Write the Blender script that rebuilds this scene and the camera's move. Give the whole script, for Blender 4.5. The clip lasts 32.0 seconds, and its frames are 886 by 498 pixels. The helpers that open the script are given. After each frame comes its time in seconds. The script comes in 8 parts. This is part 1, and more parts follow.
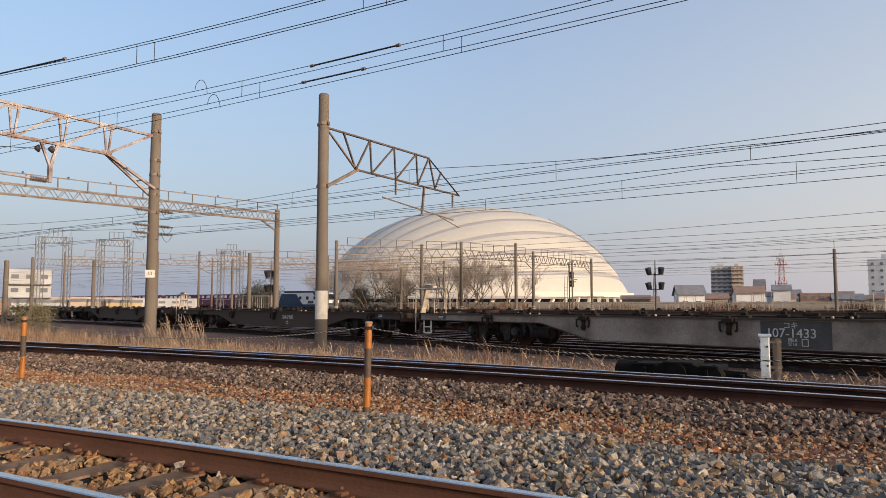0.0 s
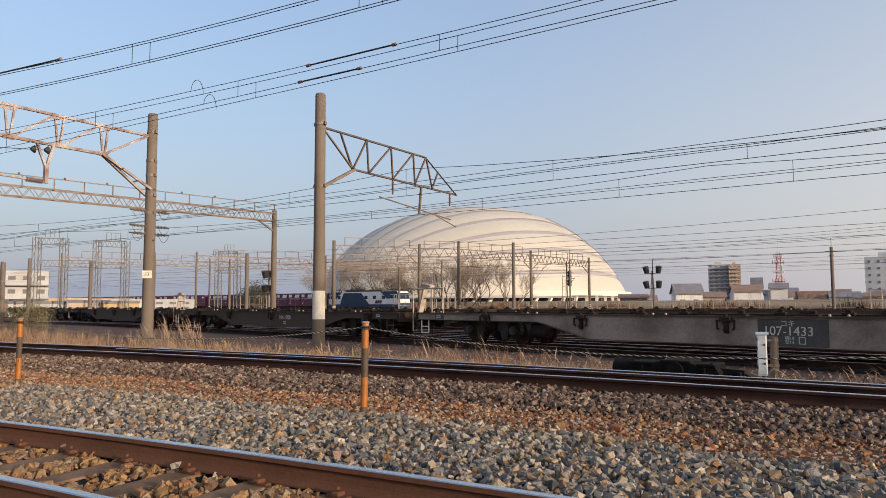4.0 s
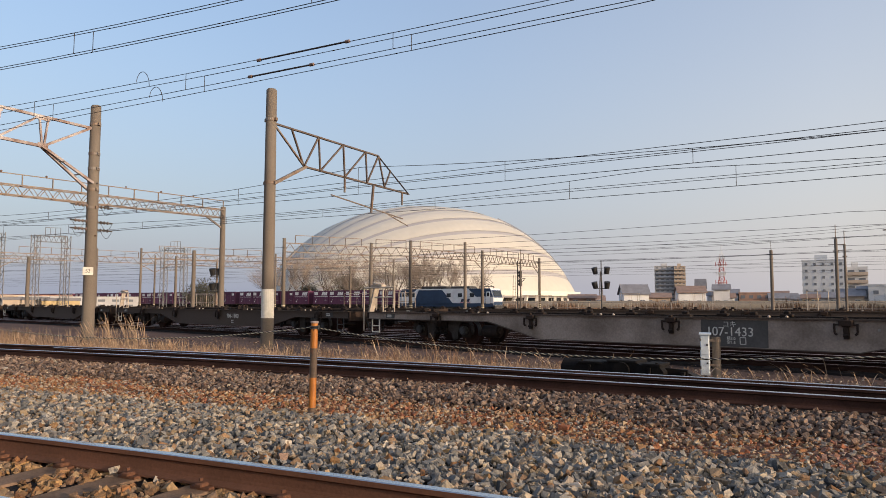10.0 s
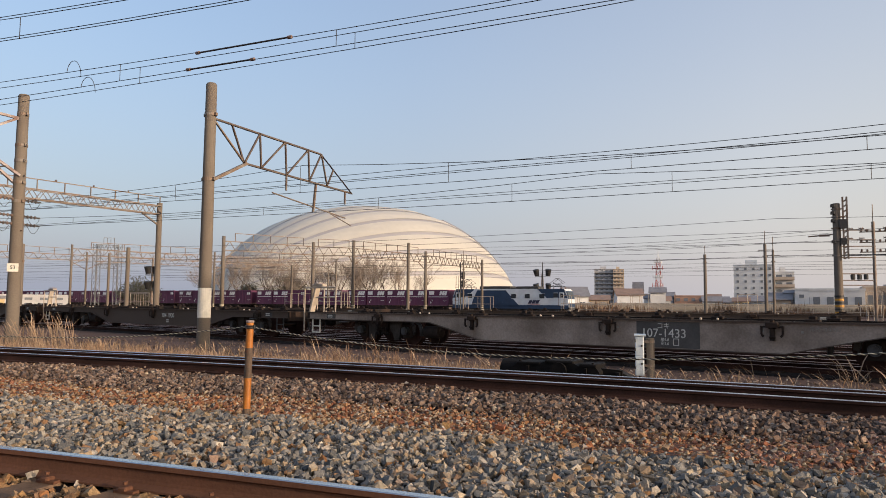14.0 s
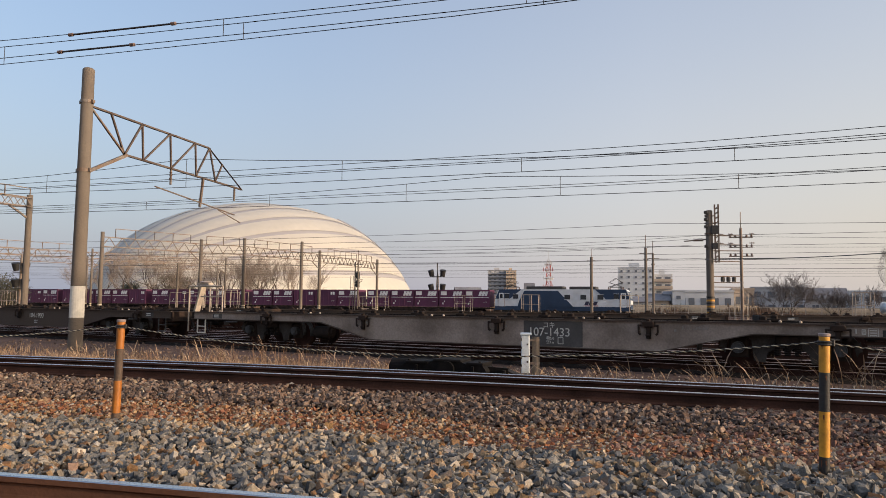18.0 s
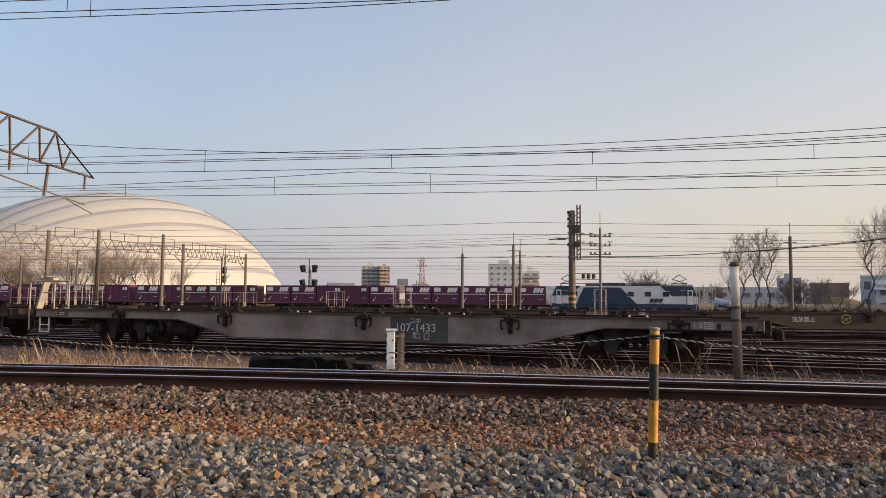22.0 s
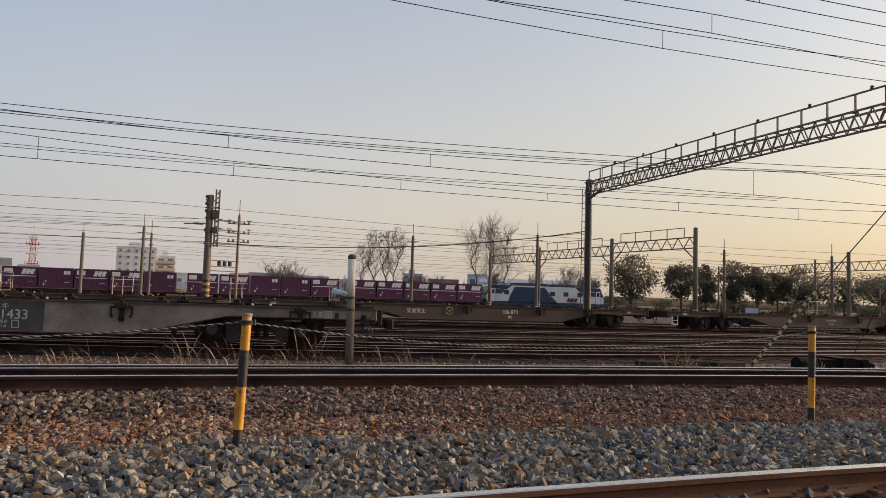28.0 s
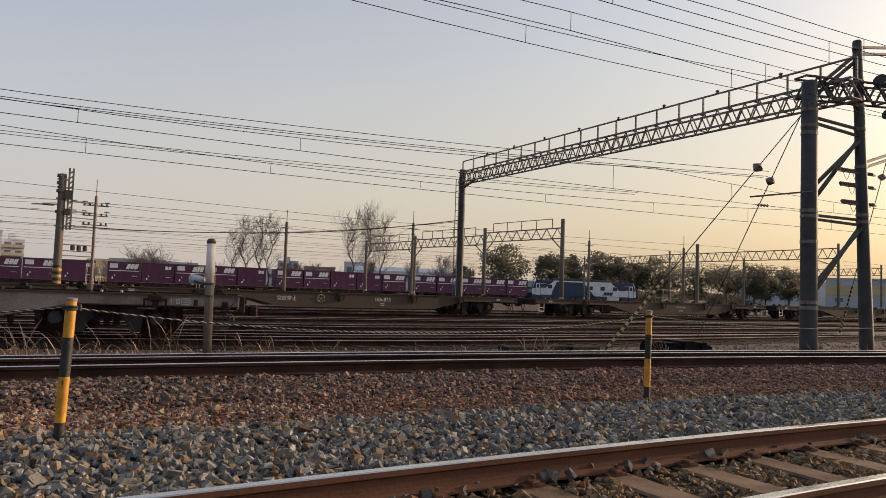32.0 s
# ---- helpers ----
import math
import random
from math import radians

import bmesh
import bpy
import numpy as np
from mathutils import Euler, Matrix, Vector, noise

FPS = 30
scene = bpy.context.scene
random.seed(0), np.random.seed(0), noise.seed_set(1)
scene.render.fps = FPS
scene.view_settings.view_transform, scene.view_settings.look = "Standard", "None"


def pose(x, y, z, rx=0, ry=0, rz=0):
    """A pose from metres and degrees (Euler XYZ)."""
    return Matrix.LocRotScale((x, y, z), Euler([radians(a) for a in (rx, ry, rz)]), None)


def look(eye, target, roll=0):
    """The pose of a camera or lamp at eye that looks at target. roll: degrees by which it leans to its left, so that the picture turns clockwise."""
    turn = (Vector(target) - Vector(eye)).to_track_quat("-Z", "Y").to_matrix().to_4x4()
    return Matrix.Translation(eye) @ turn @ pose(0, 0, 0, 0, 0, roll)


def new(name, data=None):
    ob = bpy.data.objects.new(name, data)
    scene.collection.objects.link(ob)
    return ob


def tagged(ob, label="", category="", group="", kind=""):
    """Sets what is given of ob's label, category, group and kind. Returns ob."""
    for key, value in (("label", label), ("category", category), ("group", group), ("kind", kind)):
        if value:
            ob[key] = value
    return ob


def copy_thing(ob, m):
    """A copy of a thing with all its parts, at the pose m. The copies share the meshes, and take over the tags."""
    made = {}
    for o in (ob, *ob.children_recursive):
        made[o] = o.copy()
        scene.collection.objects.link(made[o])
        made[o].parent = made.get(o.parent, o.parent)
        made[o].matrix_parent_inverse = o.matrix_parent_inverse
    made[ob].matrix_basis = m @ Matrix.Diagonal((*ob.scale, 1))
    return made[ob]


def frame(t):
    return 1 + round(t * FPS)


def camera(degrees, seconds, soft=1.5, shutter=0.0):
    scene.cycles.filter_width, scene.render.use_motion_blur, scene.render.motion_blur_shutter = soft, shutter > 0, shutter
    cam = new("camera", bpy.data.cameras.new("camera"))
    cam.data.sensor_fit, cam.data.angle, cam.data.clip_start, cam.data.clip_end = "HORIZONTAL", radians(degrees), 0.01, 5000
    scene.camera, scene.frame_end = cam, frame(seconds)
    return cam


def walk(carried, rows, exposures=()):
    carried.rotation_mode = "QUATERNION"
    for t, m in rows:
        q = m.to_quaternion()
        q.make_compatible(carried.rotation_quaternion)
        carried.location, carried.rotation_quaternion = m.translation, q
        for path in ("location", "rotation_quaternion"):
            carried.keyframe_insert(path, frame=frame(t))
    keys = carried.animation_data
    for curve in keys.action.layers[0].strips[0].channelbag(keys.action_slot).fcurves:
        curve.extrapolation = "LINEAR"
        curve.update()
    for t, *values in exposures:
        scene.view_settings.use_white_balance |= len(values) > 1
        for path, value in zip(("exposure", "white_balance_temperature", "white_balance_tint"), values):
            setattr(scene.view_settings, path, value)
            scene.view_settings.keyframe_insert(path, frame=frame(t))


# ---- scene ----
cam = camera(64.17, 32.0, soft=0.7)
PATH = [
    (0, pose(-0.269, -0.082, 1.521, 94.41, 0.02, 33.61)),
    (1, pose(-0.272, -0.090, 1.517, 94.46, 0.21, 33.41)),
    (2, pose(-0.267, -0.071, 1.520, 94.37, 0.17, 33.39)),
    (3, pose(-0.275, -0.061, 1.516, 94.38, 0.22, 33.45)),
    (3.5, pose(-0.265, -0.068, 1.517, 94.37, 0.27, 33.47)),
    (5.5, pose(-0.271, -0.057, 1.522, 94.44, 0.09, 33.11)),
    (6, pose(-0.276, -0.053, 1.517, 94.49, 0.11, 32.81)),
    (7, pose(-0.277, -0.049, 1.518, 94.45, -0.10, 32.09)),
    (8, pose(-0.289, -0.037, 1.523, 94.38, -0.19, 31.06)),
    (9, pose(-0.276, -0.051, 1.521, 94.39, -0.12, 30.09)),
    (10, pose(-0.268, -0.045, 1.528, 94.30, -0.05, 29.52)),
    (11, pose(-0.272, -0.035, 1.521, 94.37, -0.14, 28.90)),
    (12, pose(-0.261, -0.039, 1.520, 94.40, -0.31, 27.90)),
    (13, pose(-0.267, -0.020, 1.524, 94.39, -0.37, 26.55)),
    (14, pose(-0.237, -0.013, 1.520, 94.39, -0.45, 24.93)),
    (14.5, pose(-0.229, -0.003, 1.519, 94.40, -0.45, 24.04)),
    (16.5, pose(-0.196, 0.029, 1.510, 94.52, -0.44, 20.04)),
    (17, pose(-0.175, 0.036, 1.506, 94.53, -0.42, 18.96)),
    (18, pose(-0.155, 0.038, 1.506, 94.48, -0.55, 16.49)),
    (19, pose(-0.117, 0.044, 1.502, 94.38, -0.67, 13.63)),
    (20, pose(-0.095, 0.060, 1.508, 94.26, -0.66, 10.85)),
    (21, pose(-0.056, 0.055, 1.513, 94.28, -0.62, 8.45)),
    (22, pose(-0.010, 0.077, 1.514, 94.23, -0.45, 6.30)),
    (23, pose(0.069, 0.105, 1.507, 94.14, -0.52, 4.18)),
    (23.5, pose(0.119, 0.124, 1.499, 94.07, -0.96, 2.72)),
    (24, pose(0.150, 0.122, 1.502, 93.92, -1.11, 0.58)),
    (24.5, pose(0.156, 0.143, 1.506, 93.84, -1.39, -2.32)),
    (25, pose(0.128, 0.121, 1.505, 93.74, -1.49, -5.89)),
    (25.5, pose(0.101, 0.134, 1.499, 93.73, -1.47, -9.85)),
    (26, pose(0.154, 0.117, 1.486, 93.80, -1.60, -13.63)),
    (26.5, pose(0.198, 0.155, 1.494, 93.90, -1.73, -17.00)),
    (28.5, pose(0.370, 0.114, 1.490, 93.93, -1.83, -23.06)),
    (29, pose(0.418, 0.098, 1.489, 93.87, -1.74, -23.87)),
    (29.5, pose(0.474, 0.083, 1.486, 93.85, -1.72, -24.74)),
    (30, pose(0.513, 0.067, 1.484, 93.79, -1.66, -25.77)),
    (31, pose(0.563, 0.038, 1.469, 93.48, -1.69, -28.54)),
    (31.5, pose(0.568, 0.051, 1.465, 93.38, -1.80, -30.30)),
    (32, pose(0.540, 0.060, 1.472, 93.35, -2.00, -32.09)),
]
EXPO = [(0, -0.10, 6500, 15), (14, -0.08, 6600, 15), (21, -0.08, 6750, 16), (25, -0.14, 6850, 16), (32, -0.26, 7000, 17)]
walk(cam, PATH, exposures=EXPO)

# ---- world, sun ----
SUN_AZ, SUN_EL = 97.0, 11.0          # degrees clockwise from +y, and above the ground
world = bpy.data.worlds.new("sky")
scene.world = world
world.use_nodes = True
wt = world.node_tree
sky = wt.nodes.new("ShaderNodeTexSky")
sky.sky_type = 'NISHITA'
sky.sun_disc = False
sky.sun_elevation, sky.sun_rotation = radians(SUN_EL), radians(SUN_AZ)
sky.air_density, sky.dust_density, sky.ozone_density = 1.3, 4.0, 3.0
sky.altitude = 0.0
hsv = wt.nodes.new("ShaderNodeHueSaturation")
hsv.inputs["Saturation"].default_value = 1.05
hsv.inputs["Value"].default_value = 1.4
wt.links.new(sky.outputs[0], hsv.inputs["Color"])
# winter haze: thicker towards the horizon, warm towards the sun and lilac-blue away from it
wdir = wt.nodes.new("ShaderNodeTexCoord")
wsep = wt.nodes.new("ShaderNodeSeparateXYZ")
wt.links.new(wdir.outputs["Generated"], wsep.inputs[0])
thick = wt.nodes.new("ShaderNodeMapRange")
thick.interpolation_type = 'SMOOTHSTEP'
thick.inputs["From Min"].default_value, thick.inputs["From Max"].default_value = -0.03, 0.50
thick.inputs["To Min"].default_value, thick.inputs["To Max"].default_value = 0.74, 0.36
wt.links.new(wsep.outputs["Z"], thick.inputs["Value"])
sunward = wt.nodes.new("ShaderNodeMapRange")
sunward.inputs["From Min"].default_value, sunward.inputs["From Max"].default_value = -0.65, 1.1
wt.links.new(wsep.outputs["X"], sunward.inputs["Value"])
tone = wt.nodes.new("ShaderNodeValToRGB")
TONES = [(0.0, (0.50, 0.56, 0.70)), (0.12, (0.555, 0.59, 0.705)), (0.37, (0.825, 0.805, 0.82)), (0.56, (0.88, 0.82, 0.75)), (0.74, (0.87, 0.77, 0.62)), (0.93, (0.83, 0.69, 0.46))]
while len(tone.color_ramp.elements) < len(TONES):
    tone.color_ramp.elements.new(0.5)
for el, (p, c) in zip(tone.color_ramp.elements, TONES):
    el.position, el.color = p, (*c, 1)
wt.links.new(sunward.outputs["Result"], tone.inputs["Fac"])
bright = wt.nodes.new("ShaderNodeVectorMath")
bright.operation = 'SCALE'
bright.inputs["Scale"].default_value = 3.75
wt.links.new(tone.outputs["Color"], bright.inputs[0])
haze = wt.nodes.new("ShaderNodeMix")
haze.data_type = 'RGBA'
wt.links.new(thick.outputs["Result"], haze.inputs["Factor"])
wt.links.new(bright.outputs["Vector"], haze.inputs["B"])
wt.links.new(hsv.outputs[0], haze.inputs["A"])
wt.links.new(haze.outputs["Result"], wt.nodes["Background"].inputs["Color"])
wt.nodes["Background"].inputs["Strength"].default_value = 0.255
sun = new("sun", bpy.data.lights.new("sun", "SUN"))
sun.data.energy, sun.data.angle, sun.data.color = 4.8, radians(0.8), (1.0, 0.80, 0.58)
sd = Vector((math.sin(radians(SUN_AZ)) * math.cos(radians(SUN_EL)), math.cos(radians(SUN_AZ)) * math.cos(radians(SUN_EL)), math.sin(radians(SUN_EL))))
sun.matrix_world = look(sd * 100, (0, 0, 0))

# ---- materials ----


def mat(name, color, rough=0.7, metal=0.0, var=0.25, scale=3.0, bump=0.2, fine=40.0, color2=None, spread=0.0, island=None, coords="Object"):
    """Base colour with broad stains and fine grain, and relief. spread: change from object to object; island: colours picked piece by piece."""
    m = bpy.data.materials.new(name)
    m.use_nodes = True
    nt = m.node_tree
    b = nt.nodes["Principled BSDF"]
    b.inputs["Roughness"].default_value = rough
    b.inputs["Metallic"].default_value = metal
    if rough > 0.84:
        b.inputs["Specular IOR Level"].default_value = 0.15
    tc = nt.nodes.new("ShaderNodeTexCoord")
    n1, n2 = nt.nodes.new("ShaderNodeTexNoise"), nt.nodes.new("ShaderNodeTexNoise")
    n1.inputs["Scale"].default_value, n1.inputs["Detail"].default_value = scale, 6
    n2.inputs["Scale"].default_value, n2.inputs["Detail"].default_value = fine, 3
    for n in (n1, n2):
        nt.links.new(tc.outputs[coords], n.inputs["Vector"])
    mix = nt.nodes.new("ShaderNodeMix")
    mix.data_type = 'RGBA'
    c2 = color2 or tuple(c * (1 - 1.6 * var) for c in color)
    ramp = nt.nodes.new("ShaderNodeValToRGB")
    ramp.color_ramp.elements[0].position, ramp.color_ramp.elements[1].position = 0.38, 0.66
    nt.links.new(n1.outputs["Fac"], ramp.inputs["Fac"])
    nt.links.new(ramp.outputs["Color"], mix.inputs["Factor"])
    mix.inputs["A"].default_value, mix.inputs["B"].default_value = (*color, 1), (*c2, 1)
    if island:
        geo = nt.nodes.new("ShaderNodeNewGeometry")
        cr = nt.nodes.new("ShaderNodeValToRGB")
        els = cr.color_ramp.elements
        while len(els) < len(island):
            els.new(0.5)
        for k, c in enumerate(island):
            els[k].position, els[k].color = k / (len(island) - 1), (*c, 1)
        nt.links.new(geo.outputs["Random Per Island"], cr.inputs["Fac"])
        nt.links.new(cr.outputs["Color"], mix.inputs["A"])
        dark = nt.nodes.new("ShaderNodeMix")
        dark.data_type, dark.blend_type = 'RGBA', 'MULTIPLY'
        dark.inputs["Factor"].default_value = 1.0
        dark.inputs["B"].default_value = (1 - var, 1 - var, 1 - var, 1)
        nt.links.new(cr.outputs["Color"], dark.inputs["A"])
        nt.links.new(dark.outputs["Result"], mix.inputs["B"])
    out = mix.outputs["Result"]
    g = nt.nodes.new("ShaderNodeMix")
    g.data_type, g.blend_type = 'RGBA', 'OVERLAY'
    g.inputs["Factor"].default_value = min(1.0, var * 1.4)
    nt.links.new(out, g.inputs["A"])
    nt.links.new(n2.outputs["Fac"], g.inputs["B"])
    out = g.outputs["Result"]
    if spread:
        oi, hs, mr = nt.nodes.new("ShaderNodeObjectInfo"), nt.nodes.new("ShaderNodeHueSaturation"), nt.nodes.new("ShaderNodeMapRange")
        mr.inputs["To Min"].default_value, mr.inputs["To Max"].default_value = 1 - spread, 1 + spread
        nt.links.new(oi.outputs["Random"], mr.inputs["Value"])
        nt.links.new(mr.outputs["Result"], hs.inputs["Value"])
        nt.links.new(out, hs.inputs["Color"])
        out = hs.outputs["Color"]
    nt.links.new(out, b.inputs["Base Color"])
    if bump:
        bp = nt.nodes.new("ShaderNodeBump")
        bp.inputs["Strength"].default_value, bp.inputs["Distance"].default_value = bump, 0.02
        nt.links.new(n2.outputs["Fac"], bp.inputs["Height"])
        nt.links.new(bp.outputs["Normal"], b.inputs["Normal"])
    return m


SOIL = mat("yard_soil", (0.119, 0.075, 0.060), 0.95, var=0.3, scale=0.35, fine=9.0, bump=0.6, color2=(0.08, 0.052, 0.042), coords="Object")
GREY_STONE = mat("grey_ballast", (0.3, 0.3, 0.3), 0.85, var=0.3, fine=90, scale=22, bump=0.35, island=[(0.043, 0.045, 0.049), (0.188, 0.180, 0.171), (0.094, 0.097, 0.100), (0.376, 0.326, 0.263), (0.141, 0.143, 0.141), (0.282, 0.207, 0.127), (0.070, 0.072, 0.074), (0.235, 0.221, 0.201), (0.112, 0.114, 0.114), (0.451, 0.396, 0.328), (0.160, 0.159, 0.151), (0.217, 0.119, 0.061), (0.311, 0.246, 0.168)])
BROWN_STONE = mat("brown_ballast", (0.3, 0.2, 0.14), 0.9, var=0.35, fine=90, scale=22, bump=0.4, island=[(0.216, 0.112, 0.050), (0.302, 0.209, 0.119), (0.144, 0.079, 0.043), (0.338, 0.202, 0.090), (0.173, 0.122, 0.086), (0.259, 0.119, 0.050), (0.360, 0.281, 0.187)])
RED_STONE = mat("red_ballast", (0.3, 0.14, 0.09), 0.92, var=0.35, fine=90, scale=22, bump=0.4, island=[(0.238, 0.097, 0.051), (0.324, 0.170, 0.084), (0.173, 0.076, 0.043), (0.395, 0.267, 0.154), (0.259, 0.160, 0.104), (0.216, 0.087, 0.053), (0.303, 0.119, 0.057)])
DARK_STONE = mat("dark_ballast", (0.15, 0.12, 0.1), 0.9, var=0.35, fine=90, scale=22, bump=0.4, island=[(0.112, 0.074, 0.058), (0.206, 0.140, 0.105), (0.047, 0.031, 0.025), (0.336, 0.248, 0.193), (0.158, 0.090, 0.060), (0.167, 0.133, 0.115), (0.080, 0.054, 0.043), (0.261, 0.186, 0.143), (0.121, 0.097, 0.084)])
PALE_STONE = mat("pale_ballast", (0.4, 0.35, 0.27), 0.85, var=0.3, fine=90, scale=22, bump=0.35, island=[(0.423, 0.360, 0.279), (0.313, 0.221, 0.135), (0.276, 0.252, 0.225), (0.460, 0.378, 0.270), (0.239, 0.180, 0.135), (0.368, 0.270, 0.171), (0.350, 0.324, 0.288), (0.276, 0.144, 0.081)])
RUST_STONE = mat("rust_brown_ballast", (0.15, 0.09, 0.07), 0.9, var=0.35, fine=90, scale=22, bump=0.4, island=[(0.223, 0.112, 0.079), (0.142, 0.077, 0.062), (0.312, 0.165, 0.114), (0.193, 0.130, 0.108), (0.253, 0.106, 0.070), (0.386, 0.244, 0.185), (0.104, 0.064, 0.054), (0.282, 0.198, 0.163)])
# near black: the shade between the stones is put into this colour
SHADED_BED = mat("ballast_bed", (0.018, 0.013, 0.011), 0.95, var=0.4, scale=5, fine=30, bump=0.8)
RED_BED = mat("red_bed", (0.16, 0.078, 0.05), 0.95, var=0.4, scale=3, fine=30, bump=0.8, color2=(0.10, 0.05, 0.036))
RAIL_RUST = mat("rail_rust", (0.135, 0.062, 0.038), 0.86, var=0.2, scale=2.0, fine=50, bump=0.15, color2=(0.11, 0.052, 0.032))
RAIL_HEAD = mat("rail_head", (0.62, 0.60, 0.58), 0.22, metal=1.0, var=0.12, scale=1.0, fine=80, bump=0.03)
YARD_HEAD = mat("worn_rail_head", (0.48, 0.35, 0.31), 0.42, metal=0.4, var=0.3, scale=1.0, fine=60, bump=0.05)
RAIL_DARK = mat("rail_dark", (0.055, 0.027, 0.021), 0.86, var=0.3, scale=2.0, fine=50, bump=0.15)
SLEEPER = mat("sleeper_concrete", (0.22, 0.14, 0.09), 0.92, var=0.3, scale=4, fine=60, spread=0.15)
WOOD_SLEEPER = mat("sleeper_wood", (0.05, 0.035, 0.028), 0.95, var=0.35, scale=5, fine=50, spread=0.2)
CONCRETE = mat("pole_concrete", (0.16, 0.135, 0.112), 0.9, var=0.2, scale=1.2, fine=30, bump=0.15, color2=(0.14, 0.115, 0.095))
WHITE_BAND = mat("white_band", (0.72, 0.68, 0.60), 0.75, var=0.12, scale=6, fine=40)
STEEL = mat("rusty_galvanised_steel", (0.20, 0.175, 0.155), 0.65, metal=0.2, var=0.3, scale=2.5, fine=30, color2=(0.16, 0.10, 0.065))
RUST_STEEL = mat("rusty_steel", (0.40, 0.365, 0.36), 0.8, var=0.3, scale=2.2, fine=30, color2=(0.17, 0.105, 0.085))
ARM_STEEL = mat("brown_steel", (0.11, 0.085, 0.072), 0.8, var=0.3, scale=1.5, fine=30, color2=(0.075, 0.05, 0.04))
DARK_STEEL = mat("dark_steel", (0.045, 0.043, 0.042), 0.65, metal=0.0, var=0.25, scale=2, fine=30)
WIRE = mat("wire", (0.045, 0.04, 0.038), 0.6, metal=0.3, var=0.1, bump=0)
PORCELAIN = mat("insulator", (0.20, 0.13, 0.10), 0.3, var=0.15)
ORANGE = mat("orange_paint", (0.36, 0.122, 0.014), 0.55, var=0.2, scale=7, fine=50, bump=0.06)
YELLOW = mat("yellow_paint", (0.60, 0.275, 0.022), 0.55, var=0.2, scale=7, fine=50, bump=0.06)
GUARD_YELLOW = mat("faded_yellow", (0.52, 0.40, 0.15), 0.7, var=0.2, scale=7, fine=50, bump=0.06)
BLACK = mat("black_paint", (0.02, 0.019, 0.019), 0.6, var=0.3, scale=7, fine=50)
BROWN_PAINT = mat("brown_paint", (0.10, 0.065, 0.045), 0.7, var=0.3, scale=7, fine=50)
PIPE_TAN = mat("tan_pipe_paint", (0.44, 0.37, 0.30), 0.7, var=0.2, scale=4, fine=40)
ROPE_Y = mat("rope_yellow", (0.46, 0.41, 0.31), 0.85, var=0.2)
WAGON = mat("wagon_grey", (0.34, 0.28, 0.24), 0.86, var=0.25, scale=1.3, fine=25, bump=0.12, color2=(0.19, 0.15, 0.125))
WAGON_OLD = mat("wagon_weathered", (0.088, 0.066, 0.055), 0.87, var=0.2, scale=0.9, fine=25, bump=0.1, color2=(0.09, 0.068, 0.054))
# grimy dark paint, blackened further to hold the shade under the wagons
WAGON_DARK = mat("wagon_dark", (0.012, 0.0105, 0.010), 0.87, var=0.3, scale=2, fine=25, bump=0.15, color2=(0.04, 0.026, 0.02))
BOGIE_GREY = mat("bogie_grime", (0.062, 0.054, 0.049), 0.87, var=0.35, scale=3, fine=25, bump=0.2, color2=(0.034, 0.029, 0.026))
HUB_GREY = mat("axle_box_grime", (0.050, 0.050, 0.052), 0.65, var=0.3, scale=5, fine=30, bump=0.1)
WAGON_PATCH = mat("wagon_patch", (0.085, 0.078, 0.074), 0.75, var=0.2, scale=1.5, fine=25)
PALE_LETTER = mat("worn_lettering", (0.30, 0.28, 0.26), 0.85, var=0.2, bump=0)
LETTER = mat("lettering", (0.62, 0.60, 0.55), 0.8, var=0.12, bump=0)
CONTAINER = mat("container_purple", (0.112, 0.025, 0.068), 0.6, var=0.12, scale=1.0, fine=20, bump=0.05, spread=0.12)
CONT_WHITE = mat("container_white", (0.75, 0.73, 0.72), 0.6, var=0.06, bump=0)
LOCO_BLUE = mat("loco_blue", (0.013, 0.037, 0.085), 0.6, var=0.12, scale=1, fine=20, bump=0.03)
LOCO_WHITE = mat("loco_white", (0.62, 0.65, 0.68), 0.5, var=0.1, scale=1, fine=20, bump=0.03)
LOCO_MARK = mat("loco_mark", (0.018, 0.018, 0.05), 0.5, var=0.05, bump=0)
LOCO_RED = mat("loco_red", (0.42, 0.02, 0.04), 0.5, var=0.05, bump=0)
GLASS = mat("dark_glass", (0.02, 0.025, 0.03), 0.08, var=0.05, bump=0)
DOME_WHITE = mat("dome_membrane", (0.505, 0.475, 0.415), 0.6, var=0.05, scale=0.03, fine=0.5, bump=0)
# paler than dark_glass: haze and sky reflection are put into the colour
HAZY_GLASS = mat("hazy_window_glass", (0.15, 0.165, 0.19), 0.25, var=0.1, bump=0)
DOME_EDGE = mat("dome_edge", (0.24, 0.25, 0.29), 0.6, var=0.05, scale=0.05, fine=0.5, bump=0)
DOME_SEAM = mat("dome_seam", (0.36, 0.345, 0.35), 0.6, var=0.05, scale=0.05, fine=0.5, bump=0)
BANK_GRASS = mat("bank_grass", (0.21, 0.155, 0.085), 0.95, var=0.35, scale=0.8, fine=8, bump=0.7, color2=(0.13, 0.11, 0.06))
LATTICE_GREY = mat("lattice_grey", (0.20, 0.20, 0.20), 0.8, var=0.2, scale=2, fine=20, bump=0.05)
STRAW = mat("dry_grass", (0.42, 0.29, 0.18), 0.9, var=0.2, island=[(0.352, 0.239, 0.154), (0.466, 0.348, 0.238), (0.238, 0.161, 0.106), (0.378, 0.248, 0.158), (0.167, 0.124, 0.088)], bump=0)
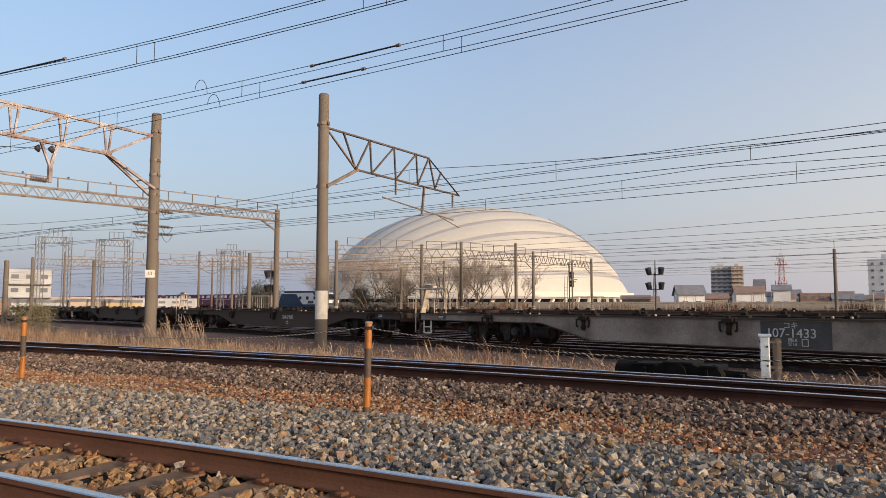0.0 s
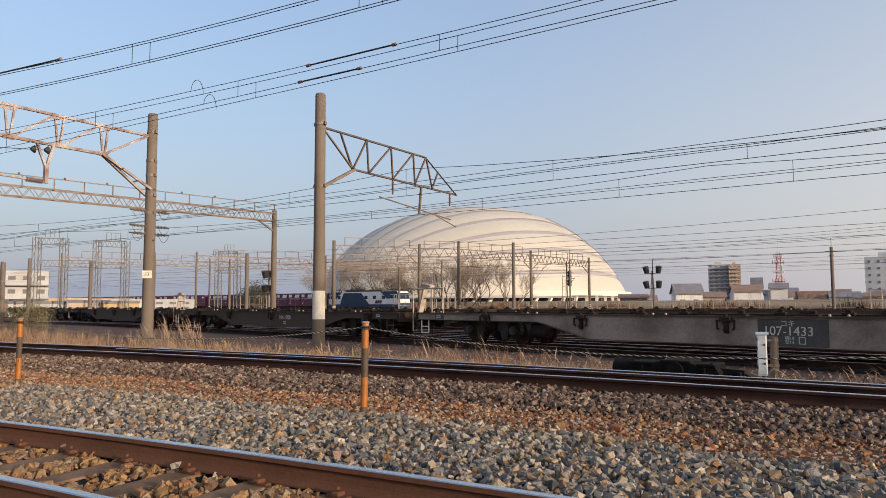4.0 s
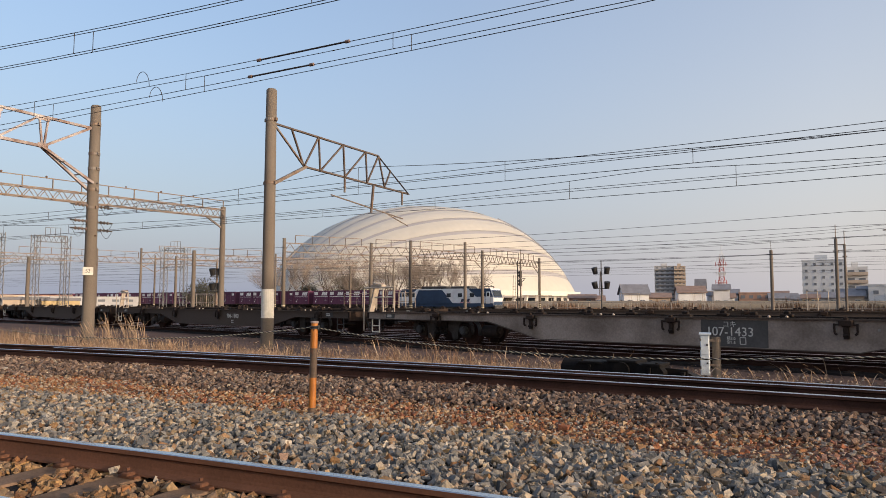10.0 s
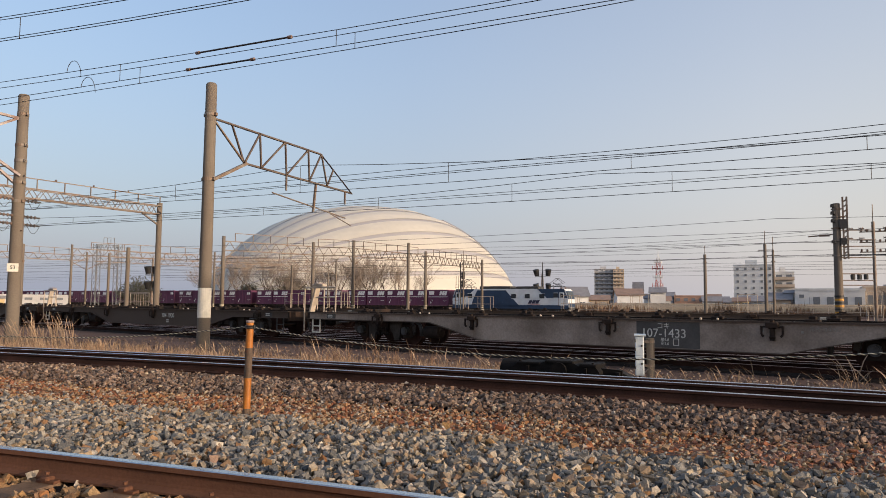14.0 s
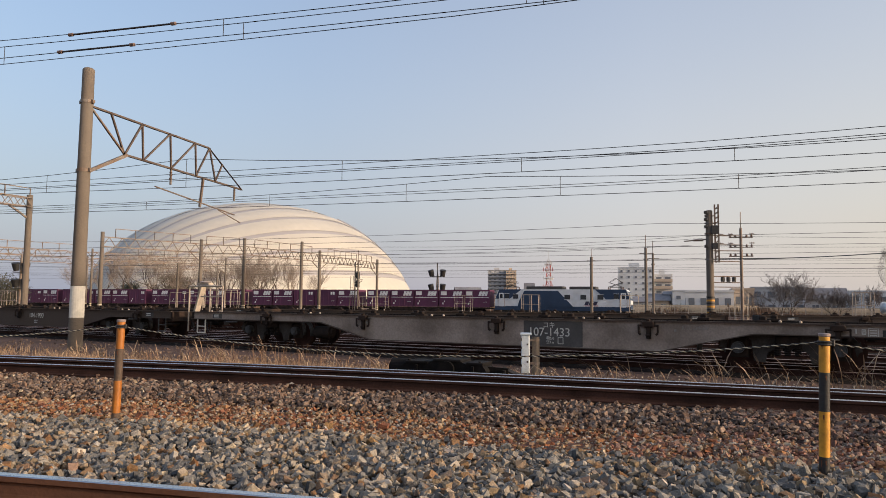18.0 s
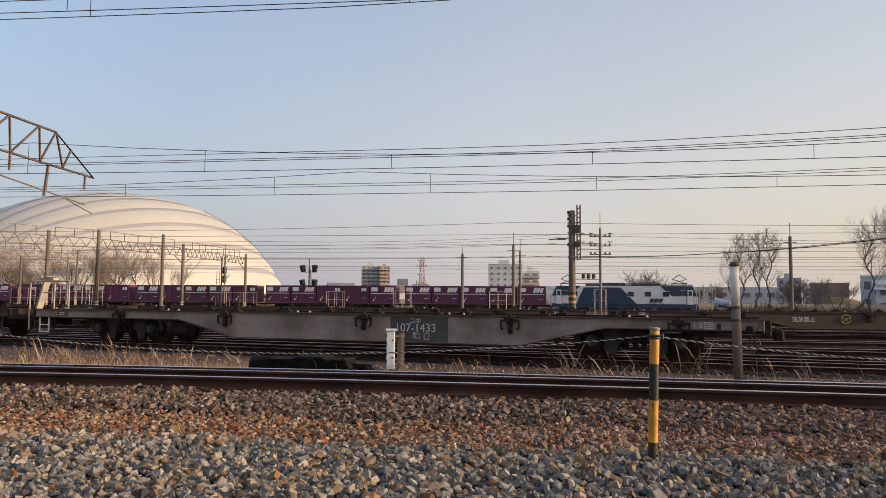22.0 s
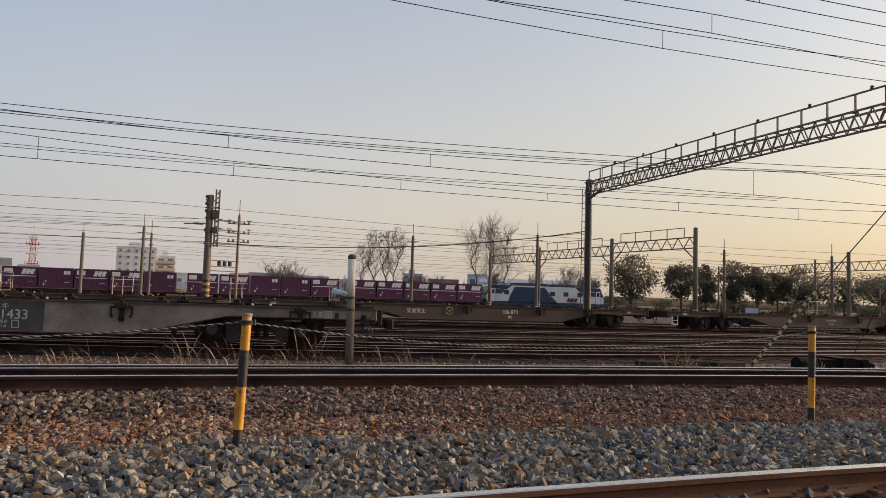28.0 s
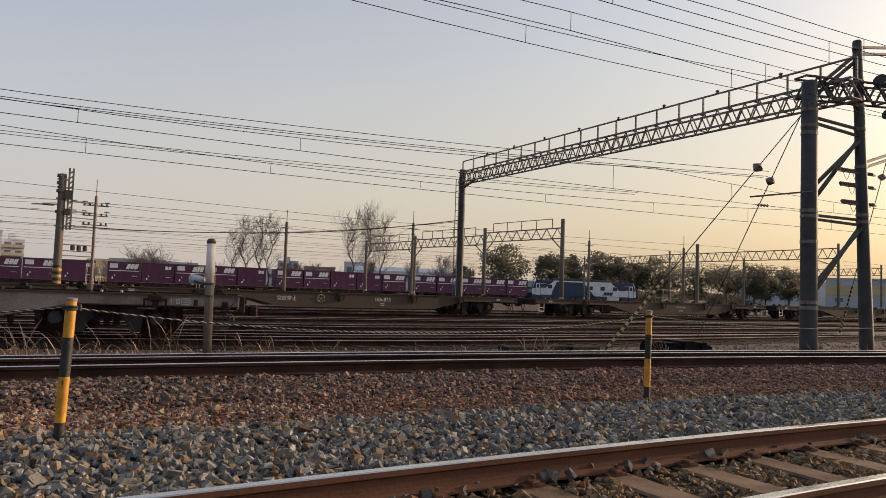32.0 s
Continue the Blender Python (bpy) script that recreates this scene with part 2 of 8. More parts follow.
BRUSH = mat("dry_brush", (0.200, 0.132, 0.090), 0.95, var=0.2, island=[(0.200, 0.122, 0.080), (0.280, 0.169, 0.110), (0.150, 0.103, 0.070)], bump=0)
# leaf colours raised above real foliage, standing in for haze over distance
HAZY_LEAF = mat("hazy_evergreen_leaves", (0.045, 0.066, 0.030), 0.7, var=0.2, island=[(0.125, 0.126, 0.088), (0.213, 0.195, 0.138), (0.163, 0.161, 0.112), (0.250, 0.212, 0.150)], bump=0)


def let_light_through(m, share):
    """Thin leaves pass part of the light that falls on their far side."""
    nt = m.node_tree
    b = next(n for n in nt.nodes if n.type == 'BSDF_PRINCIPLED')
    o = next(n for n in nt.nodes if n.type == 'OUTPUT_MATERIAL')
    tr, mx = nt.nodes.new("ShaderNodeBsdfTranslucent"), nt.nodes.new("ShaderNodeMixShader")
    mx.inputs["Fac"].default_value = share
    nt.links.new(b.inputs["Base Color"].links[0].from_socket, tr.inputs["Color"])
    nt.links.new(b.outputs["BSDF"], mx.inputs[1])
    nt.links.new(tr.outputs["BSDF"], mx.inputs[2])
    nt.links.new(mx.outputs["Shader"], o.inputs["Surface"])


# share set high, to lighten crowns that haze would pale
let_light_through(HAZY_LEAF, 0.75)
BUSH_LEAF = mat("bush_leaves", (0.18, 0.17, 0.08), 0.75, var=0.2, island=[(0.20, 0.175, 0.085), (0.13, 0.13, 0.06), (0.25, 0.20, 0.11), (0.16, 0.11, 0.06)], bump=0)
BARK = mat("bark", (0.13, 0.10, 0.08), 0.95, var=0.3, scale=3, fine=20, bump=0.4)
TWIG = mat("twigs", (0.27, 0.225, 0.195), 0.95, var=0.2, bump=0)
CAB_WHITE = mat("cabinet_paint", (0.54, 0.60, 0.64), 0.5, var=0.12, scale=4, fine=30, bump=0.05)
CASTING = mat("oily_casting", (0.009, 0.008, 0.008), 0.86, metal=0.0, var=0.3, scale=4, fine=40, bump=0.2)
WALL_WHITE = mat("white_wall", (0.66, 0.66, 0.66), 0.85, var=0.1, scale=0.3, fine=4, bump=0, spread=0.08)
# grey lightened, so the distance haze sits in the wall colour
WALL_GREY = mat("hazy_grey_wall", (0.46, 0.46, 0.47), 0.85, var=0.12, scale=0.3, fine=4, bump=0)
WALL_TAN = mat("tan_wall", (0.48, 0.39, 0.31), 0.85, var=0.12, scale=0.3, fine=4, bump=0)
WALL_BRICK = mat("brick_wall", (0.36, 0.23, 0.18), 0.85, var=0.15, scale=0.5, fine=6, bump=0)
WALL_YELLOW = mat("yellow_wall", (0.56, 0.42, 0.22), 0.8, var=0.1, scale=0.3, fine=4, bump=0)
# blue paled and greyed to carry the haze over far buildings
WALL_BLUE = mat("hazy_blue_wall", (0.54, 0.57, 0.60), 0.8, var=0.1, scale=0.3, fine=4, bump=0)
ROOF_GREY = mat("grey_roof", (0.20, 0.20, 0.22), 0.8, var=0.15, scale=0.8, fine=8, bump=0.05)
ROOF_BROWN = mat("brown_roof", (0.25, 0.17, 0.135), 0.8, var=0.15, scale=0.8, fine=8, bump=0.05)
MAST_RED = mat("mast_red", (0.48, 0.10, 0.08), 0.6, var=0.1, bump=0)
MAST_WHITE = mat("mast_white", (0.72, 0.70, 0.68), 0.6, var=0.1, bump=0)
DRY_BANK = mat("dry_bank", (0.30, 0.235, 0.165), 0.95, var=0.3, scale=0.2, fine=3, bump=0.5, color2=(0.25, 0.19, 0.12))

# ---- building helpers ----


class Geo:
    """Collects vertices and faces of one mesh."""

    def __init__(self):
        self.v, self.f, self.mi, self.cur = [], [], [], 0

    def add(self, verts, faces):
        k = len(self.v)
        self.v += [tuple(p) for p in verts]
        self.f += [tuple(i + k for i in f) for f in faces]
        self.mi += [self.cur] * len(faces)
        return self

    def box(self, x0, x1, y0, y1, z0, z1, c=0.0):
        """A box; c: width of the chamfer round its upright and level edges."""
        if not c:
            v = [(x, y, z) for x in (x0, x1) for y in (y0, y1) for z in (z0, z1)]
            return self.add(v, [(0, 1, 3, 2), (4, 6, 7, 5), (0, 4, 5, 1), (2, 3, 7, 6), (0, 2, 6, 4), (1, 5, 7, 3)])
        ring = [(x0 + c, y0), (x1 - c, y0), (x1, y0 + c), (x1, y1 - c), (x1 - c, y1), (x0 + c, y1), (x0, y1 - c), (x0, y0 + c)]
        mx, my = (x0 + x1) / 2, (y0 + y1) / 2
        ins = [(x + math.copysign(c, mx - x), y + math.copysign(c, my - y)) for x, y in ring]
        v = [(*p, z0) for p in ring] + [(*p, z1 - c) for p in ring] + [(*p, z1) for p in ins]
        f = [tuple(range(7, -1, -1)), tuple(range(16, 24))]
        f += [(a + i, a + (i + 1) % 8, a + 8 + (i + 1) % 8, a + 8 + i) for a in (0, 8) for i in range(8)]
        return self.add(v, f)

    def cyl(self, p0, p1, r0, r1=None, n=10, caps=True):
        p0, p1 = Vector(p0), Vector(p1)
        r1 = r0 if r1 is None else r1
        d = (p1 - p0).normalized()
        a = d.orthogonal().normalized()
        b = d.cross(a)
        v = [p + (a * math.cos(6.28319 * i / n) + b * math.sin(6.28319 * i / n)) * r for p, r in ((p0, r0), (p1, r1)) for i in range(n)]
        f = [(i, (i + 1) % n, n + (i + 1) % n, n + i) for i in range(n)]
        if caps:
            f += [tuple(range(n - 1, -1, -1)), tuple(range(n, 2 * n))]
        return self.add(v, f)

    def bar(self, p0, p1, w, h=None):
        """A straight bar of section w by h between two points."""
        p0, p1 = Vector(p0), Vector(p1)
        h = h or w
        d = (p1 - p0).normalized()
        up = Vector((0, 0, 1)) if abs(d.z) < 0.95 else Vector((0, 1, 0))
        a = d.cross(up).normalized() * (w / 2)
        b = a.cross(d).normalized() * (h / 2)
        v = [p + s * a + t * b for p in (p0, p1) for s, t in ((-1, -1), (1, -1), (1, 1), (-1, 1))]
        return self.add(v, [(3, 2, 1, 0), (4, 5, 6, 7)] + [(i, (i + 1) % 4, 4 + (i + 1) % 4, 4 + i) for i in range(4)])

    def angle(self, p0, p1, w, t=0.012):
        """An L-shaped rolled steel angle."""
        p0, p1 = Vector(p0), Vector(p1)
        d = (p1 - p0).normalized()
        up = Vector((0, 0, 1)) if abs(d.z) < 0.95 else Vector((0, 1, 0))
        a = d.cross(up).normalized()
        b = a.cross(d).normalized()
        prof = [(0, 0), (w, 0), (w, t), (t, t), (t, w), (0, w)]
        v = [p + a * (x - w / 2) + b * (y - w / 2) for p in (p0, p1) for x, y in prof]
        return self.add(v, [(5, 4, 3, 2, 1, 0), tuple(range(6, 12))] + [(i, (i + 1) % 6, 6 + (i + 1) % 6, 6 + i) for i in range(6)])

    def sweep(self, prof, path, up=(0, 0, 1), closed=True, mats=None):
        """A profile of (across, up) carried along a path."""
        path = [Vector(p) for p in path]
        n, k = len(prof), len(self.v)
        up = Vector(up)
        for i, p in enumerate(path):
            d = (path[min(i + 1, len(path) - 1)] - path[max(i - 1, 0)]).normalized()
            a = d.cross(up).normalized()
            b = a.cross(d)
            self.v += [tuple(p + a * x + b * z) for x, z in prof]
        m = n if closed else n - 1
        for i in range(len(path) - 1):
            for j in range(m):
                self.f.append((k + i * n + j, k + i * n + (j + 1) % n, k + (i + 1) * n + (j + 1) % n, k + (i + 1) * n + j))
                self.mi.append(mats[j] if mats else self.cur)
        if closed:
            self.f += [tuple(k + j for j in range(n - 1, -1, -1)), tuple(k + (len(path) - 1) * n + j for j in range(n))]
            self.mi += [self.cur] * 2
        return self

    def plate(self, outline, y0, y1):
        """An outline of (x, z) points with a thickness along y."""
        n = len(outline)
        v = [(x, y, z) for y in (y0, y1) for x, z in outline]
        return self.add(v, [tuple(range(n)), tuple(range(2 * n - 1, n - 1, -1))] + [(i, n + i, n + (i + 1) % n, (i + 1) % n) for i in range(n)])

    def lathe(self, prof, c=(0, 0, 0), n=16):
        """Radii and heights turned round the upright axis through c."""
        v = [(c[0] + r * math.cos(6.28319 * i / n), c[1] + r * math.sin(6.28319 * i / n), c[2] + z) for r, z in prof for i in range(n)]
        f = [(j * n + i, j * n + (i + 1) % n, (j + 1) * n + (i + 1) % n, (j + 1) * n + i) for j in range(len(prof) - 1) for i in range(n)]
        f += [tuple(range(n - 1, -1, -1)), tuple((len(prof) - 1) * n + i for i in range(n))]
        return self.add(v, f)

    def mesh(self, name, smooth=False):
        me = bpy.data.meshes.new(name)
        me.from_pydata(self.v, [], self.f)
        if any(self.mi):
            me.polygons.foreach_set("material_index", self.mi)
        me.polygons.foreach_set("use_smooth", [smooth] * len(me.polygons))
        me.update()
        return me


def obj(name, geo, material, parent=None, label="", smooth=False, at=None):
    me = geo.mesh(name, smooth) if isinstance(geo, Geo) else geo
    if not me.materials:
        for m in (material if isinstance(material, (list, tuple)) else [material]):
            me.materials.append(m)
    ob = new(name, me)
    if parent is not None:
        ob.parent = parent
    if at is not None:
        ob.matrix_basis = at
    if label:
        ob["label"] = label
    return ob


def part(name, geo, material, parent, label="", smooth=False, at=None):
    return obj(name, geo, material, parent, label, smooth, at)


def thing(name, at, label, category, group="", kind=""):
    e = new(name)
    e.empty_display_size = 0.2
    e.matrix_basis = at
    return tagged(e, label, category, group, kind)


def lettering(name, text, size, material, parent, at, label=""):
    """Words as a thin mesh, with the built-in font; at: pose of the text's middle, text in its x-y plane."""
    cu = bpy.data.curves.new(name, "FONT")
    cu.body, cu.size, cu.extrude, cu.align_x, cu.align_y = text, size, 0.003, "CENTER", "CENTER"
    tmp = bpy.data.objects.new(name, cu)
    scene.collection.objects.link(tmp)
    me = bpy.data.meshes.new_from_object(tmp.evaluated_get(bpy.context.evaluated_depsgraph_get()))
    bpy.data.objects.remove(tmp)
    me.materials.clear()
    me.materials.append(material)
    ob = new(name, me)
    ob.parent, ob.matrix_basis = parent, at
    if label:
        ob["label"] = label
    return ob


# ---- lines of the tracks ----
def bend(x, y0, s, c, lim=15.0):
    q = max(-lim, min(lim, x))
    return y0 + s * x + c * q * (2 * x - q)


def t1(x):
    """Near rail of the nearest track."""
    return bend(x, 2.15, 0.0135, -0.0072)


def t2(x):
    """Near rail of the second track."""
    return bend(x, 8.323, -0.056, -0.0045)


HEAD_1, HEAD_2, HEAD_Y = 0.562, 0.574, 0.28     # rail tops: two running lines and the yard
GAUGE = 1.13


def koki_line(x):
    return 16.3 - 0.25 * x if x < 5 else 15.05 - 0.25 * (x - 5) * math.exp(-(x - 5) / 8.0)


def yard(k):
    """Middle of yard track k: 0 carries the nearest flat wagons, 4 the row behind."""
    lines = [lambda x: koki_line(x) + 0.55,
             lambda x: 18.6 - (0.20 * x if x < 8 else 1.6 + 0.04 * (x - 8)),
             lambda x: 21.6 - (0.13 * x if x < 10 else 1.3 + 0.03 * (x - 10)),
             lambda x: 25.6 - 0.06 * x,
             lambda x: 30.6 - 0.02 * x,
             lambda x: 35.0 - 0.02 * x,
             lambda x: 39.6 - 0.03 * x]
    return lines[k]


def ground_z(x, y):
    a, b = t1(x), t2(x)
    v = (y - a) / (b - a)
    knots = [(-9, 0.25), (-0.4, 0.30), (-0.1, 0.375), (0.26, 0.385), (0.33, 0.375), (0.56, 0.345), (0.75, 0.35), (0.86, 0.385), (1.24, 0.39), (1.42, 0.26), (1.7, 0.13), (9, 0.10)]
    if v <= knots[0][0]:
        return knots[0][1]
    for (v0, z0), (v1, z1) in zip(knots, knots[1:]):
        if v <= v1:
            return z0 + (z1 - z0) * (v - v0) / (v1 - v0)
    return knots[-1][1]


# ---- ground ----
def build_ground():
    xs = [-4000, -1500, -600, -250, -120, -80] + [x * 1.0 for x in range(-60, 61, 2)] + [80, 120, 250, 600, 1500, 4000]
    vs = [-400, -60, -12, -3, -1.5, -0.8, -0.4, -0.25, -0.1, 0.0, 0.1, 0.26, 0.33, 0.44, 0.56, 0.66, 0.75, 0.86, 1.0, 1.24, 1.33, 1.42, 1.55, 1.7, 2.0, 2.5, 3, 4, 6, 10, 18, 40, 100, 300, 700]
    g = Geo()
    n = len(vs)
    for x in xs:
        for v in vs:
            a, b = t1(x), t2(x)
            w = (b - a) if abs(x) < 15 else 5.9
            y = (a if abs(x) < 60 else t1(math.copysign(60, x))) + v * w
            z = ground_z(x, y) if abs(x) < 60 else ground_z(math.copysign(60, x), y)
            g.v.append((x, y, z + 0.012 * noise.noise(Vector((x * 0.7, y * 0.9, 0)))))
    for i in range(len(xs) - 1):
        for j in range(n - 1):
            g.f.append((i * n + j, (i + 1) * n + j, (i + 1) * n + j + 1, i * n + j + 1))
            v = (vs[j] + vs[j + 1]) / 2
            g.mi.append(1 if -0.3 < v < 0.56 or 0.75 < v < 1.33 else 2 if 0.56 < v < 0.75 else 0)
    ob = obj("ground", g, [SOIL, SHADED_BED, RED_BED], smooth=True)
    tagged(ob, "bare brown yard soil with ballast beds between the tracks", "ground", kind="structure")


build_ground()

RAIL = [(-0.0635, 0), (0.0635, 0), (0.0635, 0.012), (0.012, 0.03), (0.008, 0.05), (0.008, 0.105), (0.0325, 0.12), (0.0325, 0.148), (0.026, 0.153), (-0.026, 0.153), (-0.0325, 0.148), (-0.0325, 0.12), (-0.008, 0.105), (-0.008, 0.05), (-0.012, 0.03), (-0.0635, 0.012)]


def rail(name, line, head, x0, x1, parent, step=1.0, side=RAIL_RUST, top=None):
    xs = [x0 + (x1 - x0) * i / max(1, int((x1 - x0) / step)) for i in range(int((x1 - x0) / step) + 1)]
    g = Geo().sweep(RAIL, [(x, line(x), head - 0.153) for x in xs], mats=[0] * 7 + [1, 1, 1] + [0] * 6)
    return part(name, g, [side, top or RAIL_HEAD], parent, "rail with a polished running top and rusty web")


def frame_at(line, x):
    """Pose on a track line at x, with its x axis along the track."""
    return math.degrees(math.atan2(line(x + 0.5) - line(x - 0.5), 1.0))


def build_tracks():
    one = thing("railway_track", pose(0, 0, 0), "nearest railway track with rusty rails on concrete sleepers", "railway track", "tracks", "structure")
    rail("rail", t1, HEAD_1, -60, 60, one)
    rail("rail", lambda x: t1(x) + GAUGE, HEAD_1, -60, 60, one)
    two = thing("railway_track", pose(0, 0, 0), "second railway track with dark rails on a gravel bed", "railway track", "tracks", "structure")
    rail("rail", t2, HEAD_2, -90, 90, two, side=RAIL_DARK)
    rail("rail", lambda x: t2(x) + GAUGE, HEAD_2, -90, 90, two, side=RAIL_DARK)
    rail("guard_rail", lambda x: t2(x) + GAUGE - 0.16, HEAD_2 - 0.02, -15, 60, two, side=RAIL_DARK)
    for k in range(7):
        e = thing("railway_track", pose(0, 0, 0), "yard siding with brown rails set in dark gravel", "railway track", "tracks", "structure")
        x0, x1 = (-70, 70) if k < 3 else (-120, 140)
        for o in (-GAUGE / 2, GAUGE / 2):
            rail("rail", lambda x: yard(k)(x) + o, HEAD_Y, x0, x1, e, 2.5, RAIL_DARK, YARD_HEAD)
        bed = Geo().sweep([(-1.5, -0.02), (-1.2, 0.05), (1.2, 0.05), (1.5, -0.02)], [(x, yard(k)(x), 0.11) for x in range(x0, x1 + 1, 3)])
        part("ballast_bed", bed, SHADED_BED, e)
        if k < 4:
            wide = Geo().box(-0.11, 0.11, -1.0, 1.0, 0.0, 0.05).mesh("sleeper")
            xx = -24.0
            while xx < 34:
                part("sleeper", wide, WOOD_SLEEPER, e, at=pose(xx, yard(k)(xx), 0.125, 0, 0, frame_at(yard(k), xx)))
                xx += 0.75
    # sleepers and fastenings of the two running lines
    s1 = Geo().box(-0.12, 0.12, -1.0, 1.0, -0.15, 0.0, 0.015).mesh("sleeper")
    clip = Geo().box(-0.075, 0.075, -0.11, 0.11, 0, 0.018).box(-0.03, 0.03, -0.125, -0.055, 0.018, 0.04, 0.008).box(-0.03, 0.03, 0.055, 0.125, 0.018, 0.04, 0.008)
    clip.cyl((0, -0.095, 0.05), (0, -0.095, 0.068), 0.013, n=6).cyl((0, 0.095, 0.05), (0, 0.095, 0.068), 0.013, n=6)
    clip = clip.mesh("rail_clip")
    x = -13.0
    while x < 14:
        a = frame_at(t1, x)
        s = part("sleeper", s1, SLEEPER, one, at=pose(x, t1(x) + GAUGE / 2, HEAD_1 - 0.165, 0, 0, a))
        for o in (0, GAUGE):
            part("rail_clip", clip, RAIL_RUST, one, at=pose(x, t1(x) + o, HEAD_1 - 0.163, 0, 0, a))
        x += 0.62
    s2 = Geo().box(-0.11, 0.11, -1.05, 1.05, -0.15, 0.0, 0.012).mesh("sleeper")
    x = -26.0
    while x < 28:
        part("sleeper", s2, WOOD_SLEEPER, two, at=pose(x, t2(x) + GAUGE / 2, HEAD_2 - 0.158, 0, 0, frame_at(t2, x)))
        x += 0.62


build_tracks()

# ---- loose stones ----
def stone_shapes(count, seed):
    """Broken stones: the hulls of cubes with pushed-in corners, as (points, triangles)."""
    rng = random.Random(seed)
    out = []
    for _ in range(count):
        bm = bmesh.new()
        ax = (1.0, rng.uniform(0.62, 0.95), rng.uniform(0.42, 0.75))
        for k in range(8):
            c = [(1 if k >> i & 1 else -1) * rng.uniform(0.48, 0.98) for i in range(3)]
            bm.verts.new([c[i] * ax[i] for i in range(3)])
        for k in range(rng.choice((0, 0, 1, 1, 2))):
            i = rng.randrange(3)
            c = [rng.uniform(-0.4, 0.4) for _ in range(3)]
            c[i] = rng.choice((-1, 1)) * rng.uniform(0.85, 1.1)
            bm.verts.new([c[j] * ax[j] for j in range(3)])
        r = bmesh.ops.convex_hull(bm, input=bm.verts[:])
        bmesh.ops.delete(bm, geom=list({v for v in r["geom_interior"] + r["geom_unused"] if isinstance(v, bmesh.types.BMVert)}), context='VERTS')
        bmesh.ops.triangulate(bm, faces=bm.faces[:])
        bm.verts.index_update()
        out.append((np.array([v.co[:] for v in bm.verts]), np.array([[v.index for v in f.verts] for f in bm.faces])))
        bm.free()
    return out


SHAPES = stone_shapes(40, 5)


def stones(name, material, label, zones, seed, flat=0.0):
    """Angular broken stones strewn over bands between the two lines. zones: v0, v1, x0, x1, count, size low and high, lift. flat: share that lies level."""
    rng = np.random.default_rng(seed)
    vs, fs, at = [], [], 0
    for v0, v1, x0, x1, n, lo, hi, lift in zones:
        x = rng.uniform(x0, x1, n)
        v = rng.uniform(v0, v1, n) + rng.normal(0, 0.012, n)
        if v1 < 0.18 and v0 > -0.1:          # sleepers stay bare
            keep = np.abs((x + 13.31) % 0.62 - 0.31) > 0.125
            x, v = x[keep], v[keep]
            n = len(x)
        v += 0.022 * np.sin(x * 1.1 + 0.8 * np.sin(x * 0.6)) * (v0 > 0.3)
        a, b = np.array([t1(q) for q in x]), np.array([t2(q) for q in x])
        y = a + v * (b - a)
        z = np.array([ground_z(q, r) for q, r in zip(x, y)])
        z += 0.025 * np.array([noise.noise(Vector((q * 1.3, r * 1.7, 3.0))) for q, r in zip(x, y)])
        s = lo + (hi - lo) * rng.random(n) ** 1.5
        z += lift * rng.random(n) + s * 0.2
        q = rng.normal(size=(n, 4))
        level = rng.random(n) < flat
        q[level, 1:3] *= 0.12
        q /= np.linalg.norm(q, axis=1)[:, None]
        r, i, j, k = q.T
        rot = np.stack([1 - 2 * (j * j + k * k), 2 * (i * j - k * r), 2 * (i * k + j * r), 2 * (i * j + k * r), 1 - 2 * (i * i + k * k), 2 * (j * k - i * r), 2 * (i * k - j * r), 2 * (j * k + i * r), 1 - 2 * (i * i + j * j)], -1).reshape(n, 3, 3)
        axes = rng.uniform(0.8, 1.2, (n, 1, 3)) * s[:, None, None]
        pick = rng.integers(0, len(SHAPES), n)
        for k, (pts, tri) in enumerate(SHAPES):
            m = np.nonzero(pick == k)[0]
            w = np.einsum("nab,nvb->nva", rot[m], pts[None] * axes[m]) + np.stack([x[m], y[m], z[m]], -1)[:, None]
            vs.append(w.reshape(-1, 3))
            fs.append((tri[None] + len(pts) * np.arange(len(m))[:, None, None] + at).reshape(-1))
            at += len(pts) * len(m)
    vs, fs = np.concatenate(vs), np.concatenate(fs)
    me = bpy.data.meshes.new(name)
    me.vertices.add(len(vs))
    me.vertices.foreach_set("co", vs.ravel().astype(np.float32))
    me.loops.add(len(fs))
    me.loops.foreach_set("vertex_index", fs.astype(np.int32))
    me.polygons.add(len(fs) // 3)
    me.polygons.foreach_set("loop_start", np.arange(0, len(fs), 3, dtype=np.int32))
    me.polygons.foreach_set("use_smooth", np.zeros(len(fs) // 3, dtype=bool))
    me.update(calc_edges=True)
    me.materials.append(material)
    ob = new(name, me)
    return tagged(ob, label, "gravel", kind="stuff")

# ---- marker posts and rope ----
POSTS = [(-17.3, 4.9, "o"), (-11.12, 5.18, "o"), (-5.06, 5.69, "o"), (0.93, 5.40, "y"), (6.55, 5.42, "y"), (12.4, 4.9, "y")]


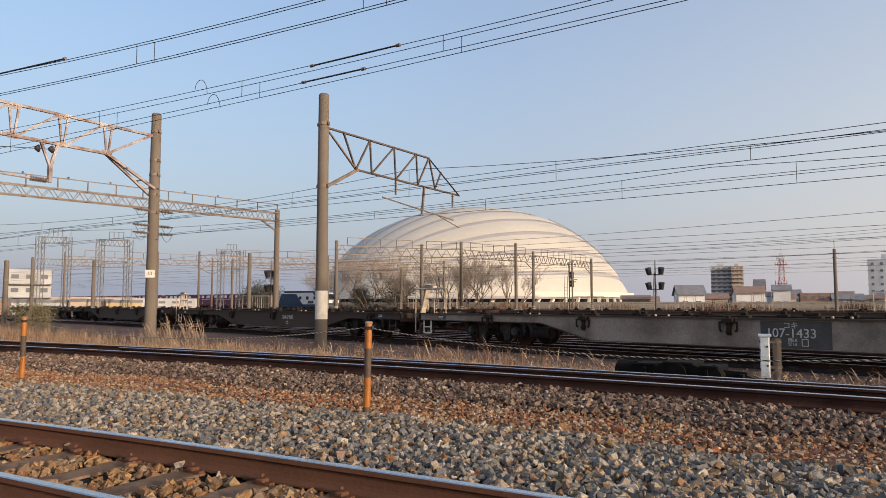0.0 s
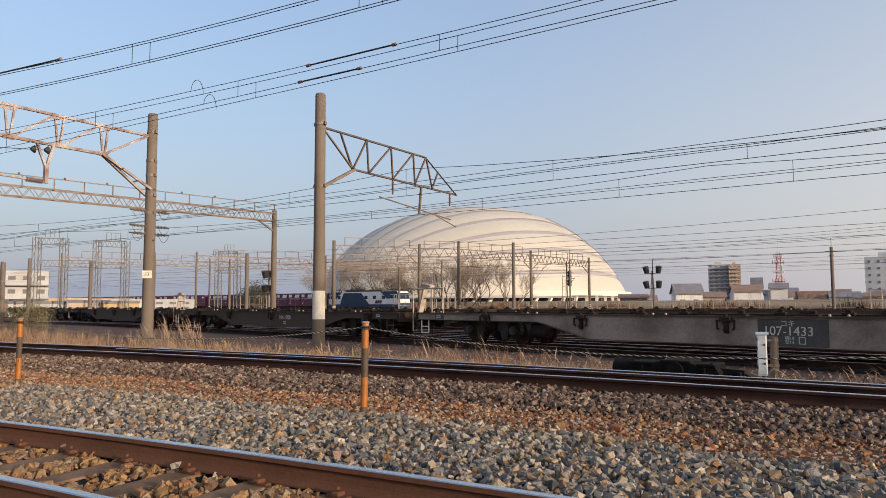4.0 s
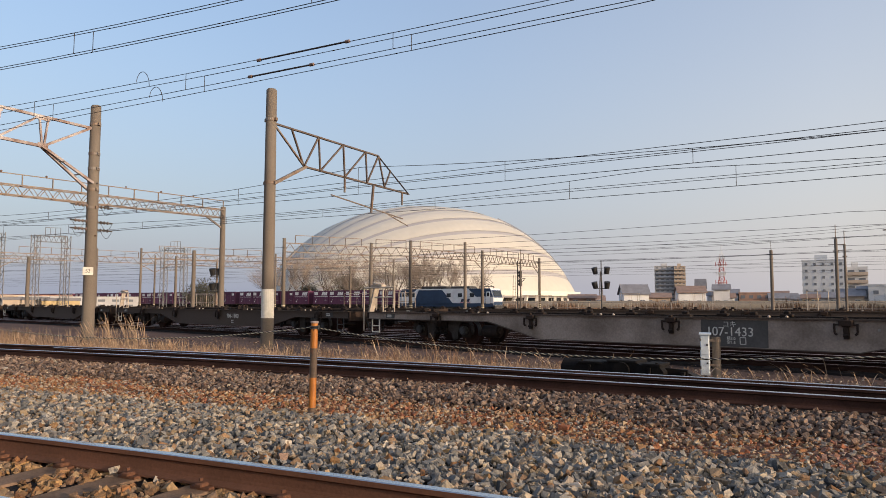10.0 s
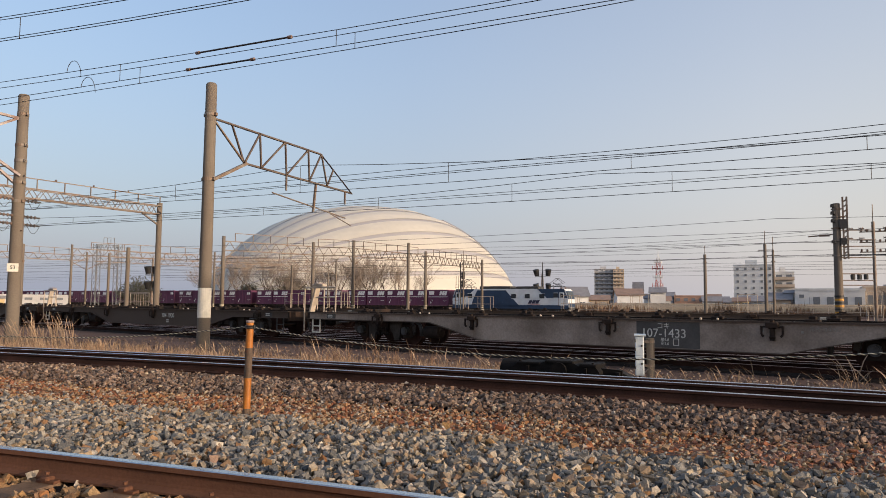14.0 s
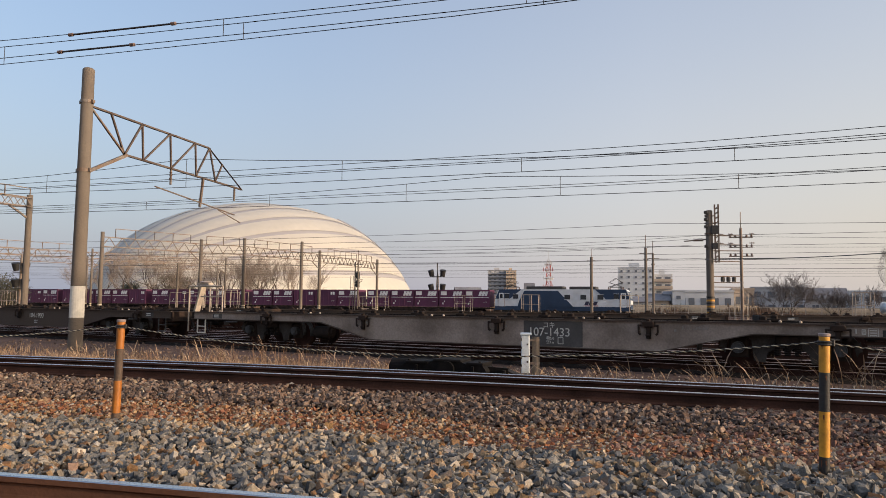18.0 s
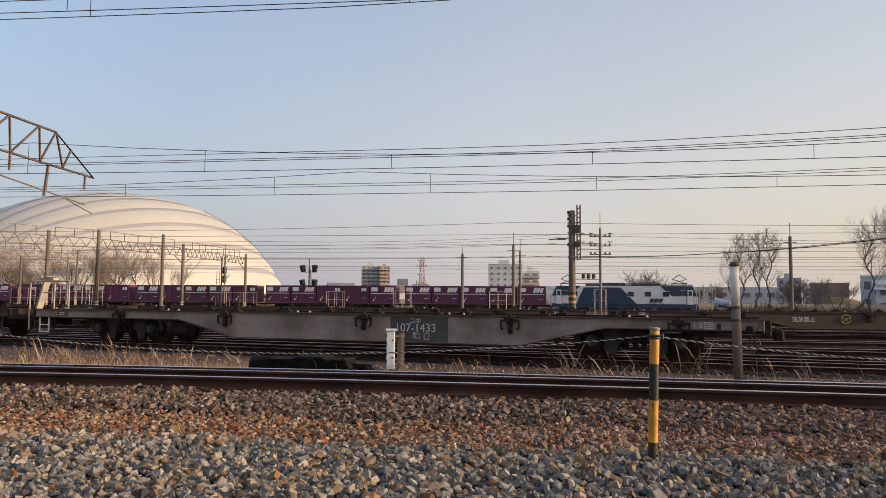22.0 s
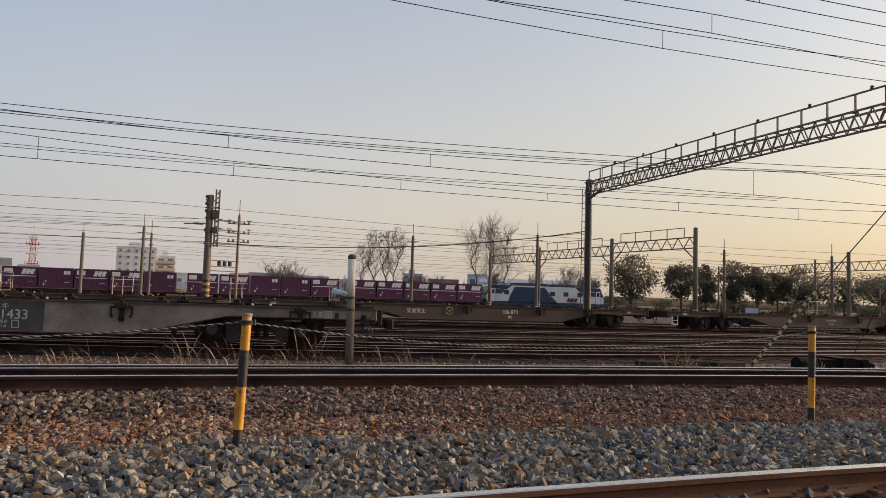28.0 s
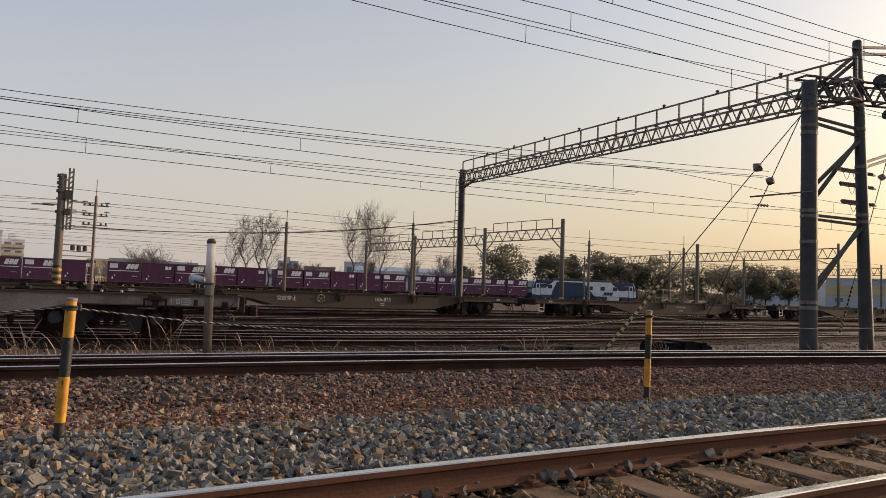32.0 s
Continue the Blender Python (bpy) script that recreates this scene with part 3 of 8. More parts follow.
def marker_post(x, y, kind, lean):
    z = ground_z(x, y) - 0.02
    paint = ORANGE if kind == "o" else YELLOW
    dark = BROWN_PAINT if kind == "o" else BLACK
    e = thing("marker_post", pose(x, y, z, lean[0], lean[1], 0), "round %s steel marker post banded with dark paint" % ("orange" if kind == "o" else "yellow"), "post", "marker posts along the line")
    r = 0.037 if kind == "o" else 0.034
    a, b, c = (0.125, 0.43, 0.73) if kind == "o" else (0.185, 0.485, 0.745)
    cuts = [(-0.1, a, dark), (a, b, paint), (b, c, dark), (c, 0.985, paint)]
    for z0, z1, m in cuts:
        g = Geo().cyl((0, 0, z0), (0, 0, z1), r, n=36)
        part("band", g, m, e)
    part("cap", Geo().lathe([(r + 0.001, 0.985), (r + 0.004, 0.99), (r + 0.004, 1.003), (r * 0.9, 1.008)], n=18), RUST_STEEL, e, "flat worn cap", smooth=False)
    rng = random.Random(int(x * 10))
    for i in range(5):
        a0, zz, h = rng.uniform(3.5, 6.0), rng.choice((a, b, c, 0.97)) - 0.02, rng.uniform(0.02, 0.07)
        st = Geo()
        for k in range(3):
            p, q = a0 + 0.1 * k, a0 + 0.1 * (k + 1)
            st.add([((r + 0.0008) * math.cos(p), (r + 0.0008) * math.sin(p), zz - h * (0.4 + 0.3 * k)), ((r + 0.0008) * math.cos(q), (r + 0.0008) * math.sin(q), zz - h * rng.uniform(0.3, 1.0)), ((r + 0.0008) * math.cos(q), (r + 0.0008) * math.sin(q), zz), ((r + 0.0008) * math.cos(p), (r + 0.0008) * math.sin(p), zz)], [(0, 1, 2, 3)])
        part("rust_streak", st, RAIL_RUST, e)
    part("rope_knot", Geo().lathe([(r + 0.004, 0.925), (r + 0.014, 0.93), (r + 0.008, 0.94), (r + 0.015, 0.95), (r + 0.004, 0.958)], n=14), BLACK, e, "turns of rope tied round the post")
    part("rope_hook", Geo().cyl((-0.06, 0, 0.945), (0.06, 0, 0.945), 0.008, n=6).cyl((0.055, 0, 0.925), (0.055, 0, 0.965), 0.01, n=6), DARK_STEEL, e)
    return e


for i, (x, y, k) in enumerate(POSTS):
    marker_post(x, y, k, [(0, 0), (0.5, 0.8), (0.6, 1.6), (0.6, 1.5), (0.3, 0.6), (0, 0)][i])


def twisted_rope(p0, p1, sag):
    p0, p1 = Vector(p0), Vector(p1)
    n = int((p1 - p0).length / 0.022)
    e = thing("barrier_rope", pose(0, 0, 0), "thin black and yellow twisted rope hung between posts", "rope", "ropes between the posts")
    for s, m in ((0, BLACK), (1, ROPE_Y)):
        g = Geo()
        pts = []
        for i in range(n * 2 + 1):
            t = i / (n * 2)
            p = p0.lerp(p1, t) - Vector((0, 0, sag * 4 * t * (1 - t)))
            a = i * 1.15 + s * math.pi
            pts.append(p + Vector((0, math.cos(a), math.sin(a))) * 0.0032)
        g.sweep([(0.0040, 0), (0, 0.0040), (-0.0040, 0), (0, -0.0040)], pts)
        part("strand", g, m, e)


for (xa, ya, _), (xb, yb, _) in zip(POSTS, POSTS[1:]):
    twisted_rope((xa, ya, ground_z(xa, ya) + 0.925), (xb, yb, ground_z(xb, yb) + 0.925), 0.18 if xa < 5 else 0.12)

# ---- flat container wagons ----
W_LEN, W_DECK = 19.4, 0.90      # body length, deck over rail


def beam_outline(side):
    """The fish-bellied side sill: deep in the middle, shallow over the bogies."""
    top, deep, thin = W_DECK, 0.28, 0.70
    return [(-9.7, top), (-9.7, thin), (-4.5, thin), (-3.5, 0.46), (-2.8, deep), (4.75, deep), (5.5, 0.46), (6.6, thin), (9.7, thin), (9.7, top)]


def make_bogie():
    wheel = Geo().cyl((0, -0.065, 0), (0, 0.065, 0), 0.42, n=28).cyl((0, 0.05, 0), (0, 0.085, 0), 0.45, n=28).cyl((0, -0.075, 0), (0, -0.065, 0), 0.32, n=24)
    corner = [(-1.22, 0.40), (-1.19, 0.58), (-1.08, 0.70), (-0.90, 0.755)]
    jaw = [(0.62, 0.16), (0.66, 0.56), (0.76, 0.655), (1.02, 0.655), (1.12, 0.54), (1.17, 0.30)]
    outline = corner + [(-x, z) for x, z in reversed(corner)] + [(x, z) for x, z in reversed(jaw)] + [(0.42, 0.13), (0.36, 0.33), (0.22, 0.42), (-0.22, 0.42), (-0.36, 0.33), (-0.42, 0.13)] + [(-x, z) for x, z in jaw]
    side = Geo().plate(list(reversed(outline)), -0.04, 0.04)
    for k in range(len(corner) - 1):
        for m in (-1, 1):
            (xa, za), (xb, zb) = corner[k], corner[k + 1]
            side.bar((m * xa, -0.05, za), (m * xb, -0.05, zb), 0.10, 0.03)
    side.bar((-0.9, -0.05, 0.75), (0.9, -0.05, 0.75), 0.10, 0.03)
    pedestal = Geo().box(-0.19, 0.19, -0.02, 0.05, 0.22, 0.64, 0.04)
    box_ = Geo().cyl((0, -0.12, 0), (0, 0.05, 0), 0.12, n=20).cyl((0, -0.15, 0), (0, -0.12, 0), 0.085, n=16)
    for k in range(3):
        a = k * 2.094 + 0.5
        box_.cyl((0.1 * math.cos(a), -0.14, 0.1 * math.sin(a)), (0.1 * math.cos(a), -0.11, 0.1 * math.sin(a)), 0.018, n=6)
    springs = Geo().lathe([(0.07 if i % 2 else 0.05, 0.3 + i * 0.022) for i in range(12)], (0, -0.08, 0), 12)
    bolster = Geo().box(-0.22, 0.22, -1.0, 1.0, 0.5, 0.68, 0.03)
    shoe = Geo().box(-0.06, 0.06, -0.06, 0.06, -0.2, 0.2, 0.02)
    return {"wheel": wheel.mesh("wheel"), "side_frame": side.mesh("side_frame"), "pedestal": pedestal.mesh("pedestal"), "axle_box": box_.mesh("axle_box"), "spring": springs.mesh("spring"), "bolster": bolster.mesh("bolster"), "brake_shoe": shoe.mesh("brake_shoe")}


BOGIE = make_bogie()


def bogie_parts(e, x):
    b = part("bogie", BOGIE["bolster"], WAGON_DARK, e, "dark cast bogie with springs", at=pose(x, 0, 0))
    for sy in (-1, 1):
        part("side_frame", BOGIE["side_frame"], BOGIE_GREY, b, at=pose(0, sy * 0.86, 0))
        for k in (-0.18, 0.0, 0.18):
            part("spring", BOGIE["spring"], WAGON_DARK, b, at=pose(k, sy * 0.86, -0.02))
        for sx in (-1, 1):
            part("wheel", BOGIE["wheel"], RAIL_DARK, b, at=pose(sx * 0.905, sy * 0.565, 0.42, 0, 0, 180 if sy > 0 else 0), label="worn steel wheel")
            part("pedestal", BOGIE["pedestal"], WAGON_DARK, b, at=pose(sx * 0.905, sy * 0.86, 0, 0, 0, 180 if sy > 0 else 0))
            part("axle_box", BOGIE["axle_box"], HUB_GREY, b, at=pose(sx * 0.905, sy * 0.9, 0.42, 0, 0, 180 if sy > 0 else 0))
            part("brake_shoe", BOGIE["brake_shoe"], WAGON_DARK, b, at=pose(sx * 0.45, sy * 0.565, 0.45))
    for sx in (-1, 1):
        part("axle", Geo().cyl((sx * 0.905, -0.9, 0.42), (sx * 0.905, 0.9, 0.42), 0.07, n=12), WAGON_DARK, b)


def make_lock():
    """A container lock hanging on the side sill, with its upper claws."""
    g = Geo().box(-0.13, 0.13, -0.12, 0.0, -0.08, 0.03, 0.02).box(-0.05, 0.05, -0.09, -0.01, -0.34, -0.08, 0.02)
    g.cyl((-0.22, -0.08, -0.06), (0.22, -0.08, -0.06), 0.018, n=8).cyl((-0.05, -0.08, -0.27), (0.05, -0.08, -0.27), 0.03, n=8)
    for s in (-1, 1):
        g.bar((s * 0.2, -0.08, -0.04), (s * 0.2, -0.08, -0.22), 0.035).bar((s * 0.2, -0.08, -0.22), (s * 0.16, -0.08, -0.26), 0.04).bar((s * 0.05, -0.06, -0.1), (s * 0.12, -0.06, 0.0), 0.03)
    g.box(-0.04, 0.04, -0.1, -0.03, 0.03, 0.08, 0.012)
    return g.mesh("container_lock")


LOCK = make_lock()
CLAW = Geo().box(-0.14, 0.14, -0.09, 0.09, 0, 0.06, 0.015).box(-0.07, 0.07, -0.06, 0.06, 0.06, 0.13, 0.02).mesh("twist_lock")


KNOB = Geo().lathe([(0.02, 0), (0.03, 0.015), (0.03, 0.035), (0.008, 0.05)], n=10).mesh("lock_knob")


def tagged_bars(e, rows, w, h, at, m=None):
    """Small unreadable writing, one bar a word."""
    for r, n in enumerate(rows):
        for k in range(n):
            part("writing_bar", Geo().box((k - n / 2) * w, (k - n / 2 + 0.7) * w, -0.003, 0.0, -r * h * 1.8 - h / 2, -r * h * 1.8 + h / 2), m or LETTER, e, at=at)


def flat_wagon(at, label, number="", code="", hub_sign=False, script="", locks=(-6.5, -3.0, 0.95, 4.53, 8.05), paint=WAGON, dim=False):
    e = thing("flat_wagon", at, label, "freight wagon", "flat container wagons")
    for sy, nm in ((-1, "side_sill"), (1, "side_sill")):
        y = sy * 1.12
        g = Geo().plate(beam_outline(sy), y - 0.012, y + 0.012)
        sill = part(nm, g, paint, e, "grey fish-bellied side sill, weathered")
        fl = Geo().box(-9.7, 9.7, y - 0.07, y + 0.07, W_DECK, W_DECK + 0.03)
        ol = beam_outline(sy)[1:-1]
        for (xa, za), (xb, zb) in zip(ol, ol[1:]):
            fl.bar((xa, y, za), (xb, y, zb), 0.16, 0.02)
        for xx in (-2.5, -1.0, 0.8, 2.6, 4.4):
            fl.box(xx - 0.01, xx + 0.01, y + (0.012 if sy < 0 else -0.09), y + (0.09 if sy < 0 else -0.012), 0.3, W_DECK)
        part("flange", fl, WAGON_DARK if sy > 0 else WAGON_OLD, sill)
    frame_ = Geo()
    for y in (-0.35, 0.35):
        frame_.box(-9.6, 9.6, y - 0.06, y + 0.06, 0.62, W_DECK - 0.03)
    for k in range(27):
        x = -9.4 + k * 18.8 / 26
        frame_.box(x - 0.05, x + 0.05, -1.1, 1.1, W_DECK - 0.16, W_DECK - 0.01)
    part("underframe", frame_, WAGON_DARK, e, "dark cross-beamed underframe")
    for sx in (-1, 1):
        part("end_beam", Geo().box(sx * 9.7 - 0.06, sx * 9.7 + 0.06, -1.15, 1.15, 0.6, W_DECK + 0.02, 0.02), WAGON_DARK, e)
        c = Geo().box(min(sx * 9.7, sx * 10.0), max(sx * 9.7, sx * 9.9), -0.08, 0.08, 0.53, 0.68, 0.02).box(sx * 9.98 - 0.10, sx * 9.98 + 0.10, -0.13, 0.13, 0.48, 0.72, 0.04)
        part("coupler", c, WAGON_DARK, e, "knuckle coupler")
        hose = Geo().sweep([(0.025, 0), (0, 0.025), (-0.025, 0), (0, -0.025)], [(sx * (9.75 + 0.03 * i), -0.35, 0.62 - 0.35 * math.sin(i * 0.4)) for i in range(9)])
        if not number or sx < 0:
            part("brake_hose", hose, BLACK, e)
        part("foot_step", Geo().bar((sx * 9.45, -1.16, 0.7), (sx * 9.45, -1.16, 0.28), 0.03).bar((sx * 9.1, -1.16, 0.7), (sx * 9.1, -1.16, 0.28), 0.03).bar((sx * 9.45, -1.16, 0.28), (sx * 9.1, -1.16, 0.28), 0.04).bar((sx * 9.45, -1.16, 0.48), (sx * 9.1, -1.16, 0.48), 0.03), DARK_STEEL if sx > 0 else WHITE_BAND, e, "painted foot step")
        part("hand_wheel", Geo().lathe([(0.16, 0), (0.18, 0.01), (0.18, 0.025), (0.16, 0.035)], (sx * 7.9, -1.22, 0.62), 14), DARK_STEEL, e)
        bx = -6.5 if sx < 0 else 7.17
        bogie_parts(e, bx)
        tube = [(bx - sx * d, y, z) for d, y, z in ((0.0, -1.02, 0.74), (1.1, -1.04, 0.76), (1.4, -1.05, 0.72), (1.56, -1.06, 0.62), (1.62, -1.06, 0.48), (1.64, -1.06, 0.3))]
        part("wheel_guard", Geo().sweep([(0.055 * math.cos(k * 0.785), 0.055 * math.sin(k * 0.785)) for k in range(8)], tube, up=(0, 1, 0)), BLACK, e, "black bent tubular wheel guard", smooth=True)
    part("air_tank", Geo().cyl((-4.78, -0.95, 0.42), (-4.25, -0.95, 0.42), 0.17, n=18).cyl((-4.25, -0.95, 0.42), (-4.18, -0.95, 0.42), 0.1, n=14), WAGON_DARK, e, "dark air tank")
    for i in range(10):
        x = -9.0 + i * 2.0
        for y in (-1.05, 1.05):
            part("twist_lock", CLAW, WAGON_DARK, e, at=pose(x + (0.25 if i % 2 else -0.25), y, W_DECK + 0.02))
        if i % 2 == 0:
            part("lock_knob", KNOB, PIPE_TAN, e, at=pose(x + 0.06, -1.06, W_DECK + 0.03), label="small pale lock handle")
            part("lock_knob", KNOB, PIPE_TAN, e, at=pose(x + 0.42, -1.08, W_DECK + 0.03), label="small pale lock handle")
    for x in locks:
        part("container_lock", LOCK, WAGON_DARK, e, at=pose(x, -1.13, W_DECK - 0.02))
    part("pipe", Geo().cyl((-8.5, -1.0, 0.74), (8.5, -1.0, 0.74), 0.022, n=8), WAGON_DARK, e)
    if number:
        y = -1.136
        part("number_panel", Geo().box(1.63, 3.06, y, y + 0.004, 0.3, W_DECK - 0.03), WAGON_PATCH, e, "dark repainted panel behind the number")
        lettering("script", "コキ", 0.155, LETTER, e, pose(2.26, y - 0.006, 0.77, 90), "white katakana lettering")
        lettering("number", number, 0.27, LETTER, e, pose(2.26, y - 0.006, 0.61, 90), "white wagon number")
        lettering("small_writing", "積5.0\n空1.6", 0.085, LETTER, e, pose(2.29, y - 0.006, 0.43, 90))
        part("tag_frame", Geo().bar((2.48, y, 0.36), (2.48, y, 0.5), 0.014).bar((2.60, y, 0.36), (2.60, y, 0.5), 0.014).bar((2.48, y, 0.5), (2.60, y, 0.5), 0.014).bar((2.48, y, 0.36), (2.60, y, 0.36), 0.014), LETTER, e)
        lettering("class_writing", "形式 コキ107", 0.095, PALE_LETTER, e, pose(5.48, y - 0.006, 0.78, 90))
    if script:
        y = -1.136
        lettering("warning", script, 0.22, LETTER, e, pose(-2.5, y - 0.006, 0.62, 90), "white painted warning")
    if code:
        lettering("number", code, 0.25, LETTER, e, pose(2.05, -1.142, 0.66, 90), "white wagon number")
        tagged_bars(e, [3, 3], 0.07, 0.04, pose(2.05, -1.14, 0.48))
    if dim:
        tagged_bars(e, [6, 3], 0.14, 0.11, pose(1.5, -1.142, 0.66), PALE_LETTER)
    if hub_sign:
        h = part("brake_sign", Geo().cyl((-0.95, -1.13, 0.66), (-0.95, -1.15, 0.66), 0.2, n=24), BLACK, e, "black disc with a yellow spoked ring")
        s = Geo()
        for i in range(24):
            a, b = i * 0.2618, (i + 1) * 0.2618
            s.bar((-0.95 + 0.17 * math.cos(a), -1.155, 0.66 + 0.17 * math.sin(a)), (-0.95 + 0.17 * math.cos(b), -1.155, 0.66 + 0.17 * math.sin(b)), 0.006, 0.03)
        for i in range(5):
            a = i * 1.2566 + 0.3
            s.bar((-0.95, -1.155, 0.66), (-0.95 + 0.17 * math.cos(a), -1.155, 0.66 + 0.17 * math.sin(a)), 0.006, 0.025)
        part("spoked_ring", s, GUARD_YELLOW, h)
    if number:
        y = -1.136
        part("end_plate", Geo().box(9.60, 9.64, -1.17, -1.12, 0.66, W_DECK + 0.02, 0.008), RUST_STEEL, e, "pale worn end plate")
        part("mark", Geo().box(8.33, 8.35, y - 0.004, y, 0.75, 0.84), LETTER, e)
        for x0, x1, z0, z1 in ((8.43, 8.50, 0.74, 0.84), (8.53, 8.70, 0.70, 0.86)):
            f = part("table_frame", Geo().box(x0, x1, y - 0.005, y, z0, z0 + 0.012).box(x0, x1, y - 0.005, y, z1 - 0.012, z1).box(x0, x0 + 0.012, y - 0.005, y, z0, z1).box(x1 - 0.012, x1, y - 0.005, y, z0, z1), LETTER, e, "white painted table")
            for k in range(3):
                part("writing_bar", Geo().box(x0 + 0.025, x1 - 0.025, y - 0.004, y, z0 + 0.022 + k * (z1 - z0) * 0.28, z0 + 0.04 + k * (z1 - z0) * 0.28), LETTER, f)
        part("dark_plate", Geo().box(8.76, 8.84, y - 0.01, y, 0.70, 0.83), BLACK, e)
        for k, (xa, za) in enumerate(((9.38, 0.80), (9.50, 0.86), (9.44, 0.72))):
            pts = [(xa + 0.05 * math.sin(i * 0.8 + k), -1.17 - 0.02 * k, za - (0.55 - 0.12 * k) * i / 9) for i in range(10)]
            part("air_hose", Geo().sweep([(0.013, 0), (0, 0.013), (-0.013, 0), (0, -0.013)], pts), BLACK, e, "black hose hanging from the wagon's end")
        part("valve", Geo().box(9.30, 9.42, -1.22, -1.12, 0.66, 0.80, 0.02).cyl((9.28, -1.18, 0.60), (9.50, -1.18, 0.60), 0.03, n=8), WAGON_DARK, e)
        for x0 in (-2.95, 1.15, 4.30, 5.05):
            part("stencil", Geo().box(x0, x0 + 0.05, y - 0.003, y, 0.70, 0.75), PALE_LETTER, e)
    for x in ((-8.6,) if number else (-8.6, 8.6)):
        part("data_plate", Geo().box(x - 0.2, x + 0.2, -1.145, -1.135, 0.73, 0.87), WAGON_PATCH, e)
        tagged_bars(e, [1, 1], 0.3, 0.03, pose(x, -1.146, 0.83))
    return e


def handrail_stage(e, x):
    """The brakeman's step with its tubular rails and leaning brake column on a wagon's end."""
    rl = part("end_handrail", Geo().cyl((x, -1.1, 1.72), (x + 1.5, -1.1, 1.72), 0.024, n=8), PIPE_TAN, e, "pale tubular handrail")
    for a, b in (((0, -1.1, 0.3), (0, -1.1, 1.72)), ((1.5, -1.1, 0.9), (1.5, -1.1, 1.72)), ((0.95, -1.1, 0.9), (0.95, -1.1, 1.72)), ((0, -0.55, 0.9), (0, -0.55, 1.72)), ((0, -1.1, 1.72), (0, -0.55, 1.72)), ((0.55, -1.1, 1.4), (1.5, -1.1, 1.4))):
        part("pipe", Geo().cyl((x + a[0], a[1], a[2]), (x + b[0], b[1], b[2]), 0.022, n=8), PIPE_TAN, rl)
    part("brake_column", Geo().bar((x + 0.12, -0.9, 0.9), (x + 0.42, -0.9, 1.8), 0.2, 0.07).box(x + 0.2, x + 0.75, -1.0, -0.8, 1.76, 1.83, 0.01), PIPE_TAN, e, "tan leaning hand-brake column")
    part("brake_wheel", Geo().lathe([(0.15, 0), (0.17, 0.01), (0.17, 0.03), (0.15, 0.04)], (x + 0.5, -0.9, 1.84), 16), RUST_STEEL, e)


def place_wagons():
    deg = math.degrees(math.atan(-0.25))
    c = math.cos(math.atan(0.25))
    for k in range(-3, 1):
        x = -4.36 + k * 20.4 * c
        y = 16.3 - 0.25 * x + 0.6
        w = flat_wagon(pose(x, y, HEAD_Y, 0, 0, deg), "empty grey container flat wagon standing on a siding" if k == 0 else "empty dark container flat wagon coupled behind another", number="107-1433" if k == 0 else "", code="104-1900" if k == -1 else "", paint=WAGON if k == 0 else WAGON_OLD)
        if k in (-1, 0):
            handrail_stage(w, -9.95)
    for k in range(-3, 4):
        x = 13.5 + k * 20.6
        y = yard(4)(x)
        flat_wagon(pose(x, y, HEAD_Y, 0, 0, frame_at(yard(4), x)), "empty grey container flat wagon coupled in a long row", code="106-873" if k == 0 else "", hub_sign=k == 0, script="突放禁止" if k == 0 else "", locks=(-6.2, -0.1, 3.6, 6.2), paint=WAGON_OLD, dim=k == 1)


place_wagons()

# ---- container train, built at the origin and keyed along its line ----
TRAIN_HEAD = 0.12


def train_y(x):
    return 96.3 - 0.08 * x - 0.003 * max(0.0, min(50.0, x - 45.0)) ** 2 - 0.30 * max(0.0, x - 95.0)


def build_train_track():
    e = thing("railway_track", pose(0, 0, 0), "far through line with brown rails on dark gravel", "railway track", "tracks", "structure")
    xs = list(range(-420, 181, 6))
    part("ballast_bed", Geo().sweep([(-2.2, -0.1), (-1.5, 0.03), (1.5, 0.03), (2.2, -0.1)], [(x, train_y(x), TRAIN_HEAD - 0.16) for x in xs]), SHADED_BED, e)
    for o in (-0.56, 0.56):
        part("rail", Geo().sweep([(-0.05, 0), (0.05, 0), (0.03, 0.15), (-0.03, 0.15)], [(x, train_y(x) + o, TRAIN_HEAD - 0.15) for x in xs]), RAIL_DARK, e)


build_train_track()
C_L, C_W, C_H = 3.68, 2.42, 2.46


def logo_shape(x, z, w, h):
    """A slanted maker's mark as one plain comb-shaped plate."""
    s = 0.16 * w
    pts = []
    for a, b in ((0.0, 0.30), (0.36, 0.66), (0.72, 1.04)):
        pts += [(a, 0.0), (b, 0.0), (b, 0.40)]
    low = [(x + a * w + s * q, z + q * h) for a, q in pts]
    top = [(x + a * w + s * q, z + q * h) for a, q in ((1.04, 1.0), (0.72, 1.0), (0.72, 0.62), (0.66, 0.62), (0.66, 1.0), (0.36, 1.0), (0.36, 0.62), (0.30, 0.62), (0.30, 1.0), (0.0, 1.0))]
    lower = []
    for k, p in enumerate(low):
        lower.append(p)
        if k in (2, 5):
            lower.append((p[0] + 0.06 * w, p[1]))
    return Geo().plate(lower + top, -0.004, 0.0)


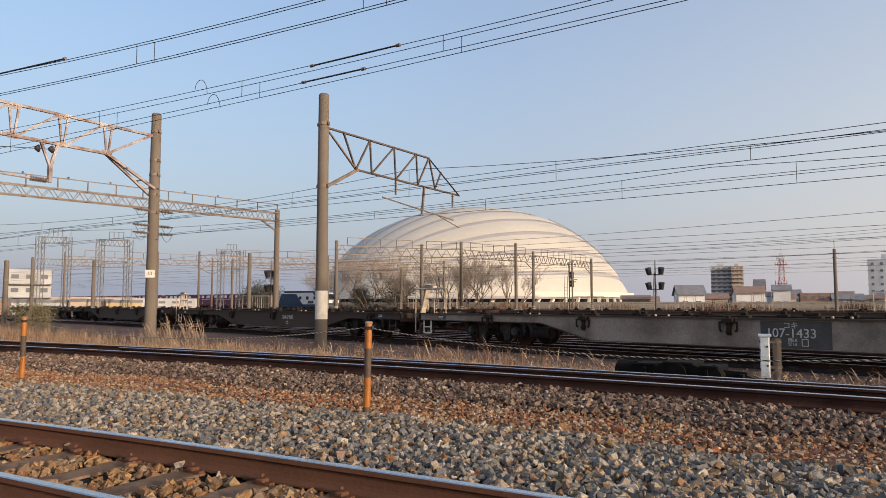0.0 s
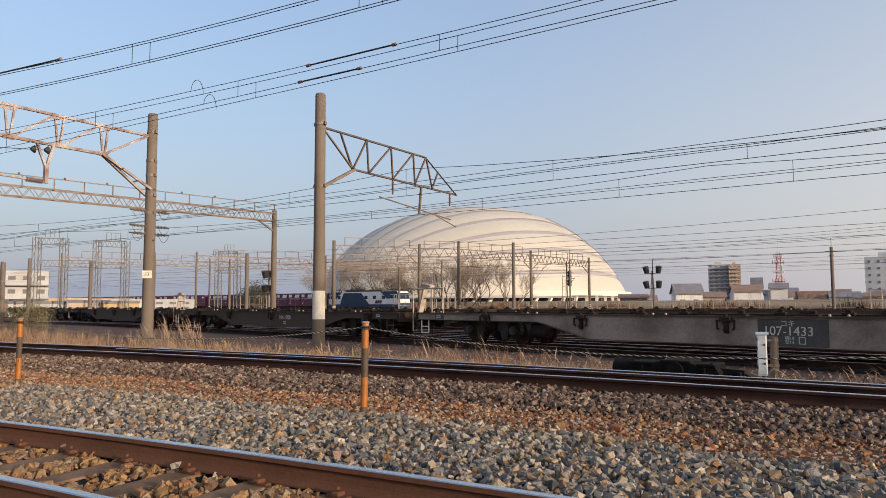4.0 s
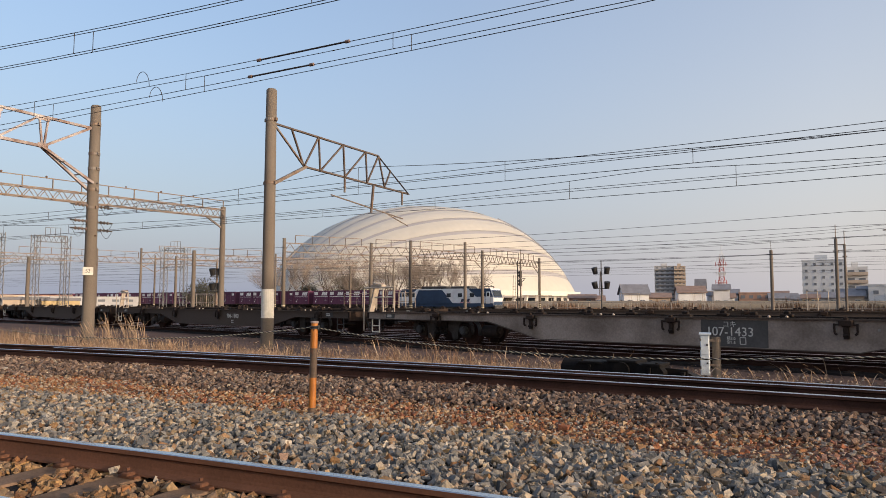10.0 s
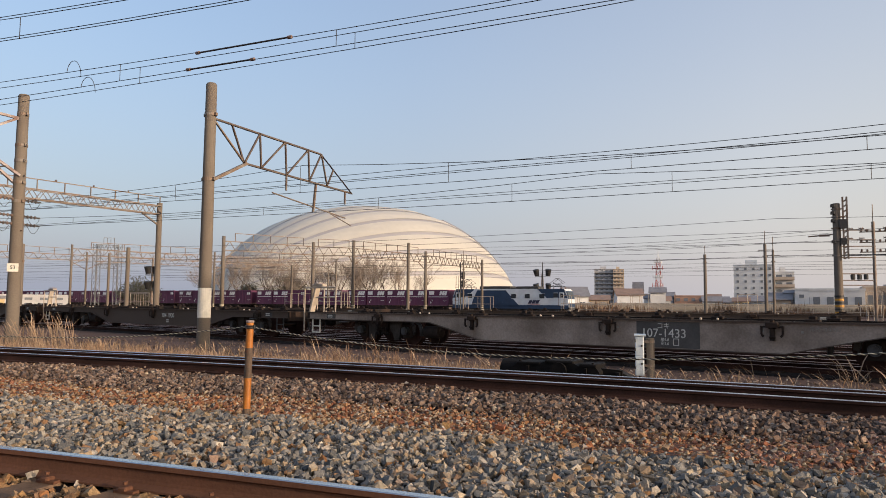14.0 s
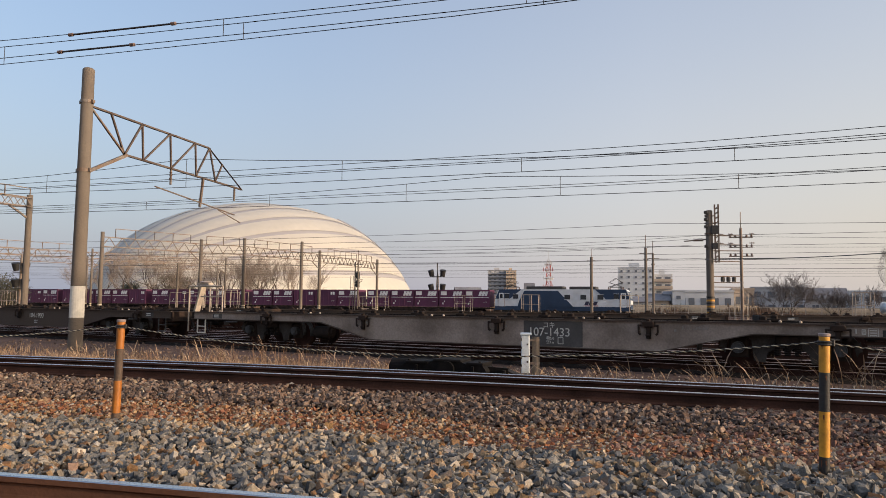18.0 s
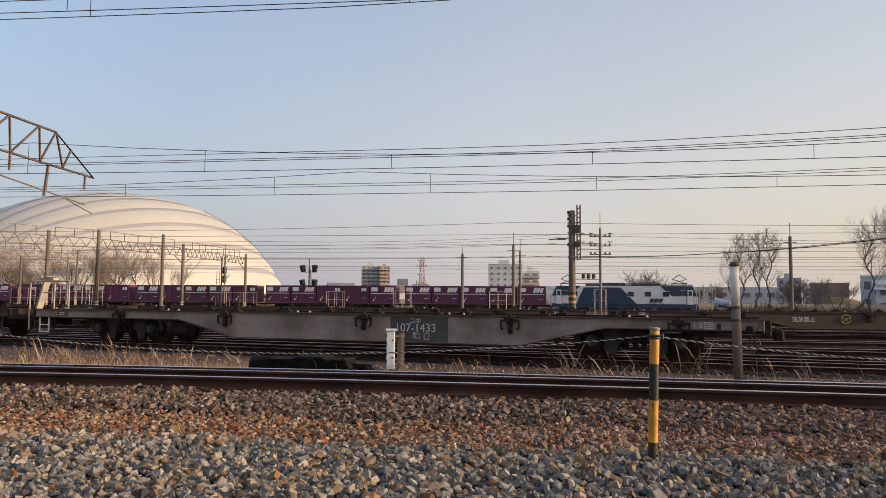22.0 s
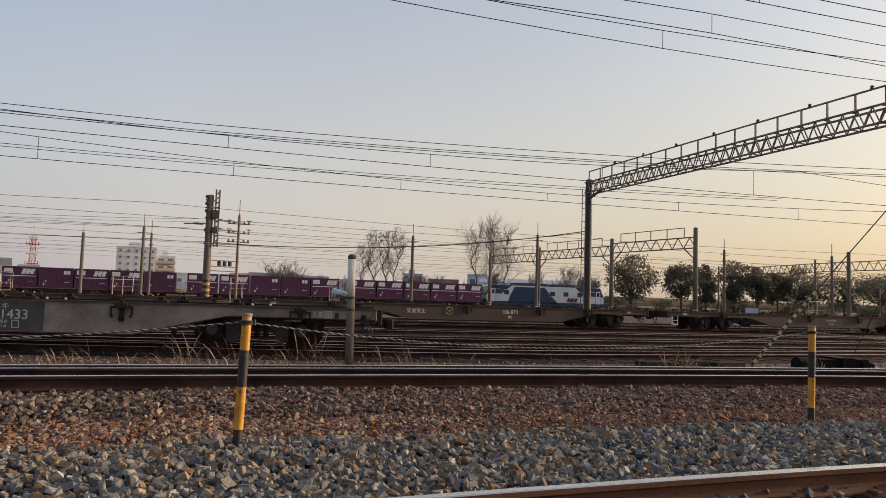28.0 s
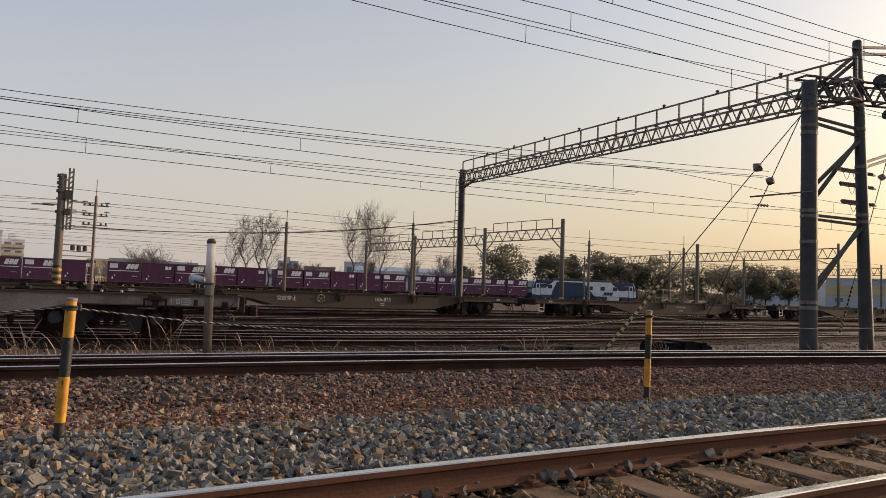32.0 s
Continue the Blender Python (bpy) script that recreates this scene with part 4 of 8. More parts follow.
def container(kind):
    e = thing("freight_container", pose(0, 0, 0), "dark maroon twelve-foot freight container with white markings", "container", "containers on the train")
    g = Geo().box(-C_L / 2 + 0.03, C_L / 2 - 0.03, -C_W / 2 + 0.03, C_W / 2 - 0.03, 0.05, C_H - 0.02)
    part("box", g, CONTAINER, e)
    for sx in (-1, 1):
        part("corner_post", Geo().bar((sx * (C_L / 2 - 0.06), 0.06 - C_W / 2, 0), (sx * (C_L / 2 - 0.06), 0.06 - C_W / 2, C_H), 0.13), CONTAINER, e)
    for z in (0.07, C_H - 0.06):
        part("side_rail", Geo().bar((-C_L / 2, 0.05 - C_W / 2, z), (C_L / 2, 0.05 - C_W / 2, z), 0.11, 0.13), CONTAINER, e)
    rib = Geo().bar((0, 0.02 - C_W / 2, 0.15), (0, 0.02 - C_W / 2, C_H - 0.15), 0.05, 0.05).mesh("door_rib")
    for x in (-1.2, -0.4, 0.4, 1.2):
        part("door_rib", rib, CONTAINER, e, at=pose(x, 0, 0))
    y = -C_W / 2 - 0.012
    boxes = [("marking", -1.35, -1.2, 0.35, 0.62), ("marking", -1.1, -1.0, 0.7, 0.9), ("marking", 0.9, 1.5, 0.72, 0.76)]
    if kind == 0:
        boxes += [("white_panel", -1.62, -0.72, 1.68, 2.22), ("stripe", -1.7, 1.7, 1.32, 1.40)]
    elif kind == 1:
        boxes += [("white_panel", -1.45, -0.55, 1.72, 2.15), ("stripe", -1.5, 1.2, 1.34, 1.40)]
    else:
        w = Geo().box(0.82, 1.12, y - 0.004, y, 1.68, 2.10).box(1.20, 1.52, y - 0.004, y, 1.68, 2.10)
        part("emblem", w, CONT_WHITE, e)
    for nm, xa, xb, za, zb in boxes:
        part(nm, Geo().box(xa, xb, y, y + 0.01, za, zb), CONT_WHITE, e)
    if kind < 2:
        part("emblem", logo_shape(0.18, 1.60, 1.22, 0.62), CONT_WHITE, e, at=pose(0, y, 0))
    return e


def train_wagon():
    e = thing("container_wagon", pose(0, 0, 0), "dark flat wagon loaded with maroon containers", "freight wagon", "wagons of the train")
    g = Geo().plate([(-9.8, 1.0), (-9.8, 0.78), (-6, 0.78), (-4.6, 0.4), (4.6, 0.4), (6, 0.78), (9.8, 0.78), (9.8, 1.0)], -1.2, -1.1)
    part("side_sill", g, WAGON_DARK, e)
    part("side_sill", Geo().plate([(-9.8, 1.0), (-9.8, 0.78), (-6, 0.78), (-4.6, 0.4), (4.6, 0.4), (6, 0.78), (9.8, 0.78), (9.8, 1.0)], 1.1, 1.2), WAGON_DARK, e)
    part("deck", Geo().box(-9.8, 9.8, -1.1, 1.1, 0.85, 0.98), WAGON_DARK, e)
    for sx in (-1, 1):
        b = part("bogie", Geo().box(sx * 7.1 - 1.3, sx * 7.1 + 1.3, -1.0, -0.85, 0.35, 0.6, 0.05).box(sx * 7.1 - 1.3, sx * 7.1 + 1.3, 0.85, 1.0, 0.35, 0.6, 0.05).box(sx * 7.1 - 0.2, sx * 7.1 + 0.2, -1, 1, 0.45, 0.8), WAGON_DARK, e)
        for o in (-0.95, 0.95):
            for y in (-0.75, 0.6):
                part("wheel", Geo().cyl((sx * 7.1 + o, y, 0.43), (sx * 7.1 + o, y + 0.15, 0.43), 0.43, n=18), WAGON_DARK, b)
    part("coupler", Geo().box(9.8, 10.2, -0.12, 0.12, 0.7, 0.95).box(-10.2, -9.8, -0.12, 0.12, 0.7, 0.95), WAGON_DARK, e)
    return e


def locomotive():
    e = thing("electric_locomotive", pose(0, 0, 0), "blue and white electric freight locomotive with folded roof gear", "locomotive")
    H0, H1, L, W = 0.95, 3.55, 9.0, 1.42
    side = [(-L, H0), (L, H0), (L, 2.1), (L - 0.35, 3.3), (L - 0.6, H1), (-L + 0.6, H1), (-L + 0.35, 3.3), (-L, 2.1)]
    part("body", Geo().plate(side, -W, W), LOCO_WHITE, e, "white painted body shell")
    y = -W - 0.012

    def panel(name, pts, m, label=""):
        for s in (-1, 1):
            part(name, Geo().plate(pts, s * (W + 0.012) - 0.01, s * (W + 0.012) + 0.01), m, e, label)

    panel("blue_panel", [(-5.9, H0 + 0.02), (1.9, H0 + 0.02), (-0.35, 3.36), (-4.9, 3.36), (-5.6, 1.95)], LOCO_BLUE, "dark blue painted panel")
    panel("cab_panel", [(5.9, 2.25), (L - 0.05, 2.25), (L - 0.62, H1 - 0.01), (4.5, H1 - 0.01)], LOCO_BLUE, "dark blue cab side")
    panel("cab_panel", [(-L + 0.05, 2.25), (-6.9, 2.25), (-5.3, H1 - 0.01), (-L + 0.62, H1 - 0.01)], LOCO_BLUE, "dark blue cab side")
    panel("skirt_band", [(-L, H0 - 0.25), (L, H0 - 0.25), (L, H0 + 0.3), (-L, H0 + 0.3)], LOCO_BLUE)
    for s in (-1, 1):
        yy = s * (W + 0.03)
        for x, w_, z0 in ((-7.3, 0.62, 2.32), (-6.1, 0.7, 2.25), (0.9, 0.75, 2.2), (3.0, 0.75, 2.2), (5.2, 0.75, 2.2), (7.2, 0.62, 2.32)):
            wn = part("window", Geo().box(x - w_ / 2, x + w_ / 2, yy - 0.012, yy + 0.012, z0, z0 + 0.62), GLASS, e, "dark side window")
            part("window_frame", Geo().bar((x - w_ / 2 - 0.04, yy, z0 - 0.03), (x + w_ / 2 + 0.04, yy, z0 - 0.03), 0.03, 0.05).bar((x - w_ / 2 - 0.04, yy, z0 + 0.65), (x + w_ / 2 + 0.04, yy, z0 + 0.65), 0.03, 0.05), LOCO_WHITE, wn)
        for x in (-8.1, 8.1):
            d = part("cab_door", Geo().box(x - 0.32, x + 0.32, yy - 0.015, yy + 0.005, 1.2, 3.05), LOCO_WHITE, e)
            part("window", Geo().box(x - 0.2, x + 0.2, yy - 0.02, yy + 0.01, 2.3, 2.9), GLASS, d)
            for o in (-0.45, 0.45):
                part("handrail", Geo().cyl((x + o, yy, 1.1), (x + o, yy, 2.3), 0.025, n=6), STEEL, d)
        for k in range(7):
            x = -5.0 + k * 0.72
            part("louvre", Geo().box(x, x + 0.6, yy - 0.01, yy + 0.01, 1.5, 2.2), LOCO_BLUE, e)
        em = logo_shape(3.1, 1.45, 1.5, 0.5)
        part("emblem", em, LOCO_MARK, e, at=pose(0, -W - 0.03, 0) if s < 0 else pose(6, W + 0.03, 0, 0, 0, 180))
        part("emblem_line", Geo().box(3.0, 4.9, yy - 0.01, yy + 0.01, 1.34, 1.4), LOCO_RED, e)
    for sx in (-1, 1):
        part("windscreen", Geo().add([(sx * (L - 0.02), -1.15, 2.35), (sx * (L - 0.02), 1.15, 2.35), (sx * (L - 0.24), 1.15, 3.15), (sx * (L - 0.24), -1.15, 3.15)], [(0, 1, 2, 3)]), GLASS, e)
        part("front_panel", Geo().box(min(sx * L, sx * (L + 0.012)), max(sx * L, sx * (L + 0.012)), -1.4, 1.4, 0.97, 1.5), LOCO_BLUE, e, "dark blue front apron")
        part("front_band", Geo().add([(sx * (L + 0.008), -1.38, 2.12), (sx * (L + 0.008), 1.38, 2.12), (sx * (L - 0.30), 1.38, 3.27), (sx * (L - 0.30), -1.38, 3.27)], [(0, 1, 2, 3)]), LOCO_BLUE, e, "dark blue windscreen surround")
        part("headlight", Geo().cyl((sx * (L - 0.1), -0.75, 1.7), (sx * (L + 0.05), -0.75, 1.7), 0.13, n=12).cyl((sx * (L - 0.1), 0.75, 1.7), (sx * (L + 0.05), 0.75, 1.7), 0.13, n=12), CONT_WHITE, e)
        part("buffer_beam", Geo().box(min(sx * L, sx * (L + 0.25)), max(sx * L, sx * (L + 0.25)), -1.3, 1.3, 0.55, 0.95, 0.03), DARK_STEEL, e)
        part("snow_plough", Geo().box(min(sx * L, sx * (L + 0.2)), max(sx * L, sx * (L + 0.2)), -1.2, 1.2, 0.2, 0.5, 0.03), DARK_STEEL, e)
        p = part("pantograph", Geo().box(sx * 7.0 - 0.9, sx * 7.0 + 0.9, -0.8, -0.7, 3.85, 3.93).box(sx * 7.0 - 0.9, sx * 7.0 + 0.9, 0.7, 0.8, 3.85, 3.93), DARK_STEEL, e, "folding pantograph")
        up = 1.15
        for yy in (-0.6, 0.6):
            for d in (-1, 1):
                part("pantograph_arm", Geo().cyl((sx * 7.0 + d * 0.85, yy, 3.9), (sx * 7.0 + d * 0.95 * (-1) * 0.9, yy * 0.9, 3.9 + up * 0.5), 0.03, n=6).cyl((sx * 7.0 - d * 0.85, yy * 0.9, 3.9 + up * 0.5), (sx * 7.0, yy * 0.8, 3.9 + up), 0.025, n=6), DARK_STEEL, p)
        part("collector", Geo().cyl((sx * 7.0, -0.85, 3.9 + up), (sx * 7.0, 0.85, 3.9 + up), 0.035, n=6), DARK_STEEL, p)
        for o in (-0.85, 0.85):
            for yy in (-0.75, 0.75):
                part("roof_insulator", Geo().lathe([(0.06, 0), (0.1, 0.06), (0.06, 0.1), (0.1, 0.16), (0.06, 0.22), (0.05, 0.3)], (sx * 7.0 + o, yy, 3.55), 10), PORCELAIN, p)
    part("roof_hood", Geo().box(-4.7, 0.3, -1.1, 1.1, 3.55, 3.98, 0.08), DARK_STEEL, e, "dark louvred roof hood")
    part("roof_hood", Geo().box(1.1, 4.6, -1.1, 1.1, 3.55, 3.94, 0.08), DARK_STEEL, e, "dark louvred roof hood")
    for x in (-6.2, 0.0, 6.2):
        b = part("bogie", Geo().box(x - 1.9, x + 1.9, -1.15, -0.95, 0.45, 0.8, 0.06).box(x - 1.9, x + 1.9, 0.95, 1.15, 0.45, 0.8, 0.06).box(x - 0.3, x + 0.3, -1.0, 1.0, 0.5, 0.85), DARK_STEEL, e)
        for o in (-1.3, 1.3):
            for y in (-0.72, 0.58):
                part("wheel", Geo().cyl((x + o, y, 0.56), (x + o, y + 0.14, 0.56), 0.56, n=20), DARK_STEEL, b)
            part("axle_box", Geo().box(x + o - 0.2, x + o + 0.2, -1.2, -0.95, 0.4, 0.75, 0.03).box(x + o - 0.2, x + o + 0.2, 0.95, 1.2, 0.4, 0.75, 0.03), DARK_STEEL, b)
    part("battery_box", Geo().box(-3.6, -2.4, -1.3, 1.3, 0.35, 0.85, 0.03).box(2.4, 3.6, -1.3, 1.3, 0.35, 0.85, 0.03), DARK_STEEL, e)
    return e


LOCO_X = [(0.0, -104.3), (9.0, -61.4), (12.0, -46.0), (14.0, -34.8), (20.0, 0.2), (21.0, 6.9), (23.5, 23.0), (26.0, 40.1), (29.0, 60.6), (30.0, 67.6), (32.0, 80.9)]


def train_pose(s):
    """Pose on the line, s metres of run from x = 0."""
    a, b = TRAIN_S, TRAIN_X
    x = float(np.interp(s, a, b))
    dx = 6.5
    return pose(x, train_y(x), TRAIN_HEAD, 0, 0, math.degrees(math.atan2(train_y(x + dx) - train_y(x - dx), 2 * dx)))


TRAIN_X = np.arange(-700.0, 260.0, 1.0)
_yy = np.array([train_y(x) for x in TRAIN_X])
TRAIN_S = np.concatenate([[0], np.cumsum(np.hypot(1.0, np.diff(_yy)))])
TRAIN_S -= np.interp(0, TRAIN_X, TRAIN_S)


def squeeze(ob, k):
    """Shortens every part of a thing along its length."""
    for c in ob.children:
        c.data.transform(Matrix.Diagonal((k, 1, 1, 1)))
        m = c.matrix_basis.copy()
        m.translation.x *= k
        c.matrix_basis = m
        squeeze(c, k)


def build_train():
    """Returns (object, metres behind the locomotive's middle, offset in the wagon's space)."""
    loco = locomotive()
    squeeze(loco, 1.02)
    rolling = [(loco, 0.0, pose(0, 0, 0))]
    rng = random.Random(7)
    protos = [container(k) for k in range(3)]
    wag = train_wagon()
    used = set()
    for n in range(13):
        back = 9.35 + 10.25 + n * 20.5
        w = wag if n == 0 else copy_thing(wag, pose(0, 0, 0))
        rolling.append((w, back, pose(0, 0, 0)))
        kinds = [[0, 0, 0, 0, 0], [0, 0, 2, 2, 0], [0, 2, 0, 0, 2], [2, 2, 0, 0, 2], [0, 0, 2, 2, 0]][n] if n < 5 else [rng.choice((0, 1, 0, 2)) for _ in range(5)]
        for j in range(5):
            k = kinds[4 - j]
            c = protos[k] if k not in used else copy_thing(protos[k], pose(0, 0, 0))
            used.add(k)
            rolling.append((c, back, pose(7.74 - j * 3.87, 0, 1.02)))
    return rolling


ROLLING = build_train()

# ---- the white sports dome ----


def build_dome():
    e = thing("sports_dome", pose(-138.9, 237.3, 0, 0, 0, 72), "huge white ribbed membrane sports dome behind the yard", "dome")
    A, B, Hh = 56.0, 54.6, 35.2          # half length, half depth, height
    gores, sub, long_ = 14, 6, 40
    base = 3.0
    wide = 2 * math.atan2(Hh, B)          # half opening angle of the cross-section's arc

    def pt(t, phi, bulge):
        """t along the axis, phi over the back: a shallow arc in cross-section."""
        r = (1 - abs(t) ** 2.1) ** 0.56
        th = (2 * phi / math.pi - 1) * wide
        return (A * t * (1.0 if t > 0 else 1.2), B * r * math.sin(th) / math.sin(wide) * (1 + bulge), base + Hh * r ** (1.22 if t > 0 else 1.1) * (math.cos(th) - math.cos(wide)) / (1 - math.cos(wide)) * (1 + bulge))

    for k in range(gores):
        g = Geo()
        n = sub + 1
        for i in range(long_ + 1):
            t = -1 + 2 * i / long_
            for j in range(n):
                f = j / sub
                phi = math.pi * (k + 0.10 + 0.80 * f) / gores
                g.v.append(pt(t, phi, 0.005 * math.sin(math.pi * f)))
        for i in range(long_):
            for j in range(sub):
                g.f.append((i * n + j, (i + 1) * n + j, (i + 1) * n + j + 1, i * n + j + 1))
                g.mi.append(0)
        part("membrane_panel", g, DOME_WHITE, e, smooth=True)
        s = Geo()
        for i in range(long_ + 1):
            t = -1 + 2 * i / long_
            for f in (-0.14, 0.0, 0.14):
                s.v.append(pt(t, max(0, math.pi * (k + f) / gores), -0.004))
        for i in range(long_):
            for j in range(2):
                s.f.append((i * 3 + j, (i + 1) * 3 + j, (i + 1) * 3 + j + 1, i * 3 + j + 1))
                s.mi.append(0)
        part("rib", s, DOME_SEAM, e, smooth=True)
    arch = []
    for i in range(24):
        rho = 0.45 + 0.55 * i / 23
        t = 0.753 * rho
        r = (1 - t ** 2.1) ** 0.56
        th = -math.asin(min(1.0, 0.657 * rho / r * math.sin(wide)))
        p = pt(t, (th / wide + 1) * math.pi / 2, 0.012)
        arch.append((p[0] * 1.01 + 2.0, p[1] * 1.01 + 2.4, p[2] + 0.5))
    part("edge_arch", Geo().sweep([(-0.8, -0.5), (0.8, -0.5), (0.8, 0.5), (-0.8, 0.5)], arch), DOME_EDGE, e, "grey edge arch")
    ring = Geo()
    pts = [(A * math.cos(a), B * math.sin(a)) for a in [i * math.pi / 36 for i in range(73)]]
    ring.sweep([(-1.2, 0), (1.2, 0), (1.2, 1.6), (-1.2, 1.6)], [(x * 0.995, y * 0.995, 3.6) for x, y in pts])
    part("ring_beam", ring, WHITE_BAND, e, "pale concrete ring beam")
    for i in range(72):
        a = i * math.pi / 36
        x, y = A * 1.02 * math.cos(a), B * 1.02 * math.sin(a)
        a2 = a + 0.05
        part("strut", Geo().bar((x, y, 0), (A * 0.99 * math.cos(a2), B * 0.99 * math.sin(a2), 4.0), 0.9, 0.9), WHITE_BAND, e)
    part("base_wall", Geo().sweep([(-0.3, 0), (0.3, 0), (0.3, 3.6), (-0.3, 3.6)], [(x * 0.95, y * 0.95, 0) for x, y in pts]), GLASS, e, "dark glazed base wall")


build_dome()

# ---- overhead line poles, arms and gantries ----
Z_Y = 0.12


def pole(name, x, y, top, r0=0.19, r1=0.14, z0=Z_Y, label="round grey concrete overhead-line pole", bands=(), m=CONCRETE, category="pole", group="overhead line poles"):
    e = thing(name, pose(x, y, z0), label, category, group)
    h = top - z0
    part("shaft", Geo().lathe([(r0, -0.3), (r0, 0), (r0 + (r1 - r0) * 0.5, h * 0.5), (r1, h - 0.04), (r1 * 0.8, h)], n=18), m, e, smooth=True)
    for z in bands:
        r = r0 + (r1 - r0) * (z - z0) / h + 0.012
        part("clamp", Geo().lathe([(r, 0), (r, 0.09)], (0, 0, z - z0), 18).box(r - 0.01, r + 0.06, -0.04, 0.04, z - z0, z - z0 + 0.09).box(-r - 0.06, -r + 0.01, -0.04, 0.04, z - z0, z - z0 + 0.09), STEEL, e)
    return e


def lattice(e, p0, p1, depth, n, m=STEEL, width=0.0, w=0.07, name="girder", ends=(0, 0), lace=0.045):
    """A lattice girder between two points; width > 0 gives it two faces. One part for the chords, one for each lacing face."""
    p0, p1 = Vector(p0), Vector(p1)
    d = p1 - p0
    side = d.cross(Vector((0, 0, 1))).normalized() * (width / 2)
    faces = (-1, 1) if width else (0,)
    ch = Geo()
    for f in faces:
        o = side * f
        ch.angle(p0 + o, p1 + o, w)
        ch.angle(p0 + o + Vector((0, 0, depth)), p1 + o + Vector((0, 0, depth)), w)
    gd = part(name, ch, m, e)
    for f in faces:
        o = side * f
        g = Geo()
        for i in range(n):
            a, b, c = p0 + d * (i / n) + o, p0 + d * ((i + 0.5) / n) + o, p0 + d * ((i + 1) / n) + o
            up = Vector((0, 0, depth))
            g.bar(a, b + up, lace).bar(b + up, c, lace)
        tagged(part("lacing", g, m, gd), kind="stuff")
    if width:
        g = Geo()
        for i in range(0, n + 1, 2):
            a = p0 + d * (i / n)
            g.bar(a - side, a + side, lace).bar(a - side + Vector((0, 0, depth)), a + side + Vector((0, 0, depth)), lace)
        tagged(part("cross_lacing", g, m, gd), kind="stuff")
    return gd


def top_rail(e, p0, p1, h, n, m=STEEL):
    """A pipe on posts above a girder."""
    p0, p1 = Vector(p0), Vector(p1)
    up = Vector((0, 0, h))
    rl = part("pipe_rail", Geo().bar(p0 + up, p1 + up, 0.05), m, e)
    for i in range(n + 1):
        a = p0.lerp(p1, i / n)
        part("rail_post", Geo().bar(a, a + up, 0.05), m, rl)


def insulator(e, p, d, n=3, r=0.055):
    g = Geo()
    p, d = Vector(p), Vector(d)
    for i in range(n):
        a = p + d * (i / n)
        g.cyl(a, a + d * (0.3 / n), r, r * 0.45, n=10).cyl(a + d * (0.3 / n), a + d * (1 / n), r * 0.3, n=8)
    part("insulator", g, PORCELAIN, e)


def cantilever_pole():
    """The pole with a tapering lattice arm over the sidings."""
    x, y = -14.95, 15.47
    e = pole("catenary_mast", x, y, 7.88, 0.185, 0.155, 0.2, "tall grey concrete mast with a white band and a lattice arm", (6.9, 5.0), group="catenary masts")
    part("white_band", Geo().lathe([(0.187, 0), (0.185, 0.84)], (0, 0, 0.86), 20), WHITE_BAND, e, "white painted band")
    zt, zb, L = 6.88 - 0.2, 5.75 - 0.2, 7.7
    ch = Geo().angle((0, 0.2, zt), (0, 5.6, zt), 0.075).angle((0, 5.6, zt), (0, L, zb), 0.06).angle((0, 1.5, zb + 0.05), (0, L, zb), 0.075)
    arm = part("lattice_arm", ch, ARM_STEEL, e, "tapered brown lattice arm")
    pts_t = [0.9, 2.2, 3.5, 4.8, 5.6]
    g = Geo()
    for i, a in enumerate((1.5, 2.3, 3.6, 4.9, 6.0, 6.9)):
        if i < 5:
            g.bar((0, a, zb + 0.03), (0, pts_t[i], zt), 0.05).bar((0, a, zb + 0.03), (0, pts_t[min(i + 1, 4)] if i < 4 else 6.4, zt if i < 4 else zt - 0.42), 0.05)
    part("lacing", g, ARM_STEEL, arm)
    part("strut", Geo().bar((0, 0.15, 4.85), (0, 1.6, zb + 0.05), 0.09).bar((0, 0.15, zt - 0.05), (0, 1.5, zb + 0.05), 0.05), STEEL, e)
    for yy in (3.6, 7.2):
        part("dropper", Geo().bar((0, yy, zb), (0, yy, zb - 0.5), 0.05), STEEL, arm)
        insulator(e, (0, yy, zb - 0.1), (0, 0, -0.3))
    reg = Geo().cyl((-0.1, 3.0, zb - 0.65), (-0.1, 7.4, zb - 1.0), 0.025, n=8).bar((0, 5.3, zb), (-0.1, 5.3, zb - 1.0), 0.07).cyl((-0.1, 6.4, zb - 0.95), (-0.1, 7.8, zb - 1.25), 0.02, n=6)
    part("registration_arm", reg, STEEL, e)
    return e


